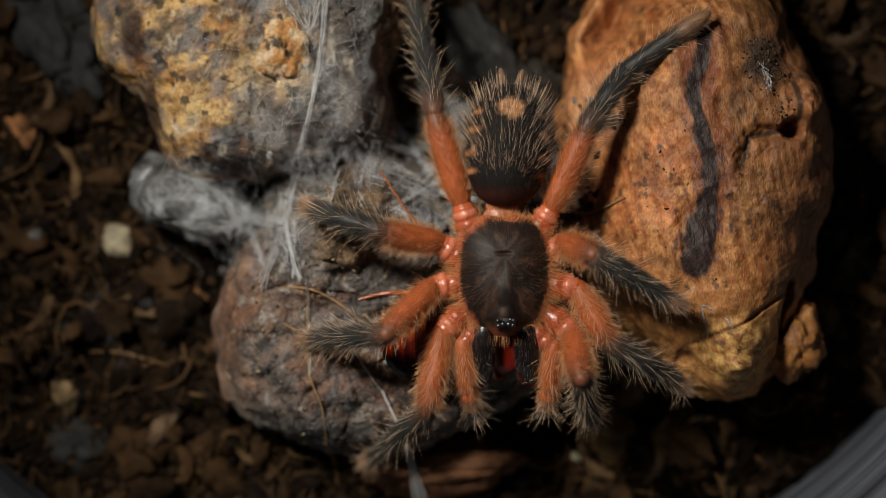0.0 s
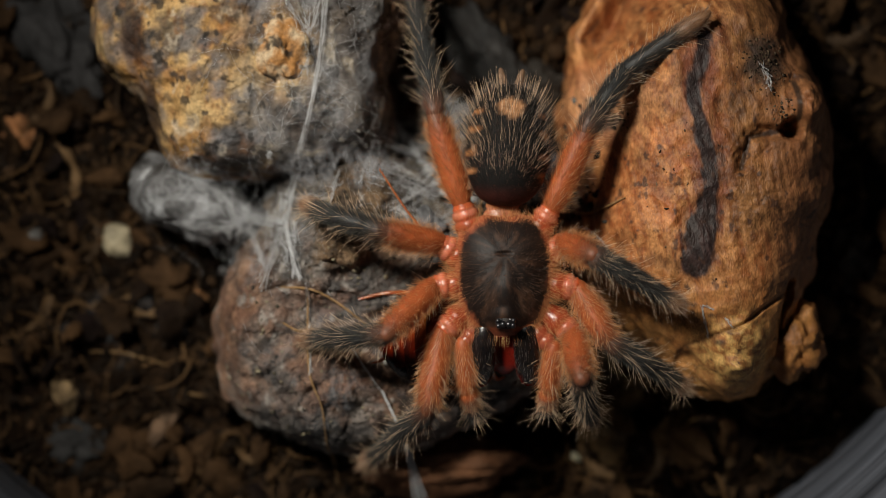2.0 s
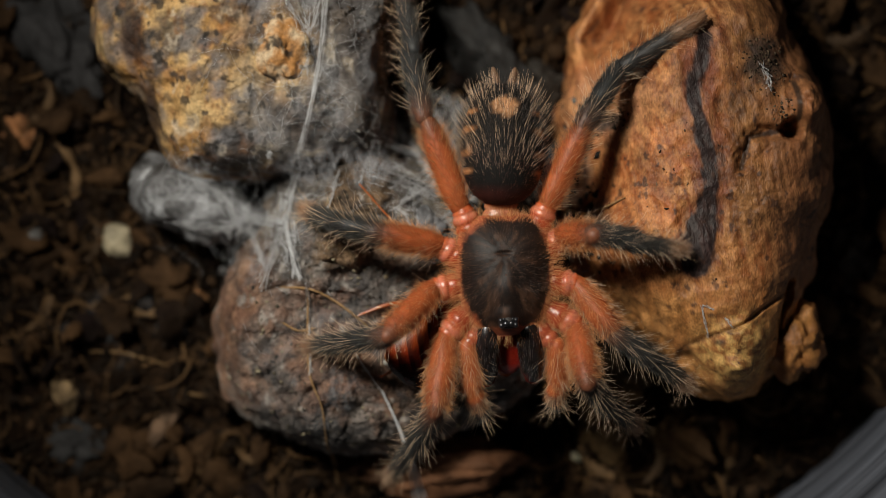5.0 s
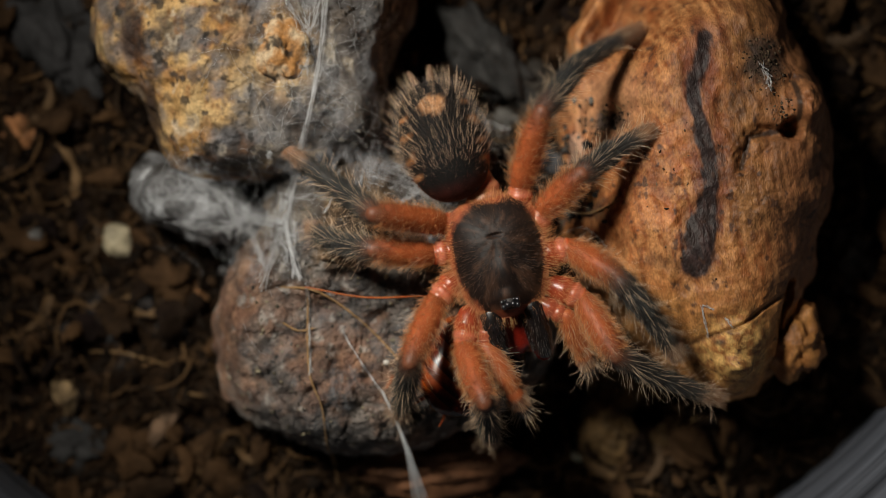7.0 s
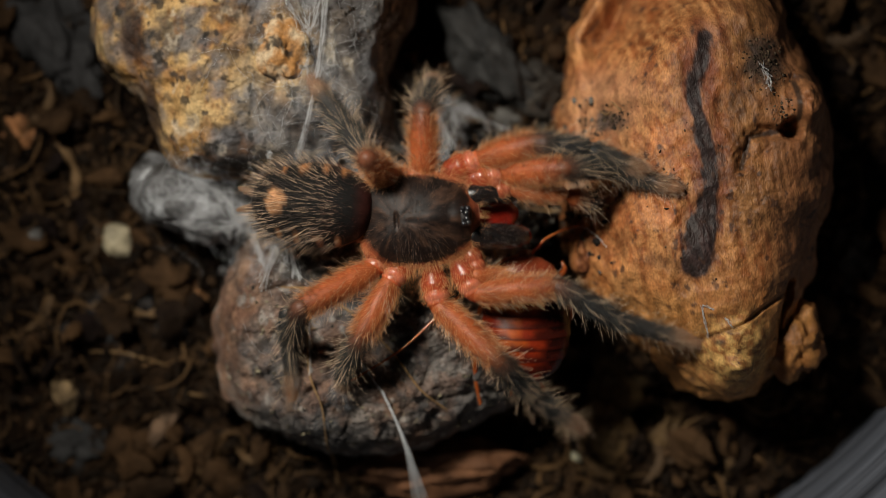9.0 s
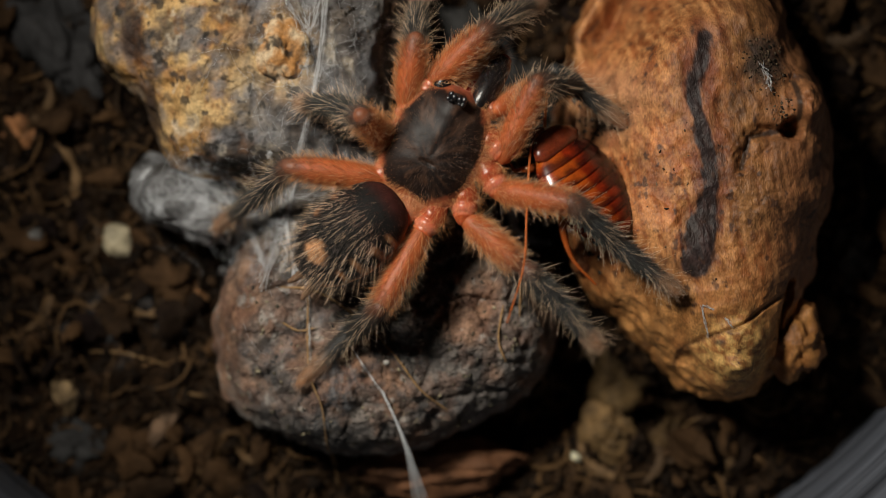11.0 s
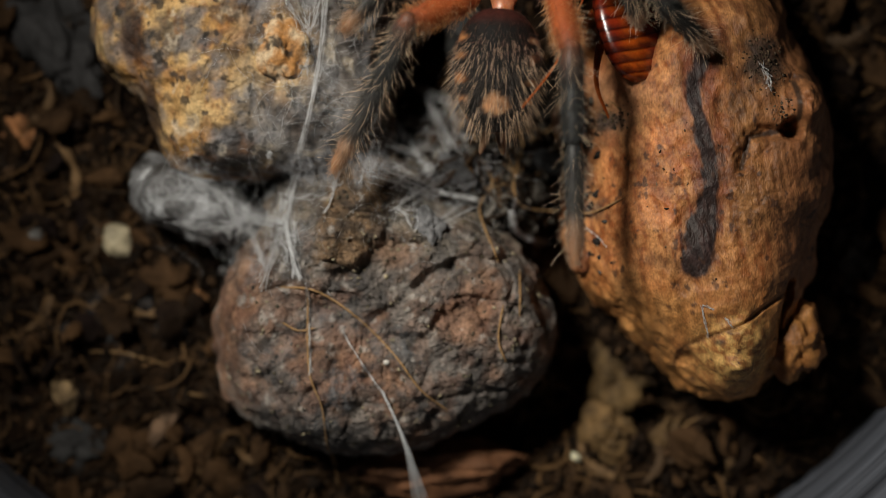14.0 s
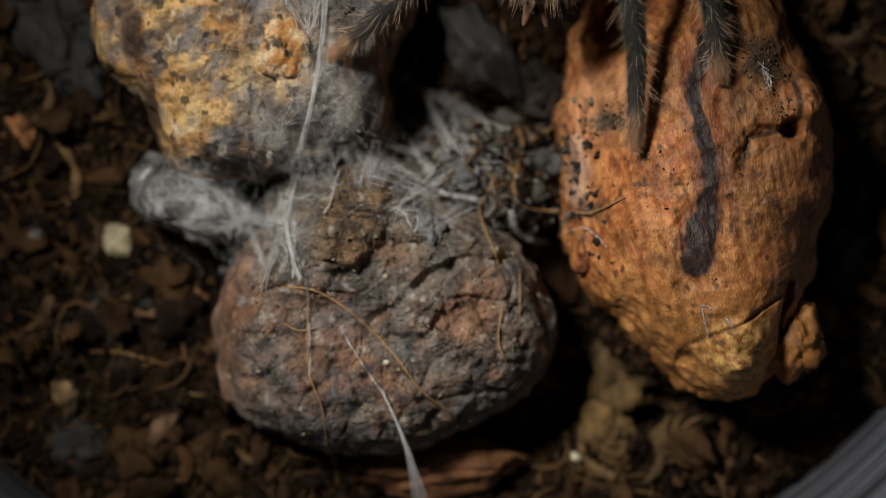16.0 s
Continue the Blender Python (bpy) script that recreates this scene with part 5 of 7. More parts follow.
for side in (1, -1):
    for y0, reach, back in ((3.0, 4.2, 1.2), (1.4, 4.8, -1.8), (-0.6, 5.2 if side < 0 else 3.4, -5.6 if side < 0 else -2.4)):
        q = spline([(side * 1.6, y0, -1.0), (side * (reach - 1.2), y0 + 0.3 * back, -0.6), (side * (reach - 0.6), y0 + 0.8 * back, -1.6), (side * reach * 0.8, y0 + 1.35 * back, -1.8)], 14)
        v, f = tube(q, np.interp(np.linspace(0, 1, 14), [0, 0.3, 0.6, 1], [0.35, 0.4, 0.22, 0.1]), 8)
        solid("leg", v, f, SHELL, roach, (0.28, 0.065, 0.013))
    v, f = tube(spline([(0.6, 5.4, 0.1), (1.8, 6.6, 0.2), (3.4, 7.4, -0.6), (5.0, 7.8, -1.2)] if side > 0 else [(-0.6, 5.2, 0.1), (-2.6, 4.4, 0.4), (-7.0, 0.8, 0.9), (-11.0, -2.8, 1.0), (-15.6, -5.6, 0.6)], 24), np.linspace(0.16, 0.07, 24), 6)
    solid("antenna", v, f, SHELL, roach, (0.36, 0.10, 0.03))
    v, f = tube(spline([(side * 0.9, -5.6, 0.1), (side * 1.3, -6.4, 0.3), (side * 1.5, -7.2, 0.3)], 8), np.linspace(0.22, 0.05, 8), 6)
    solid("cercus", v, f, SHELL, roach, (0.30, 0.07, 0.02))


# ---- what moves, in millimetres and degrees ----
def track(ob, rows):
    walk(ob, [(t, pose(x * MM, y * MM, z * MM, tilt, sum(roll), turn)) for t, x, y, z, tilt, turn, *roll in rows])


def motions():
    track(spider_parts["R1"][0], [(0, 3.45, 3.38, -1.21, 7, -49), (4.2, 3.45, 3.38, -1.21, 7, -49), (6.3, 3.72, 4.27, -1.15, 5, -31), (6.7, 3.72, 4.56, -1.13, 5, -26), (7, 3.62, 4.61, -1.13, 5, -23), (7.5, 4.06, 5.5, -1.09, 4, -24), (8, 4.18, 4.79, -1.11, 5, -34), (8.5, 4.51, 4.01, -1.13, 5, -55), (9, 4.35, 3.59, -1.15, 5, -65), (9.2, 3.71, 3.5, -1.19, 6, -54), (9.9, 3.29, 3.04, -1.24, 8, -70), (10.6, 3.05, 2.89, -1.28, 8, -92), (11.3, 3.2, 2.76, -1.25, 8, -115), (11.7, 2.9, 2.9, -1.3, 9, -75), (12, 2.64, 2.82, -1.35, 10, -73), (12.5, 3.33, 3.01, -1.24, 8, -76), (13, 3.24, 2.9, -1.25, 8, -90), (13.5, 2.92, 2.9, -1.3, 9, -90), (14, 2.9, 2.9, -1.3, 9, -86), (14.5, 3.66, 2.51, -1.2, 7, -117), (15, 3.62, 2.65, -1.21, 7, -109), (15.5, 3.29, 2.83, -1.25, 8, -100), (16, 2.64, 2.95, -1.35, 10, -100)])
    track(spider_parts["R1"][1], [(0, 5.4, 5.03, -0.91, 12, -12), (4.2, 5.4, 5.03, -0.91, 12, -12), (6.3, 5.05, 6.39, -0.99, 42, 2), (6.7, 4.89, 6.78, -0.97, 36, 11), (7, 4.65, 6.87, -1.02, 43, 7), (7.5, 5.13, 7.76, -0.98, 37, 8), (8, 5.66, 6.87, -0.97, 42, 28), (8.5, 6.65, 5.44, -0.91, 18, 10), (9, 6.69, 4.79, -0.89, 6, 1), (9.2, 5.8, 4.98, -0.93, 30, 5), (9.9, 5.71, 3.82, -0.94, 24, 3), (10.6, 5.63, 2.7, -0.94, 18, 1), (11.3, 5.54, 1.61, -0.92, 12, -1), (11.7, 5.29, 3.43, -1.05, 40, -29), (12, 4.9, 3.32, -1.27, 49, -36), (12.5, 5.63, 3.3, -1.4, 53, -34), (13, 5.55, 2.62, -1.43, 54, -43), (13.5, 5.2, 2.63, -1.46, 55, -47), (14, 5.16, 2.85, -1.43, 54, -52), (14.5, 5.66, 1.1, -1.42, 53, -52), (15, 5.75, 1.58, -1.4, 53, -53), (15.5, 5.54, 2.17, -1.39, 53, -51), (16, 4.89, 2.26, -1.38, 52, -48)])
    track(spider_parts["R1"][2], [(0, 6.88, 11.67, 0.36, -47, -44), (4.2, 6.88, 11.67, 0.36, -47, -44), (6.3, 4.91, 11.54, 3.39, -51, 4), (6.7, 3.84, 12.2, 2.92, -61, 2), (7, 4.05, 11.77, 3.52, -69, -3), (7.5, 4.41, 13.22, 2.94, -56, -13), (8, 3.26, 11.37, 3.6, -4, 9), (8.5, 5.56, 12.04, 1.14, -4, -12), (9, 6.65, 11.8, -0.11, -12, -33), (9.2, 5.35, 10.93, 2.48, -25, -20), (9.9, 5.37, 9.92, 1.91, -36, -31), (10.6, 5.45, 9.09, 1.25, -46, -46), (11.3, 5.65, 8.3, 0.43, -53, -65), (11.7, 7.8, 7.98, 3.15, -47, -41), (12, 7.41, 6.81, 3.47, -46, -39), (12.5, 7.78, 6.54, 3.42, -56, -28), (13, 8.14, 5.45, 3.4, -52, -38), (13.5, 7.94, 5.23, 3.37, -51, -40), (14, 8.19, 5.29, 3.35, -51, -40), (14.5, 8.75, 3.57, 3.33, -50, -40), (15, 8.94, 4.03, 3.31, -49, -41), (15.5, 8.68, 4.79, 3.29, -49, -39), (16, 7.94, 5.07, 3.27, -48, -36)])
    track(spider_parts["R1"][3], [(0, 9.85, 14.78, -4.34, -59, -46), (4.2, 9.85, 14.78, -4.34, -59, -46), (6.3, 4.65, 15.53, -1.61, -56, -3), (6.7, 3.72, 15.2, -2.57, -72, 1), (7, 4.17, 14.02, -2.28, -70, 1), (7.5, 5.2, 16.64, -2.37, -63, -13), (8, 2.26, 17.34, 3.2, -4, 9), (8.5, 6.85, 18.65, 0.71, -4, 1), (9, 9.77, 16.41, -1.27, -13, -20), (9.2, 7.27, 16.26, -0.05, 2, -8), (9.9, 7.36, 12.73, -1.76, 10, -20), (10.6, 6.33, 10.44, -2.38, -13, -55), (11.3, 7.04, 10.86, -3.67, -19, -118), (11.7, 10.15, 10.93, -1.03, -34, -60), (12, 9.68, 10.02, -0.6, -36, -72), (12.5, 9.51, 9.79, -2.05, -55, -32), (13, 10.67, 8.68, -1.88, -54, -37), (13.5, 10.64, 8.43, -1.9, -55, -42), (14, 10.97, 8.57, -1.93, -55, -42), (14.5, 11.59, 6.91, -1.96, -54, -41), (15, 11.9, 7.38, -1.98, -54, -41), (15.5, 11.52, 8.35, -2.01, -54, -38), (16, 10.65, 8.84, -2.04, -54, -34)])
    track(spider_parts["R2"][0], [(0, 3.48, 1, -1.29, 9, -88), (4.2, 3.48, 1, -1.29, 9, -88), (6.3, 3.9, 1.09, -1.23, 7, -80), (6.7, 3.74, 1.12, -1.25, 8, -71), (7, 3.88, 1.3, -1.23, 7, -58), (7.5, 4.45, 2.05, -1.15, 6, -45), (8, 4.59, 1.85, -1.16, 6, -54), (8.5, 4.37, 1.21, -1.19, 6, -78), (9, 4.9, 1.17, -1.15, 6, -84), (9.2, 4.67, 1.27, -1.17, 6, -78), (9.9, 4.43, 0.94, -1.19, 6, -93), (10.6, 4.39, 0.64, -1.18, 6, -110), (11.3, 4.51, 0.23, -1.16, 6, -125), (11.7, 4.5, 0.42, -1.17, 6, -118), (12, 3.2, 1.07, -1.34, 10, -110), (12.5, 3.74, 0.97, -1.25, 8, -95), (13, 3.98, 0.57, -1.21, 7, -126), (13.5, 3.74, 0.81, -1.25, 8, -119), (14, 3.6, 0.9, -1.27, 8, -117), (14.5, 3.76, 0.75, -1.24, 8, -125), (15, 3.57, 0.85, -1.27, 8, -131), (15.5, 3.56, 0.86, -1.27, 8, -132), (16, 3.56, 0.86, -1.27, 8, -131)])
    track(spider_parts["R2"][1], [(0, 6.01, 1.04, -0.95, 38, -46), (4.2, 6.01, 1.04, -0.95, 38, -46), (6.3, 6.31, 1.44, -1.03, 41, -55), (6.7, 6.11, 1.91, -0.97, 40, -56), (7, 6.02, 2.6, -0.96, 38, -36), (7.5, 6.22, 3.81, -0.97, 37, -41), (8, 6.63, 3.3, -0.95, 30, -46), (8.5, 6.82, 1.71, -0.96, 35, -60), (9, 7.46, 1.45, -0.91, 13, -47), (9.2, 7.22, 1.83, -0.9, 6, -52), (9.9, 6.88, 0.71, -0.94, 14, -60), (10.6, 6.64, -0.3, -0.98, 22, -70), (11.3, 6.54, -1.27, -0.95, 29, -80), (11.7, 6.69, -0.79, -0.95, 27, -87), (12, 5.5, 0.09, -1.04, 41, -44), (12.5, 6.21, 0.58, -1.08, 42, -30), (13, 5.59, -0.87, -1.53, 53, -100), (13.5, 5.53, -0.32, -1.53, 53, -106), (14, 5.56, -0.07, -1.33, 48, -120), (14.5, 6.02, -0.84, -0.88, 6, -128), (15, 6.34, -1.69, -0.8, 5, -135), (15.5, 6.57, -2.25, -0.77, 4, -142), (16, 6.85, -2.9, -0.74, 4, -147)])
    track(spider_parts["R2"][2], [(0, 10.11, 4.96, 3.39, -45, -83), (4.2, 10.11, 4.96, 3.39, -45, -83), (6.3, 10.7, 4.44, 3.54, -51, -76), (6.7, 10.65, 4.99, 3.54, -47, -68), (7, 9.36, 7.19, 3.3, -62, -25), (7.5, 9.96, 8.09, 3.26, -65, -26), (8, 11.11, 7.61, 2.48, -67, -49), (8.5, 11.92, 4.64, 3.01, -62, -64), (9, 12.64, 6.31, 0.59, -44, -50), (9.2, 12.96, 6.32, -0.18, -35, -35), (9.9, 12.53, 3.94, 0.99, -36, -62), (10.6, 12.34, 1.98, 1.83, -29, -92), (11.3, 12.66, -0.17, 2.46, -18, -115), (11.7, 12.97, -0.46, 2.29, -17, -124), (12, 9.24, 3.94, 3.43, -54, -32), (12.5, 8.89, 5.04, 3.47, -49, -71), (13, 9.44, -1.57, 3.53, -52, -89), (13.5, 9.23, -1.36, 3.63, -42, -117), (14, 9.42, -2.28, 3.6, -4, -137), (14.5, 11.93, -5.64, -0.12, -4, -148), (15, 12.35, -7.75, -0.11, -4, -154), (15.5, 12.09, -9.26, -0.1, -4, -149), (16, 12.24, -11.07, -0.11, -4, -150)])
    track(spider_parts["R2"][3], [(0, 14.33, 5.45, -0.82, -56, -85), (4.2, 14.33, 5.45, -0.82, -56, -85), (6.3, 14.26, 5.4, -1, -49, -105), (6.7, 14.43, 6.53, -0.86, -49, -116), (7, 10.51, 9.68, -1.89, -61, -25), (7.5, 11.11, 10.49, -2.34, -61, -26), (8, 12.85, 9.13, -2.88, -65, -49), (8.5, 14.59, 5.94, -2.48, -58, -62), (9, 16.14, 9.31, -3.76, -32, -41), (9.2, 15.96, 10.55, -3.83, -40, -36), (9.9, 16.21, 5.96, -2.05, -34, -66), (10.6, 16.88, 1.79, -0.75, -18, -94), (11.3, 18.23, -2.71, 0.54, -5, -112), (11.7, 18.12, -3.94, 0.56, -5, -127), (12, 10.65, 6.87, -1.44, -9, -75), (12.5, 12.6, 6.35, -1.15, -13, -94), (13, 12.94, -1.41, -1.15, -11, -106), (13.5, 13.13, -3.35, -0.35, -8, -126), (14, 13.44, -6.66, 3.21, -39, -127), (14.5, 15.31, -11.11, -0.52, -5, -150), (15, 15.09, -13.27, -0.5, -5, -157), (15.5, 15.08, -14.31, -0.5, -5, -159), (16, 15.23, -16.27, -0.48, -16, -164)])
    track(spider_parts["R3"][0], [(0, 3.29, -1.09, -1.3, 9, -125), (4.2, 3.29, -1.09, -1.3, 9, -125), (6.3, 3.42, -1.17, -1.28, 8, -120), (6.7, 3.16, -1.08, -1.32, 9, -98), (7, 2.99, -1.08, -1.36, 10, -93), (7.5, 3.11, -1.2, -1.34, 10, -62), (8, 3.74, -0.95, -1.24, 7, -71), (8.5, 2.44, -0.4, -1.62, 16, -129), (9, 3.2, -1.03, -1.32, 9, -127), (9.2, 3.13, -1.04, -1.33, 10, -109), (9.9, 3.32, -1.11, -1.3, 9, -130), (10.6, 3.58, -1.51, -1.24, 7, -146), (11.3, 3.75, -2.15, -1.18, 6, -157), (11.7, 3.6, -1.68, -1.22, 7, -153), (12, 4.16, -2.44, -1.15, 5, -147), (12.5, 4.13, -2.28, -1.16, 6, -145), (13, 3.78, -1.83, -1.2, 7, -146), (13.5, 3.78, -1.77, -1.2, 7, -145), (14, 3.18, -0.99, -1.33, 9, -133), (14.5, 3.13, -0.94, -1.34, 10, -133), (15, 2.74, -0.56, -1.48, 13, -134), (15.5, 2.85, -0.74, -1.42, 11, -129), (16, 2.39, -0.41, -1.64, 16, -127)])
    track(spider_parts["R3"][1], [(0, 5.37, -2.56, -0.91, 28, -102), (4.2, 5.37, -2.56, -0.91, 28, -102), (6.3, 5.64, -2.46, -0.9, 13, -109), (6.7, 5.7, -1.43, -0.9, 15, -107), (7, 5.52, -1.22, -0.91, 24, -108), (7.5, 5.35, 0, -0.9, 16, -96), (8, 6.15, -0.13, -0.93, 31, -87), (8.5, 4.62, -2.07, -0.87, 8, -111), (9, 5.26, -2.56, -0.9, 8, -122), (9.2, 5.77, -2.04, -0.86, 8, -128), (9.9, 5.59, -2.92, -0.86, 7, -119), (10.6, 5.48, -3.82, -0.84, 7, -111), (11.3, 5.44, -4.69, -0.82, 7, -104), (11.7, 5.05, -4.1, -0.86, 7, -114), (12, 5.53, -4.6, -0.92, 34, -118), (12.5, 5.62, -4.41, -0.9, 8, -132), (13, 5.11, -4, -0.96, 30, -77), (13.5, 5.19, -3.88, -1.01, 52, -87), (14, 5.01, -2.71, -0.98, 55, -100), (14.5, 4.97, -2.68, -0.95, 54, -111), (15, 4.54, -2.3, -0.94, 54, -114), (15.5, 4.8, -2.32, -0.95, 54, -113), (16, 4.35, -1.91, -0.94, 54, -112)])
    track(spider_parts["R3"][2], [(0, 10.17, -3.61, 1.69, -6, -108), (4.2, 10.17, -3.61, 1.69, -6, -108), (6.3, 10.82, -4.25, 0.32, -37, -103), (6.7, 10.87, -3.04, 0.54, -39, -118), (7, 10.39, -2.83, 1.3, -42, -112), (7.5, 10.71, -0.53, 0.59, -51, -112), (8, 10.9, 0.15, 1.91, -50, -60), (8.5, 10.08, -4.19, -0.16, -47, -98), (9, 9.98, -5.53, -0.16, -54, -122), (9.2, 10.35, -5.67, -0.16, -54, -128), (9.9, 10.65, -5.78, -0.04, -39, -118), (10.6, 11.05, -5.96, -0.07, -21, -112), (11.3, 11.64, -6.19, -0.11, -5, -108), (11.7, 10.37, -6.5, -0.1, -13, -119), (12, 9.73, -6.91, 2.2, -5, -131), (12.5, 9.8, -8.25, -0.11, -5, -146), (13, 9.69, -2.94, 1.79, -25, -138), (13.5, 8.5, -3.72, 3.33, -45, -118), (14, 8.05, -3.26, 3.57, -49, -120), (14.5, 7.98, -3.84, 3.55, -49, -119), (15, 7.5, -3.61, 3.55, -49, -119), (15.5, 7.78, -3.59, 3.55, -49, -116), (16, 7.35, -3.13, 3.56, -50, -113)])
    track(spider_parts["R3"][3], [(0, 14.07, -4.89, 1.22, -47, -113), (4.2, 14.07, -4.89, 1.22, -47, -113), (6.3, 14.08, -5.02, -2.27, -42, -128), (6.7, 13.75, -4.56, -2.16, -45, -132), (7, 13.27, -4, -1.52, -51, -130), (7.5, 12.66, -1.22, -2.04, -48, -124), (8, 13.27, 1.5, -1.3, -57, -61), (8.5, 12.39, -4.37, -2.43, -57, -113), (9, 11.29, -6.44, -2.82, -41, -115), (9.2, 11.64, -6.75, -3.03, -34, -123), (9.9, 12.9, -7, -2.31, -22, -118), (10.6, 14.34, -7.28, -1.47, -12, -115), (11.3, 15.86, -7.55, -0.53, -6, -113), (11.7, 14.78, -9.09, -1.1, -5, -126), (12, 13.81, -10.4, 1.72, -5, -130), (12.5, 12.14, -11.72, -0.5, -9, -146), (13, 12.11, -5.58, 0.18, -51, -157), (13.5, 10.98, -5, 0.58, -43, -158), (14, 10.29, -4.5, 0.65, -50, -151), (14.5, 10.23, -5.05, 0.63, -58, -144), (15, 9.72, -4.83, 0.64, -58, -145), (15.5, 10.05, -4.69, 0.65, -59, -141), (16, 9.68, -4.07, 0.66, -59, -137)])
    track(spider_parts["R4"][0], [(0, 2.7, -3.33, -1.25, 8, -163), (4.2, 2.7, -3.33, -1.25, 8, -163), (6.3, 2.25, -2.58, -1.41, 11, -140), (6.7, 2.17, -2.7, -1.4, 11, -125), (7, 1.71, -2.59, -1.56, 15, -115), (7.5, 1.58, -3.07, -1.58, 15, -86), (8, 1.59, -3.1, -1.57, 15, -84), (8.5, 1.37, -2.37, -1.83, 21, -117), (9, 1.89, -2.5, -1.51, 14, -125), (9.2, 2.24, -2.56, -1.41, 11, -141), (9.9, 2.6, -2.99, -1.3, 9, -166), (10.6, 2.59, -3.85, -1.2, 7, -180), (11.3, 2.33, -4.82, -1.13, 5, -189), (11.7, 2.79, -3.96, -1.19, 6, -169), (12, 3.02, -4.45, -1.15, 6, -164), (12.5, 2.71, -3.46, -1.24, 7, -167), (13, 3.1, -5.04, -1.12, 5, -166), (13.5, 3.04, -4.42, -1.15, 6, -163), (14, 2.79, -3.22, -1.26, 8, -139), (14.5, 3.81, -4.2, -1.14, 5, -135), (15, 4.31, -5.85, -1.08, 4, -149), (15.5, 4.17, -3.66, -1.14, 5, -113), (16, 4.75, -5.17, -1.08, 4, -135)])
    track(spider_parts["R4"][1], [(0, 3.57, -6.17, -0.86, 5, -164), (4.2, 3.57, -6.17, -0.86, 5, -164), (6.3, 3.84, -4.51, -0.93, 28, -135), (6.7, 4.03, -4.08, -1.11, 40, -110), (7, 3.91, -3.61, -0.97, 38, -110), (7.5, 3.92, -2.79, -1.06, 39, -124), (8, 3.92, -2.69, -1.09, 40, -132), (8.5, 3.43, -3.29, -1.07, 40, -152), (9, 3.92, -3.88, -0.93, 20, -155), (9.2, 3.8, -4.47, -0.94, 26, -147), (9.9, 3.13, -5.23, -1, 20, -161), (10.6, 2.55, -6.18, -0.96, 13, -174), (11.3, 1.95, -7.37, -0.9, 6, -186), (11.7, 3.25, -6.42, -0.97, 38, -144), (12, 3.74, -6.92, -0.9, 6, -137), (12.5, 3.27, -5.97, -0.9, 6, -150), (13, 3.73, -7.56, -0.9, 20, -156), (13.5, 3.82, -6.96, -0.86, 28, -167), (14, 4.47, -5.08, -0.96, 37, -168), (14.5, 5.65, -6.11, -0.88, 15, -173), (15, 5.64, -8.16, -0.87, 16, -178), (15.5, 6.57, -4.85, -0.81, 25, -177), (16, 6.6, -7.2, -0.81, 25, -173)])
    track(spider_parts["R4"][2], [(0, 5.75, -14.01, -0.21, -33, -172), (4.2, 5.75, -14.01, -0.21, -33, -172), (6.3, 8.58, -9.3, 2.56, -29, -167), (6.7, 9.27, -5.98, 3.58, -56, -125), (7, 9.5, -5.65, 3.56, -55, -139), (7.5, 8.62, -6.01, 3.59, -56, -161), (8, 8.11, -6.39, 3.61, -57, -181), (8.5, 6.09, -8.36, 3.5, -54, -144), (9, 6.84, -10.24, 1.8, -61, -120), (9.2, 7.36, -10.07, 2.58, -64, -124), (9.9, 5.29, -11.59, 1.86, -67, -155), (10.6, 3.26, -13.18, 0.95, -64, -188), (11.3, 1.15, -14.87, -0.09, -57, -207), (11.7, 6.71, -11.15, 3.7, -59, -148), (12, 8.83, -12.37, 0.07, -62, -125), (12.5, 7.02, -12.38, 0.2, -66, -143), (13, 6.57, -14.07, 1.78, -58, -167), (13.5, 5.27, -13.46, 2.83, -34, -171), (14, 5.7, -11.03, 3.59, -3, -175), (14.5, 6.53, -14.1, 1.16, -3, -181), (15, 5.94, -16.0, 1.27, -3, -182), (15.5, 6.98, -11.94, 2.5, -3, -178), (16, 7.37, -14.05, 2.54, -19, -164)])
    track(spider_parts["R4"][3], [(0, 6.61, -20.15, -4.22, -32, -169), (4.2, 6.61, -20.15, -4.22, -32, -169), (6.3, 9.98, -14.73, -0.55, -32, -177), (6.7, 11.72, -7.76, -1.42, -44, -124), (7, 11.23, -7.67, -1.56, -29, -139), (7.5, 9.15, -8.5, -1.44, -32, -150), (8, 7.95, -9.71, -1.64, -50, -175), (8.5, 8.62, -11.78, -2.32, -46, -139), (9, 7.31, -11.88, -3.2, -25, -92), (9.2, 7.63, -11.6, -2.39, -29, -95), (9.9, 3.98, -12.03, -3.07, -24, -129), (10.6, 2.83, -13.04, -4.33, -17, -179), (11.3, 0.41, -16.07, -5.98, -3, -205), (11.7, 8.23, -13.63, -1.36, -56, -144), (12, 11.6, -14.29, -6.21, -69, -127), (12.5, 8.75, -14.63, -6.22, -60, -138), (13, 7.42, -17.8, -4.36, -53, -156), (13.5, 6.2, -19.29, -1.13, -28, -170), (14, 6.37, -19.03, 3.16, -3, -176), (14.5, 6.45, -21.6, 0.75, -3, -178), (15, 5.62, -23.5, 0.85, -3, -183), (15.5, 7.2, -19.28, 2.09, -4, -175), (16, 9.19, -20.27, 0.35, -23, -172)])
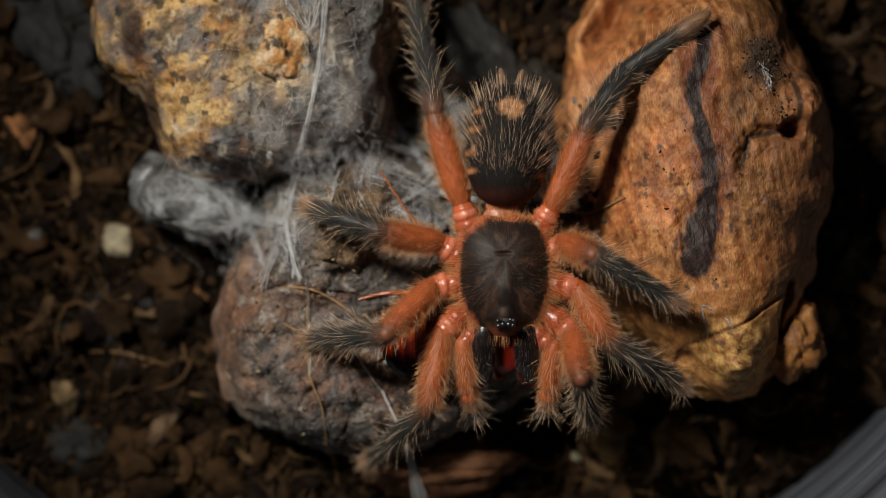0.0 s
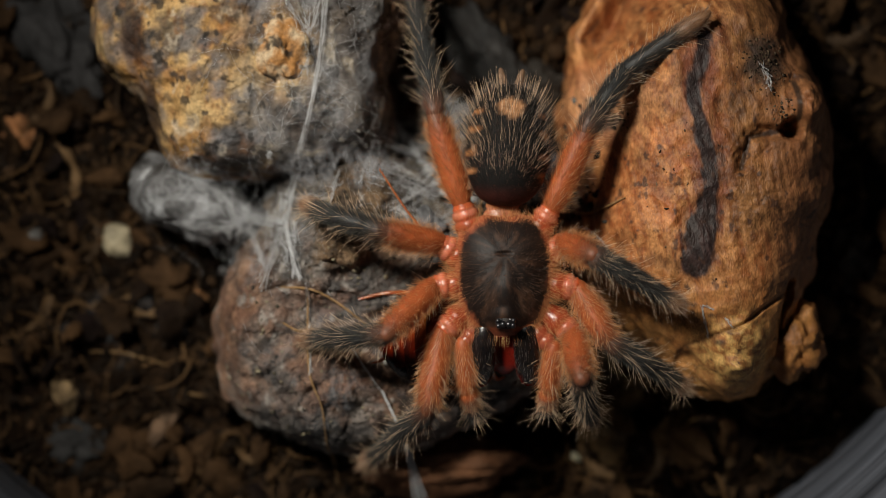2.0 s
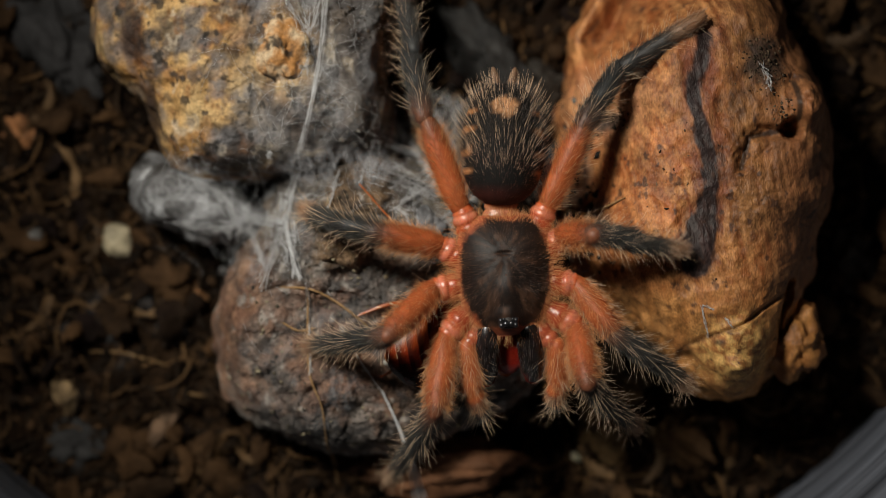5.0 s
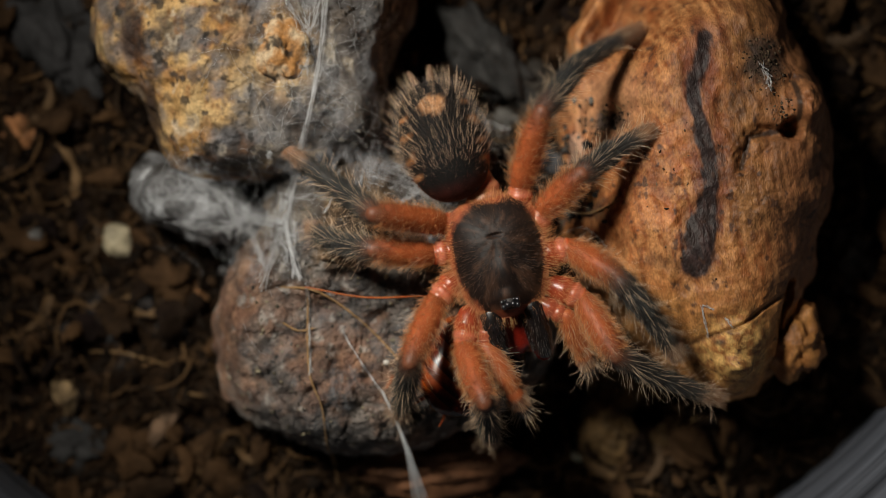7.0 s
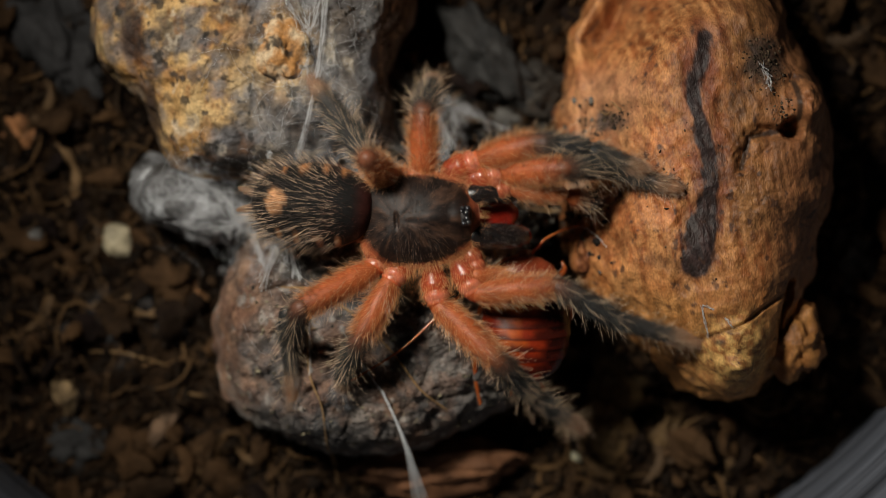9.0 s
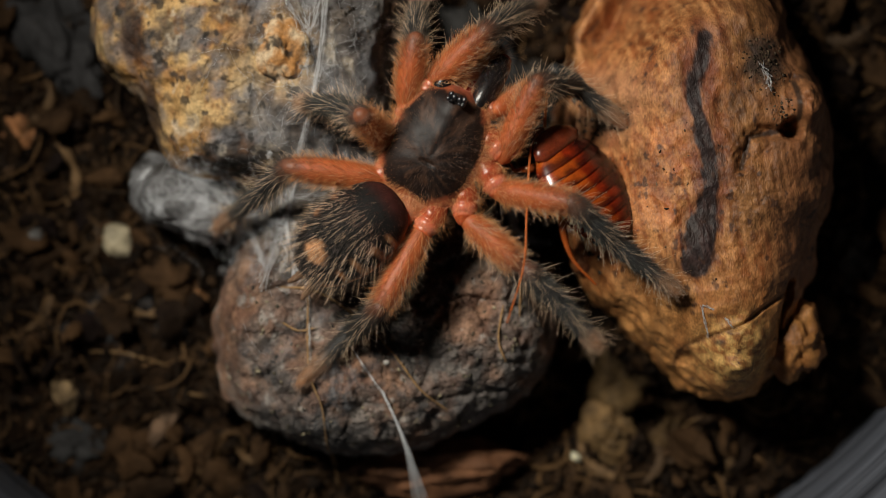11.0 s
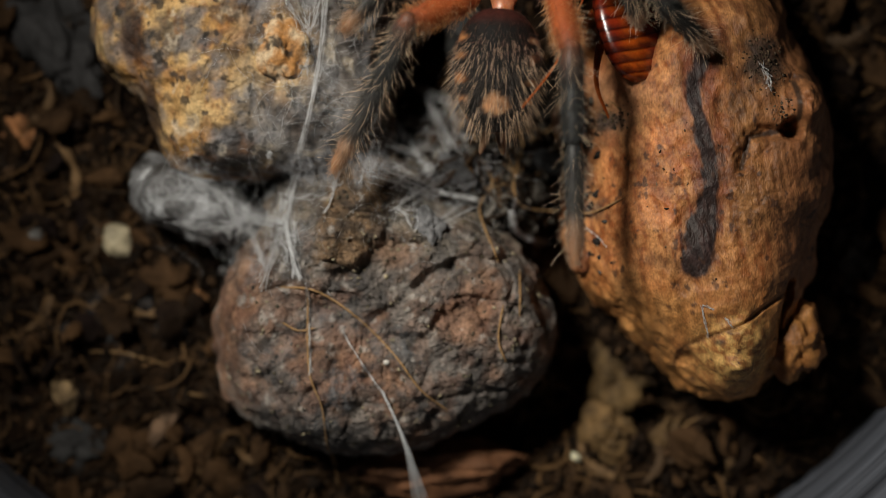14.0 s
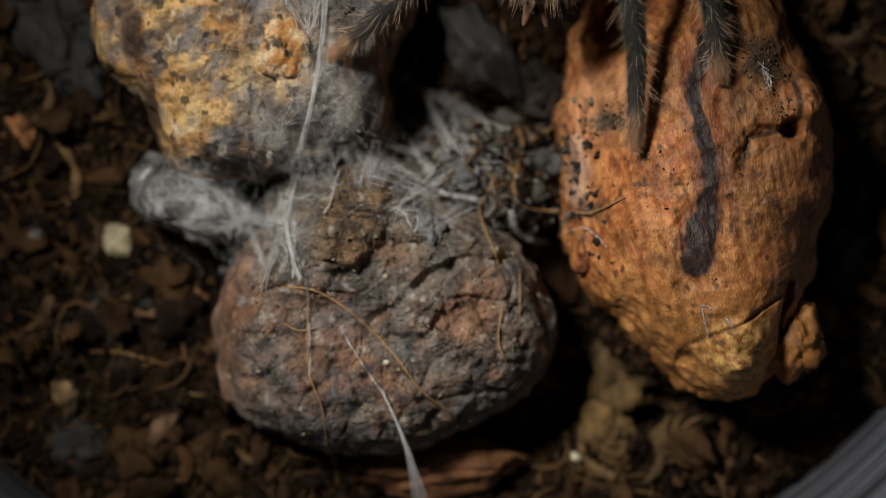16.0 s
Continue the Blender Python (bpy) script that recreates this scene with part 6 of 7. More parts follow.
    track(spider_parts["L1"][0], [(0, -3.93, 3.76, -1.16, 6, 50), (4.2, -3.93, 3.76, -1.16, 6, 50), (6.3, -3.64, 3.21, -1.21, 7, 67), (6.7, -3.94, 3.58, -1.17, 6, 57), (7, -4.17, 3.86, -1.15, 5, 53), (7.5, -4.49, 4.06, -1.13, 5, 54), (8, -3.97, 4.05, -1.15, 5, 43), (8.5, -3.27, 3.66, -1.2, 7, 26), (9, -3.13, 5.19, -1.11, 5, 6), (9.2, -3.14, 5.08, -1.12, 5, 6), (9.9, -2.96, 4, -1.18, 6, 3), (10.6, -2.9, 2.93, -1.3, 9, -3), (11.3, -3.17, 2, -1.54, 14, -17), (11.7, -2.62, 1.38, -2.11, 28, 10), (12, -2.65, 1.68, -1.71, 18, 12), (12.5, -2.56, 1.69, -1.71, 18, 16), (13, -3.13, 1.83, -1.61, 16, -12), (13.5, -3.01, 2.2, -1.46, 12, -9), (14, -3.1, 2.11, -1.49, 13, -14), (14.5, -4.26, 2.34, -1.96, 24, -68), (15, -3.37, 2.17, -1.51, 14, -33), (15.5, -3, 2.47, -1.38, 11, -13), (16, -2.83, 2.54, -1.37, 10, 11)])
    track(spider_parts["L1"][1], [(0, -5.91, 5.24, -1.13, 53, 5), (4.2, -5.91, 5.24, -1.13, 53, 5), (6.3, -6.03, 4.28, -0.89, 7, 14), (6.7, -6.08, 4.92, -0.93, 19, 19), (7, -6.21, 5.34, -0.94, 25, 17), (7.5, -6.61, 5.67, -0.89, 7, 16), (8, -5.72, 5.87, -1, 49, 10), (8.5, -4.32, 5.75, -1.55, 69, 19), (9, -3.4, 7.7, -0.94, 31, 0), (9.2, -3.42, 7.63, -0.91, 12, 6), (9.9, -3.1, 6.45, -0.93, 13, -4), (10.6, -2.8, 5.35, -0.94, 14, -14), (11.3, -2.47, 4.34, -0.92, 15, -24), (11.7, -3.09, 3.52, -1, 35, -22), (12, -3.2, 3.97, -1.07, 51, -24), (12.5, -3.19, 3.82, -1.49, 66, 8), (13, -2.57, 4.02, -1.35, 61, 9), (13.5, -2.56, 4.46, -1.49, 67, 13), (14, -2.41, 4.32, -1.48, 66, 17), (14.5, -1.98, 3, -1.47, 66, 21), (15, -1.9, 4.05, -1.46, 65, 23), (15.5, -2.29, 4.73, -1.44, 64, 29), (16, -3.15, 4.84, -1.42, 63, 36)])
    track(spider_parts["L1"][2], [(0, -6.25, 8.82, 3.51, -54, 14), (4.2, -6.25, 8.82, 3.51, -54, 14), (6.3, -7.67, 10.36, -0.14, -20, 60), (6.7, -8.09, 10.45, 1.02, -34, 55), (7, -7.91, 10.71, 1.56, -32, 49), (7.5, -8.41, 11.78, -0.18, -31, 31), (8, -6.48, 10.18, 3.57, -4, 13), (8.5, -5.07, 7.96, 3.57, -4, 16), (9, -3.43, 13.01, 2.16, -37, -2), (9.2, -4, 13.68, 0.38, -22, -27), (9.9, -2.71, 12.31, 0.49, -34, -26), (10.6, -1.38, 11.03, 0.56, -45, -26), (11.3, -0.03, 9.79, 0.54, -56, -25), (11.7, -1.2, 8.12, 2.39, -60, -18), (12, -1.67, 7.45, 3.5, -60, -19), (12.5, -3.51, 6.12, 3.46, -54, 0), (13, -2.98, 6.91, 3.43, -53, -2), (13.5, -3.07, 6.76, 3.4, -52, -1), (14, -3.06, 6.65, 3.38, -52, -1), (14.5, -2.79, 5.34, 3.36, -51, 0), (15, -2.84, 6.43, 3.35, -51, 0), (15.5, -3.5, 7.08, 3.33, -50, 3), (16, -4.65, 7.14, 3.31, -49, 7)])
    track(spider_parts["L1"][3], [(0, -6.99, 11.79, -0.71, -71, 26), (4.2, -6.99, 11.79, -0.71, -71, 26), (6.3, -12.07, 12.84, -1.94, -21, 67), (6.7, -11.81, 13.03, -2.01, -28, 62), (7, -11.39, 13.7, -1.29, -23, 57), (7.5, -10.81, 15.77, -2.95, -21, 24), (8, -7.73, 15.71, 3.18, -5, -1), (8.5, -6.52, 13.17, 3.17, -28, 14), (9, -3.34, 17.01, -0.94, 10, -22), (9.2, -1.72, 18.08, -1.45, 14, -41), (9.9, -1.15, 15.68, -2.26, 0, -37), (10.6, -0.05, 13.89, -2.71, -38, -32), (11.3, 1.2, 12.43, -3.88, -62, -23), (11.7, -0.38, 10.62, -2.24, -58, -19), (12, -0.82, 9.95, -1.13, -58, -20), (12.5, -3.5, 9.29, -0.9, -62, -6), (13, -2.85, 10.16, -0.98, -62, -3), (13.5, -3.01, 10.11, -1.03, -61, -2), (14, -3.02, 10.08, -1.06, -59, -1), (14.5, -2.8, 8.87, -1.09, -58, -0), (15, -2.84, 10.05, -1.12, -56, -1), (15.5, -3.7, 10.79, -1.15, -55, 3), (16, -5.1, 10.93, -1.17, -53, 6)])
    track(spider_parts["L2"][0], [(0, -3.81, 1.07, -1.24, 8, 80), (4.2, -3.81, 1.07, -1.24, 8, 80), (6.3, -3.14, 0.98, -1.35, 10, 85), (6.7, -3.43, 1, -1.3, 9, 84), (7, -3.67, 0.99, -1.26, 8, 92), (7.5, -2.63, 1.35, -1.5, 13, 115), (8, -2.71, 0.42, -1.52, 14, 50), (8.5, -3.74, 1.56, -1.22, 7, 31), (9, -4.05, 3.38, -1.1, 5, 15), (9.2, -3.56, 3.15, -1.12, 5, 4), (9.9, -3.51, 1.85, -1.2, 7, 8), (10.6, -3.3, 0.61, -1.38, 11, 15), (11.3, -2.48, -0.09, -1.88, 22, 40), (11.7, -2.45, 1.92, -1.77, 20, 134), (12, -2.03, 1.1, -1.82, 21, 94), (12.5, -2.43, 1.64, -1.65, 17, 123), (13, -2.39, 2.19, -2.22, 31, 140), (13.5, -1.96, 1.61, -2.24, 31, 113), (14, -2.14, 1.93, -2.32, 33, 126), (14.5, -3.36, 1.85, -1.5, 13, 177), (15, -3.22, 2.55, -2.36, 34, 174), (15.5, -2.17, 0.88, -3.01, 54, 85), (16, -1.97, 0.87, -1.89, 22, 85)])
    track(spider_parts["L2"][1], [(0, -6.34, 1.48, -0.91, 11, 29), (4.2, -6.34, 1.48, -0.91, 11, 29), (6.3, -5.66, 1.19, -0.91, 12, 46), (6.7, -6.18, 1.46, -0.86, 8, 43), (7, -6.19, 0.86, -0.96, 35, 44), (7.5, -4.87, 0.29, -0.97, 51, 87), (8, -4.58, 2.02, -0.95, 35, 73), (8.5, -5.08, 3.81, -0.89, 8, 38), (9, -4.73, 5.84, -0.92, 23, 12), (9.2, -3.7, 5.74, -0.97, 50, 93), (9.9, -3.48, 4.18, -1.33, 45, 58), (10.6, -3.7, 2.61, -1.17, 27, 27), (11.3, -4.02, 1.69, -0.91, 10, 10), (11.7, -4.21, 0.29, -0.89, 8, 5), (12, -4.44, 0.78, -0.99, 34, 7), (12.5, -4.46, 0.15, -1.04, 45, 21), (13, -3.77, 0.33, -1.05, 43, 26), (13.5, -3.93, 0.59, -1.08, 46, 29), (14, -3.8, 0.48, -1.09, 48, 31), (14.5, -3.38, -0.83, -1.11, 49, 33), (15, -3.36, 0.26, -1.12, 50, 35), (15.5, -3.57, 0.89, -1.13, 51, 41), (16, -4.23, 0.96, -1.14, 52, 47)])
    track(spider_parts["L2"][2], [(0, -9.05, 6.2, 0.13, -17, 59), (4.2, -9.05, 6.2, 0.13, -17, 59), (6.3, -9.52, 4.94, 0.22, -5, 37), (6.7, -10.14, 5.67, -0.1, -5, 36), (7, -9.32, 4.21, 2.14, -5, 28), (7.5, -8.29, 0.45, 3.22, -19, 62), (8, -8.85, 3.34, 2.18, -5, 35), (8.5, -8.51, 8.16, -0.16, -47, 18), (9, -5.75, 10.88, 1.23, -5, -10), (9.2, -7.22, 5.56, 3.11, -64, 63), (9.9, -6.45, 6.04, 2.08, -64, 45), (10.6, -5.7, 6.53, 1.02, -61, 28), (11.3, -4.94, 7.04, -0.08, -56, 16), (11.7, -4.74, 5.85, -0.2, -56, 8), (12, -4.96, 5.23, 1.91, -56, 6), (12.5, -5.84, 3.72, 2.6, -56, 15), (13, -5.47, 3.91, 2.4, -55, 13), (13.5, -5.69, 3.88, 2.57, -54, 10), (14, -5.63, 3.63, 2.62, -53, 8), (14.5, -5.28, 2.18, 2.66, -53, 7), (15, -5.31, 3.14, 2.7, -52, 5), (15.5, -5.73, 3.52, 2.73, -51, 7), (16, -6.6, 3.31, 2.75, -51, 9)])
    track(spider_parts["L2"][3], [(0, -12.64, 8.35, -1.25, -34, 57), (4.2, -12.64, 8.35, -1.25, -34, 57), (6.3, -12.13, 8.34, -0.25, -25, 40), (6.7, -12.64, 9.12, -0.62, -44, 39), (7, -11.39, 8.07, 1.7, -27, 22), (7.5, -11.79, 2.34, 1.87, -23, 58), (8, -11.35, 6.95, 1.76, -6, 23), (8.5, -9.6, 10.41, -3.54, 31, -21), (9, -4.92, 15.35, 0.81, -6, -25), (9.2, -8.88, 6.41, -0.75, -60, 51), (9.9, -7.79, 7.4, -1.73, -59, 39), (10.6, -6.7, 8.39, -2.73, -58, 27), (11.3, -5.62, 9.4, -3.75, -56, 17), (11.7, -5.08, 8.37, -3.86, -49, 7), (12, -5.24, 7.71, -1.74, -55, 9), (12.5, -6.46, 6.12, -1.08, -55, 10), (13, -6.04, 6.44, -1.28, -54, 4), (13.5, -6.13, 6.5, -1.11, -58, 0), (14, -5.99, 6.34, -1.07, -56, -1), (14.5, -5.6, 4.96, -1.03, -55, -2), (15, -5.54, 6.01, -1, -53, -4), (15.5, -6.05, 6.46, -0.98, -52, -2), (16, -7.03, 6.32, -0.96, -50, 1)])
    track(spider_parts["L3"][0], [(0, -3.05, -0.92, -1.35, 10, 126), (4.2, -3.05, -0.92, -1.35, 10, 126), (6.3, -3.59, -1.59, -1.23, 7, 150), (6.7, -3.23, -0.97, -1.32, 9, 150), (7, -2.99, -0.7, -1.4, 11, 142), (7.5, -2.77, -0.37, -1.52, 14, 144), (8, -2.17, -0.98, -1.64, 16, 96), (8.5, -3.35, -1.06, -1.29, 9, 47), (9, -3.19, -1.54, -1.39, 11, 14), (9.2, -3.28, -1.59, -1.4, 11, 2), (9.9, -2.99, -2.43, -1.81, 20, 13), (10.6, -1.84, -1.23, -2.69, 43, 85), (11.3, -2.61, 0.02, -1.76, 19, 148), (11.7, -3.31, -1.15, -1.29, 9, 171), (12, -3.02, -0.63, -1.41, 11, 149), (12.5, -3.23, -0.81, -1.35, 10, 166), (13, -3.22, -0.62, -1.39, 11, 171), (13.5, -3.19, -0.6, -1.4, 11, 168), (14, -2.77, -0.04, -1.67, 17, 153), (14.5, -2.81, 0.15, -1.79, 20, 159), (15, -2.3, 0.08, -2.12, 28, 140), (15.5, -2.22, -0.09, -1.96, 24, 133), (16, -2.72, -0.52, -1.49, 13, 135)])
    track(spider_parts["L3"][1], [(0, -5.03, -2.47, -1.07, 62, 65), (4.2, -5.03, -2.47, -1.07, 62, 65), (6.3, -4.85, -3.78, -0.98, 52, 126), (6.7, -4.43, -3.16, -0.95, 34, 124), (7, -4.49, -2.67, -0.95, 34, 121), (7.5, -4.22, -2.4, -0.91, 15, 113), (8, -4.66, -1.25, -0.9, 8, 93), (8.5, -5.18, 0.7, -0.92, 22, 101), (9, -3.79, 0.94, -0.91, 14, 86), (9.2, -3.3, 0.95, -0.93, 28, 85), (9.9, -3.36, -0.08, -1.05, 40, 80), (10.6, -3.55, -1.12, -1.12, 51, 73), (11.3, -3.82, -2.12, -1.08, 62, 60), (11.7, -3.66, -3.75, -1, 53, 33), (12, -4.25, -2.9, -1.11, 63, 45), (12.5, -3.79, -3.32, -0.99, 52, 72), (13, -3.57, -3.14, -0.95, 41, 90), (13.5, -3.7, -3.09, -0.92, 42, 102), (14, -3.85, -2.26, -0.93, 46, 96), (14.5, -3.68, -2.13, -0.92, 45, 97), (15, -3.77, -1.67, -0.92, 45, 96), (15.5, -3.94, -1.71, -0.91, 45, 99), (16, -4.51, -2.31, -0.91, 45, 102)])
    track(spider_parts["L3"][2], [(0, -7.29, -1.42, 3.6, -6, 60), (4.2, -7.29, -1.42, 3.6, -6, 60), (6.3, -7.59, -5.8, 3.21, -38, 126), (6.7, -8.2, -5.72, 2, -40, 115), (7, -8.41, -5.02, 2.02, -33, 113), (7.5, -9.15, -4.46, 0.47, -22, 90), (8, -10.17, -1.53, -0.14, -28, 74), (8.5, -10.16, -0.28, 1.08, -56, 89), (9, -9.1, 1.28, 0.38, -64, 80), (9.2, -8.08, 1.33, 1.6, -70, 104), (9.9, -7.36, 0.6, 2.3, -61, 95), (10.6, -6.65, -0.14, 2.95, -52, 90), (11.3, -5.99, -0.88, 3.56, -43, 87), (11.7, -5.45, -1.08, 3.3, -37, 96), (12, -5.92, -1.24, 3.6, -42, 111), (12.5, -6.98, -2.28, 3.23, -42, 113), (13, -7.62, -3.08, 2.65, -36, 128), (13.5, -8.25, -4.89, 2.67, -4, 150), (14, -7.58, -2.57, 3.03, -26, 143), (14.5, -7.4, -2.5, 3.03, -27, 142), (15, -7.51, -1.99, 3.03, -25, 140), (15.5, -7.67, -2.23, 3.03, -23, 141), (16, -8.22, -3.03, 3.02, -20, 142)])
    track(spider_parts["L3"][3], [(0, -10.76, 0.59, 3.19, -15, 59), (4.2, -10.76, 0.59, 3.19, -15, 59), (6.3, -9.66, -7.36, 0.98, -23, 121), (6.7, -9.9, -6.6, -0.55, -4, 111), (7, -10.54, -6.07, 0.01, -11, 106), (7.5, -12.38, -4.7, -1.1, 6, 66), (8, -13.51, -0.79, -2.14, 11, 26), (8.5, -12.5, -0.26, -2.42, -58, 94), (9, -10.86, 1.61, -3.36, -68, 66), (9.2, -9.46, 0.98, -2.29, -65, 115), (9.9, -9.14, 0.47, -1.03, -54, 111), (10.6, -9.12, -0.16, -0.24, -51, 108), (11.3, -9, -0.75, 0.71, -45, 106), (11.7, -8.69, -1.42, 0.88, -39, 124), (12, -8.7, -2.32, 0.88, -37, 126), (12.5, -9.71, -3.41, 0.58, -7, 133), (13, -10.47, -5.49, 0.3, -5, 142), (13.5, -11.13, -9.61, 2.3, -6, 137), (14, -9.99, -5.74, 1.26, -5, 141), (14.5, -9.49, -5.17, 1.31, -7, 146), (15, -9.7, -4.56, 1.44, -12, 146), (15.5, -9.83, -4.84, 1.59, -18, 150), (16, -10.33, -5.72, 1.76, -23, 154)])
    track(spider_parts["L4"][0], [(0, -2.76, -3.24, -1.26, 8, 146), (4.2, -2.76, -3.24, -1.26, 8, 146), (6.3, -2.61, -3.03, -1.3, 9, 167), (6.7, -2.47, -2.44, -1.42, 11, 167), (7, -2.55, -2.79, -1.34, 10, 167), (7.5, -2.65, -2, -1.56, 15, 183), (8, -2.79, -1.79, -1.69, 18, 189), (8.5, -2.39, -3, -1.34, 10, 91), (9, -1.82, -3.85, -1.64, 17, 43), (9.2, -1.6, -3.88, -1.78, 20, 49), (9.9, -1.11, -2.7, -2.04, 26, 101), (10.6, -1.91, -2.05, -1.66, 17, 144), (11.3, -2.44, -2.57, -1.39, 11, 159), (11.7, -2.77, -3.38, -1.24, 8, 157), (12, -2.86, -3.41, -1.24, 7, 147), (12.5, -2.99, -3.79, -1.2, 7, 153), (13, -2.68, -3.65, -1.22, 7, 173), (13.5, -2.66, -3.39, -1.25, 8, 172), (14, -2.69, -3.98, -1.19, 6, 175), (14.5, -2.7, -3.87, -1.2, 7, 173), (15, -2.76, -3.79, -1.21, 7, 168), (15.5, -2.83, -4.12, -1.18, 6, 169), (16, -2.91, -4.08, -1.18, 6, 164)])
    track(spider_parts["L4"][1], [(0, -4.21, -5.39, -0.9, 6, 155), (4.2, -4.21, -5.39, -0.9, 6, 155), (6.3, -3.2, -5.59, -0.89, 6, 147), (6.7, -3.12, -5.03, -0.89, 6, 147), (7, -3.08, -5.19, -0.97, 32, 151), (7.5, -2.51, -4.43, -0.95, 30, 171), (8, -2.38, -3.65, -2.1, 64, 178), (8.5, -4.87, -2.52, -2.23, 69, 170), (9, -3.12, -1.66, -2.23, 68, 132), (9.2, -3.43, -1.85, -2.35, 74, 179), (9.9, -2.48, -2.56, -2.05, 46, 123), (10.6, -2.62, -3.75, -1.2, 20, 112), (11.3, -3.58, -5.04, -0.88, 6, 108), (11.7, -3.7, -5.71, -0.95, 24, 113), (12, -4.18, -5.54, -0.93, 21, 122), (12.5, -4.11, -6.06, -0.92, 22, 130), (13, -2.65, -6.1, -1.23, 42, 108), (13.5, -2.63, -5.85, -1.29, 43, 104), (14, -2.79, -6.48, -1.02, 38, 119), (14.5, -2.87, -6.27, -1.07, 39, 139), (15, -3.22, -6.26, -0.96, 37, 128), (15.5, -3.43, -6.74, -0.84, 25, 136), (16, -3.88, -6.99, -0.85, 5, 148)])
    track(spider_parts["L4"][2], [(0, -7.22, -12.06, -0, -13, 145), (4.2, -7.22, -12.06, -0, -13, 145), (6.3, -7.58, -12.15, -0.18, -24, 134), (6.7, -7.43, -11.68, -0.11, -3, 130), (7, -6.25, -10.89, 3, -30, 130), (7.5, -3.57, -11.03, 2.72, -54, 171), (8, -2.46, -6.53, 3.54, -45, 185), (8.5, -5.28, -4.82, 3.52, -56, 149), (9, -4.9, -3.27, 3.51, -48, 122), (9.2, -3.51, -3.6, 3.54, -36, 150), (9.9, -6.02, -4.88, 2.35, -44, 150), (10.6, -8.55, -6.19, 1.13, -53, 150), (11.3, -11.11, -7.54, -0.15, -61, 150), (11.7, -10.05, -8.47, 2.16, -52, 149), (12, -10.25, -9.33, 1.7, -48, 144), (12.5, -9.59, -10.62, 1.89, -40, 133), (13, -7.69, -7.64, 3.64, -18, 147), (13.5, -7.63, -6.97, 3.73, -45, 163), (14, -7.9, -9.19, 3.68, -27, 157), (14.5, -6.55, -10.47, 3.67, -22, 152), (15, -7.88, -9.92, 3.74, -43, 136), (15.5, -8.23, -11.73, 2.66, -40, 141), (16, -8.12, -13.82, -0.05, -23, 143)])
    track(spider_parts["L4"][3], [(0, -10.85, -17.2, -1.45, 11, 124), (4.2, -10.85, -17.2, -1.45, 11, 124), (6.3, -11.42, -16.29, -3, 11, 99), (6.7, -11.62, -15.87, -0.35, -9, 94), (7, -10.29, -14.42, -0.06, -35, 108), (7.5, -4.22, -15.03, -2.81, -59, 175), (8, -2.04, -10.69, -0.78, -36, 182), (8.5, -6.47, -7.07, -1.29, -28, 142), (9, -7.5, -4.91, -0.53, -32, 122), (9.2, -6.12, -8.06, -0.32, -23, 152), (9.9, -8.22, -8.65, -2.03, -31, 151), (10.6, -10.37, -9.33, -3.76, -40, 150), (11.3, -12.56, -10.09, -5.53, -49, 149), (11.7, -12.2, -12.03, -3.11, -56, 143), (12, -12.9, -13, -3.29, -53, 145), (12.5, -13.34, -14.17, -2.44, -30, 136), (13, -11.01, -12.72, 1.68, -4, 153), (13.5, -8.89, -11.2, -0.73, -23, 151), (14, -10.1, -14.27, 0.81, -17, 154), (14.5, -9.42, -15.98, 1.27, -4, 155), (15, -11.04, -13.21, -0.51, -40, 129), (15.5, -11.25, -15.43, -1.34, -36, 132), (16, -11.63, -18.46, -2.52, -33, 133)])
    track(spider_parts["RP"][0], [(0, 1.91, 4.25, -1.24, 7, -42), (4.2, 1.91, 4.25, -1.24, 7, -42), (6.3, 2, 4.63, -1.2, 7, -29), (6.7, 1.96, 4.8, -1.19, 6, -22), (7, 1.99, 4.96, -1.18, 6, -20), (7.5, 2.17, 5.54, -1.14, 5, -19), (8, 2.05, 4.82, -1.19, 6, -26), (8.5, 2.86, 5.16, -1.14, 5, -45), (9, 2.83, 4.36, -1.17, 6, -69), (9.2, 2.64, 4.46, -1.17, 6, -62), (9.9, 2.27, 4.31, -1.21, 7, -58), (10.6, 1.93, 4.13, -1.25, 8, -54), (11.3, 1.63, 3.93, -1.29, 9, -49), (11.7, 1.4, 3.78, -1.34, 10, -60), (12, 1.82, 4.02, -1.26, 8, -61), (12.5, 1.63, 3.91, -1.29, 9, -73), (13, 1.38, 3.77, -1.34, 10, -60), (13.5, 1.16, 3.88, -1.38, 11, -88), (14, 1.18, 3.89, -1.38, 11, -88), (14.5, 1.68, 3.87, -1.29, 9, -114), (15, 1.4, 3.9, -1.33, 10, -89), (15.5, 1.28, 3.7, -1.37, 10, -58), (16, 1.32, 3.33, -1.43, 12, -26)])
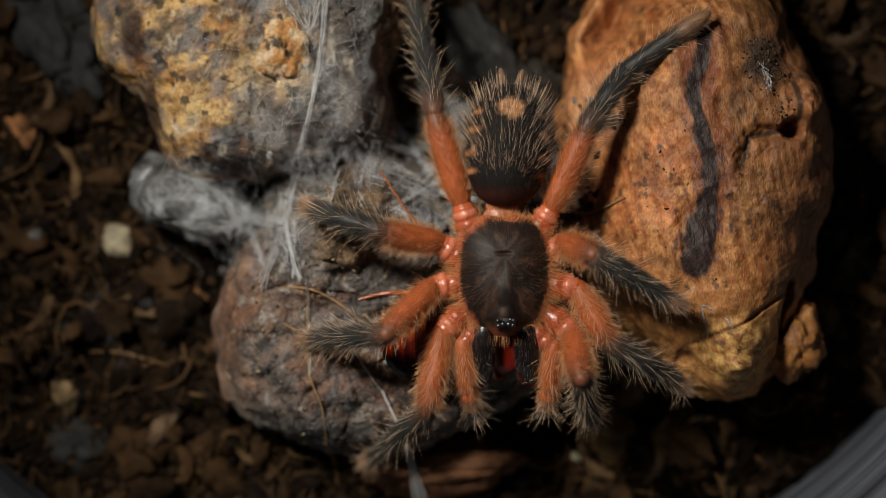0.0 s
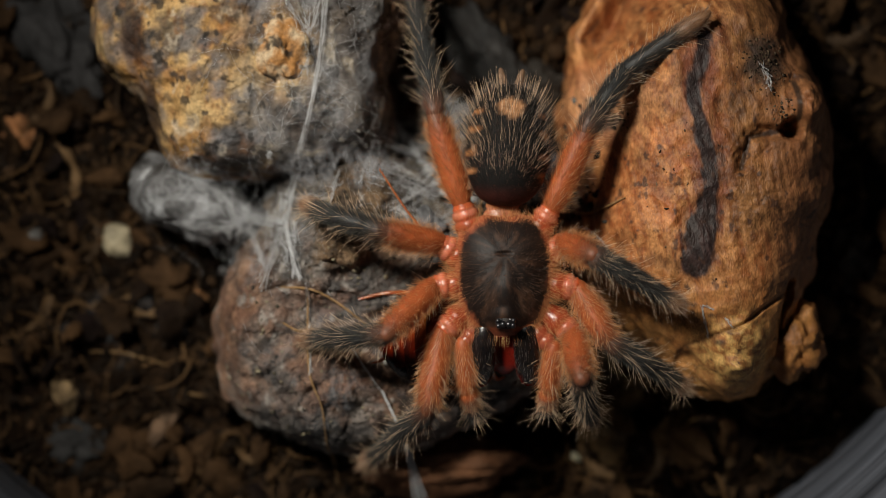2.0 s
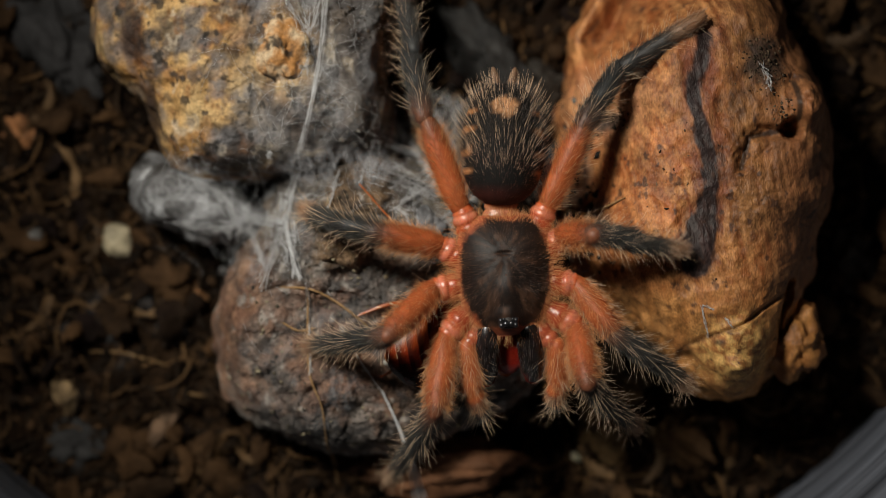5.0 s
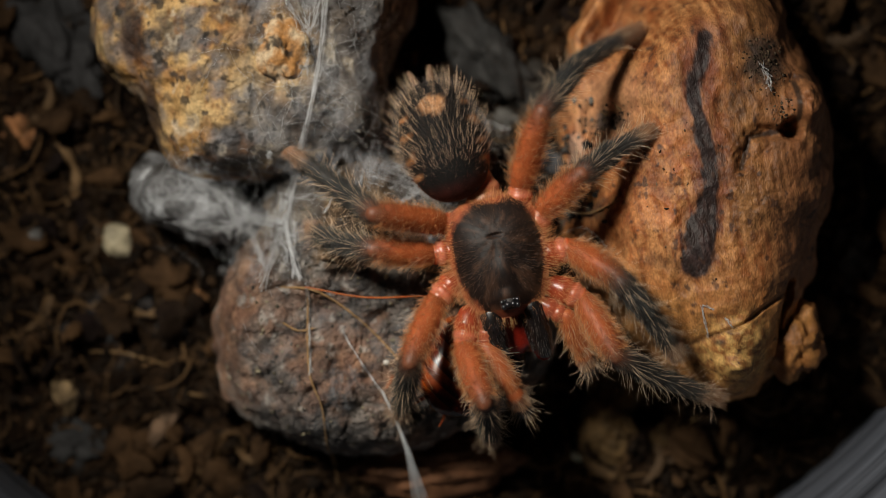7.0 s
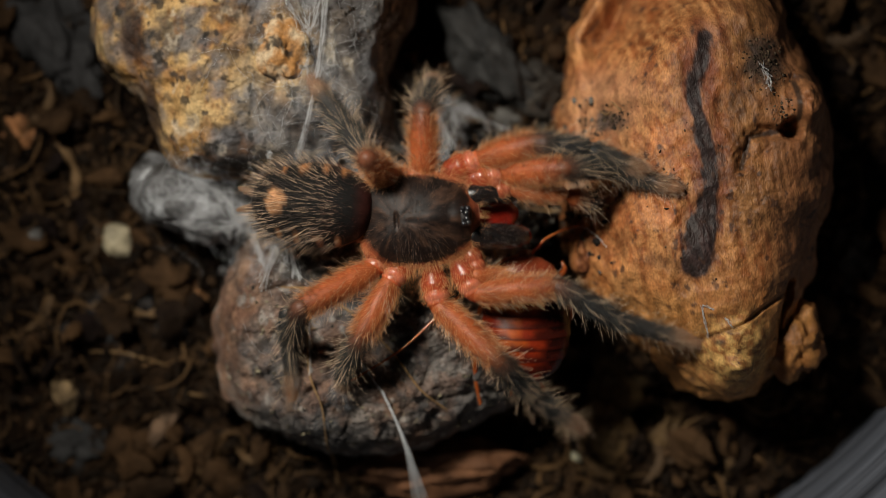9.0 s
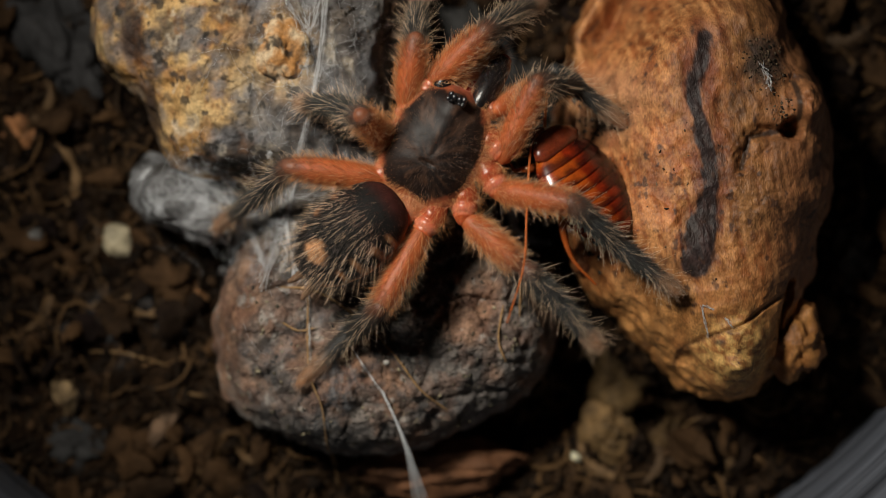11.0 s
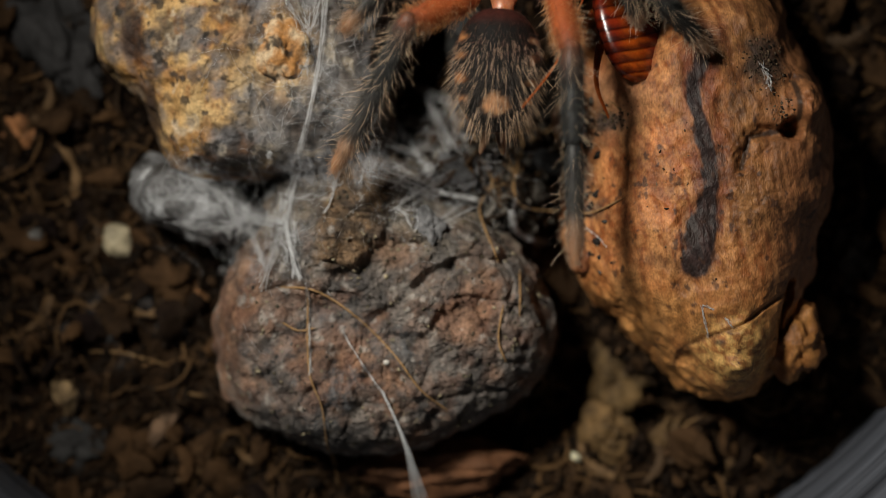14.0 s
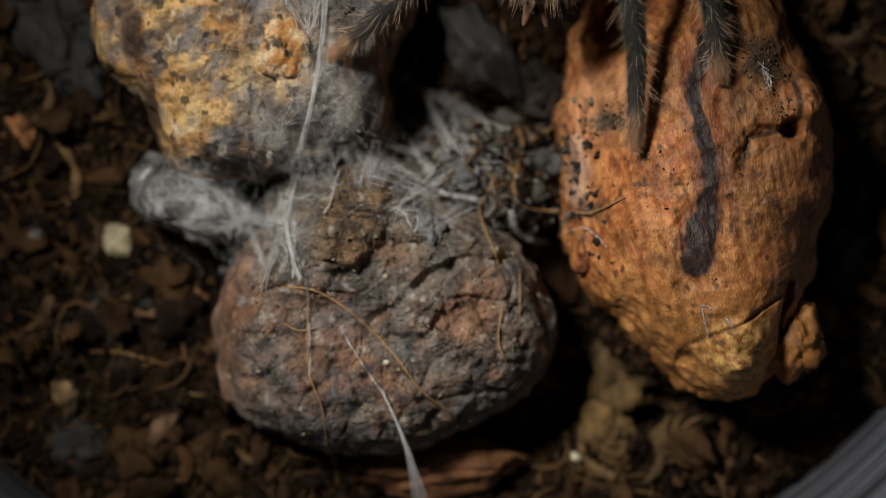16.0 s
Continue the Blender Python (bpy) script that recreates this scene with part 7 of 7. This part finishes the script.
    track(spider_parts["RP"][1], [(0, 3.63, 6.09, -0.88, -13, 4), (4.2, 3.63, 6.09, -0.88, -13, 4), (6.3, 3.24, 6.91, -0.9, 0, 9), (6.7, 2.89, 7.34, -0.9, 0, 16), (7, 2.83, 7.51, -0.9, 0, 18), (7.5, 2.95, 8.25, -0.9, 0, 17), (8, 3.21, 6.8, -0.67, -34, 3), (8.5, 4.65, 6.49, -0.46, -42, -6), (9, 5.17, 4.92, -0.65, -35, -14), (9.2, 4.68, 5.33, -0.55, -39, -34), (9.9, 4.24, 5.31, -0.57, -38, -33), (10.6, 3.8, 5.29, -0.58, -38, -32), (11.3, 3.37, 5.27, -0.6, -37, -31), (11.7, 3.44, 4.84, -0.75, -29, -41), (12, 3.9, 5.11, -0.79, -25, -44), (12.5, 4, 4.51, -0.83, -22, -30), (13, 3.51, 4.93, -0.84, -22, -36), (13.5, 3.62, 3.85, -0.83, -23, -38), (14, 3.63, 3.83, -0.83, -23, -38), (14.5, 3.93, 2.68, -0.83, -24, -37), (15, 3.88, 3.81, -0.83, -24, -37), (15.5, 3.38, 4.92, -0.83, -25, -34), (16, 2.36, 5.49, -0.83, -26, -30)])
    track(spider_parts["RP"][2], [(0, 3.23, 10.51, -2.04, -34, 14), (4.2, 3.23, 10.51, -2.04, -34, 14), (6.3, 2.52, 11.33, -1.04, -39, 23), (6.7, 1.55, 11.96, -1.14, -33, 21), (7, 1.36, 12.03, -1.12, -34, 14), (7.5, 1.54, 12.89, -1.1, -35, 17), (8, 3.06, 10.07, -2.88, -44, -2), (8.5, 4.94, 9.17, -2.9, -46, -19), (9, 5.95, 8, -2.85, -47, -37), (9.2, 6.29, 7.75, -2.89, -47, -43), (9.9, 5.83, 7.79, -2.9, -46, -39), (10.6, 5.37, 7.84, -2.91, -46, -36), (11.3, 4.91, 7.88, -2.92, -45, -32), (11.7, 5.83, 7.58, -2.79, -39, -42), (12, 6.71, 8.04, -2.77, -33, -40), (12.5, 5.95, 7.94, -2.48, -40, -29), (13, 5.85, 8.15, -2.49, -39, -34), (13.5, 6.06, 7.01, -2.56, -38, -35), (14, 6.07, 7.02, -2.63, -37, -35), (14.5, 6.33, 5.92, -2.69, -36, -34), (15, 6.31, 7.06, -2.75, -35, -34), (15.5, 5.61, 8.33, -2.81, -34, -31), (16, 4.4, 9.07, -2.86, -33, -27)])
    track(spider_parts["LP"][0], [(0, -2.45, 4.83, -1.17, 6, 42), (4.2, -2.45, 4.83, -1.17, 6, 42), (6.3, -2.43, 4.79, -1.17, 6, 43), (6.7, -2.7, 4.94, -1.15, 6, 47), (7, -2.79, 5.04, -1.14, 5, 46), (7.5, -3.02, 5.09, -1.13, 5, 50), (8, -2.75, 5.05, -1.15, 5, 45), (8.5, -2.01, 4.58, -1.21, 7, 31), (9, -1.83, 5.85, -1.13, 5, 7), (9.2, -2.05, 5.14, -1.16, 6, 20), (9.9, -1.75, 4.51, -1.22, 7, 14), (10.6, -1.6, 3.9, -1.3, 9, 4), (11.3, -1.7, 3.4, -1.4, 11, -12), (11.7, -2.04, 2.7, -1.73, 19, -20), (12, -2.02, 2.97, -1.57, 15, -24), (12.5, -1.58, 3.18, -1.46, 12, 2), (13, -1.79, 2.94, -1.55, 15, -11), (13.5, -2.43, 2.62, -2.06, 26, -33), (14, -2.38, 2.64, -1.98, 24, -32), (14.5, -2.96, 4.54, -2.01, 25, -115), (15, -2.43, 2.9, -1.75, 19, -40), (15.5, -1.68, 3.21, -1.45, 12, -6), (16, -1.53, 3.7, -1.34, 10, 21)])
    track(spider_parts["LP"][1], [(0, -4.2, 6.6, -0.85, -18, -6), (4.2, -4.2, 6.6, -0.85, -18, -6), (6.3, -4.11, 6.44, -0.76, -28, 18), (6.7, -4.5, 6.48, -0.77, -28, 18), (7, -4.61, 6.57, -0.76, -29, 13), (7.5, -5.01, 6.76, -0.9, 0, 4), (8, -4.54, 7.27, -0.9, 0, -5), (8.5, -3.36, 6.77, -0.9, 0, -2), (9, -2.09, 8.69, -0.9, 0, -10), (9.2, -2.78, 7.83, -0.9, 0, -31), (9.9, -2.36, 7, -0.9, -9, -34), (10.6, -1.92, 6.26, -0.81, -20, -38), (11.3, -1.42, 5.66, -0.67, -34, -44), (11.7, -1.37, 4.72, -0.64, -37, -31), (12, -1.15, 4.89, -0.54, -41, -24), (12.5, -1.71, 5.35, -0.6, -39, -10), (13, -1.36, 5.15, -0.73, -32, -13), (13.5, -1.22, 4.33, -0.74, -33, -14), (14, -1.2, 4.4, -0.74, -33, -14), (14.5, -0.88, 3.31, -0.75, -33, -13), (15, -0.91, 4.57, -0.75, -33, -13), (15.5, -1.43, 5.52, -0.76, -32, -9), (16, -2.46, 5.89, -0.77, -32, -5)])
    track(spider_parts["LP"][2], [(0, -3.75, 10.7, -2.36, -38, -6), (4.2, -3.75, 10.7, -2.36, -38, -6), (6.3, -5.21, 9.94, -2.83, -40, 12), (6.7, -5.62, 10.01, -2.81, -39, 13), (7, -5.42, 10.13, -2.83, -40, 10), (7.5, -5.35, 11.13, -1.12, -42, 12), (8, -4.15, 11.97, -1.1, -43, -1), (8.5, -2.71, 12.06, -1.44, -23, -23), (9, -1.07, 13.71, -1.31, -29, -23), (9.2, -0.37, 11.96, -1.19, -37, -19), (9.9, 0.02, 10.67, -1.79, -39, -20), (10.6, 0.41, 9.39, -2.4, -40, -21), (11.3, 0.8, 8.11, -3, -41, -21), (11.7, 0.35, 7.45, -3.11, -40, -41), (12, 0.04, 7.48, -3.06, -45, -34), (12.5, -1.15, 8.32, -3.08, -44, -16), (13, -0.56, 8.47, -2.97, -43, -22), (13.5, -0.35, 7.66, -3, -42, -22), (14, -0.34, 7.78, -3.03, -41, -20), (14.5, -0.08, 6.74, -3.06, -40, -18), (15, -0.1, 8.04, -3.08, -39, -16), (15.5, -0.84, 9.08, -3.11, -38, -12), (16, -2.1, 9.54, -3.14, -37, -7)])
    track(abdomen, [(0, -0.53, -11.23, -0.45, 2, -5, 0), (4.2, -0.53, -11.23, -0.45, 2, -5, 0), (6.3, 0.96, -11.46, -0.45, 2, -4, 0), (6.7, 2.17, -11.09, -0.45, 2, 4, 0), (7, 2.48, -10.86, -0.45, 2, 5, 0), (7.5, 2.97, -9.47, -0.45, 2, 13, 0), (8, 2.64, -10.3, -0.45, 2, 14, 0), (8.5, -1.92, -9.85, -0.45, 2, -1, 0), (9, -1.93, -9.02, -0.45, 2, -9, 0), (9.2, -0.15, -9.09, -0.45, 2, -6, 0), (9.9, -1.22, -8.79, -0.45, 2, -15, -5), (10.6, -2.56, -9.5, -0.45, 2, -23, -10), (11.3, -3.68, -11.15, -0.45, 2, -27, -15), (11.7, -2.32, -12.51, -0.45, 1, -17, -14), (12, -2.23, -12.39, -0.45, 1, -15, -13), (12.5, -0.62, -12.24, -0.45, 1, -6, -20), (13, 0.26, -12.68, -0.45, 1, 3, -32), (13.5, 0.02, -12.89, -0.45, 1, 2, -18), (14, -0.26, -12.82, -0.45, 1, -0, 0), (14.5, -0.28, -12.73, -0.45, 1, 0, 0), (15, -0.59, -12.49, -0.45, 1, -3, 0), (15.5, -0.09, -12.57, -0.45, 1, 1, 0), (16, 0.27, -12.59, -0.45, 1, 3, 0)])
    track(spider, [(0, 5.25, -2, 14.5, 0, -179), (4.2, 5.25, -2, 14.5, 0, -179), (6.3, 5.49, -1.23, 14.5, 0, -172), (6.7, 5.18, -0.43, 14.5, 0, -171), (7, 4.75, -0.42, 14.5, 0, -167), (7.5, 3.49, 0.52, 14.5, 0, -156), (8, 1.82, 1.64, 14.5, 0, -138), (8.5, -0.3, 1.31, 14.5, 0, -105), (9, -2.36, 2.53, 14.5, 0, -86), (9.2, -2.75, 3.41, 14.5, 0, -80), (9.9, -2.2, 5.22, 15, 0, -58), (10.6, -1.18, 7.36, 15.5, 0, -37), (11.3, -0.17, 10.06, 16, 0, -20), (11.7, 0.84, 12.32, 16.17, 0, -18), (12, 1.63, 13.56, 16.29, 0, -17), (12.5, 3.39, 15.81, 16.5, 0, -14), (13, 3.8, 20.54, 16.57, 0, -7), (13.5, 4.72, 24.54, 16.64, 0, -4), (14, 5.49, 27.61, 16.71, 0, -3), (14.5, 6, 31.84, 16.79, 0, -3), (15, 6.83, 33.72, 16.86, 0, -1), (15.5, 7.85, 35.84, 16.93, 0, -3), (16, 9.33, 38.43, 17, 0, -6)])
    track(roach, [(0, 0.79, -8.22, 10.07, 0, -87, 0), (4.2, 0.79, -8.22, 10.07, 0, -87, 0), (6.3, 1.97, -9.05, 9.6, 0, -52, 0), (6.7, 2.26, -9.13, 9.6, 0, -46, 0), (7, 3.23, -9.36, 9.6, 0, -41, 0), (7.5, 3.95, -9.1, 9.6, 0, -27, 0), (8, 5.55, -9.36, 9.6, 0, -12, 0), (8.5, 6.65, -8.32, 9.6, 0, -6, 0), (9, 7.37, -5.78, 9.6, 0, 1, 0), (9.2, 8.73, -4.44, 9.6, 0, 9, 0), (9.9, 9.86, -0.25, 9.6, 0, 20, 13), (10.6, 11.1, 3.79, 10.0, 0, 31, 25), (11.3, 12.25, 7.66, 13.2, 0, 40, 38), (11.7, 12.9, 9.09, 13.2, 0, 34, 38), (12, 13.51, 9.19, 13.2, 0, 30, 38), (12.5, 15.16, 11.88, 13.2, 0, 29, 38), (13, 16.09, 15.06, 12.6, 0, 27, 38), (13.5, 16.06, 18.78, 11.6, 0, 19, 38), (14, 16.3, 20.51, 10.8, 0, 17, 38), (14.5, 16.6, 25.5, 10.0, 0, 16, 38), (15, 17.24, 27.03, 9.6, 0, 14, 38), (15.5, 17.93, 29.09, 9.6, 0, 12, 38), (16, 18.96, 32.15, 9.6, 0, 9, 38)])


motions()
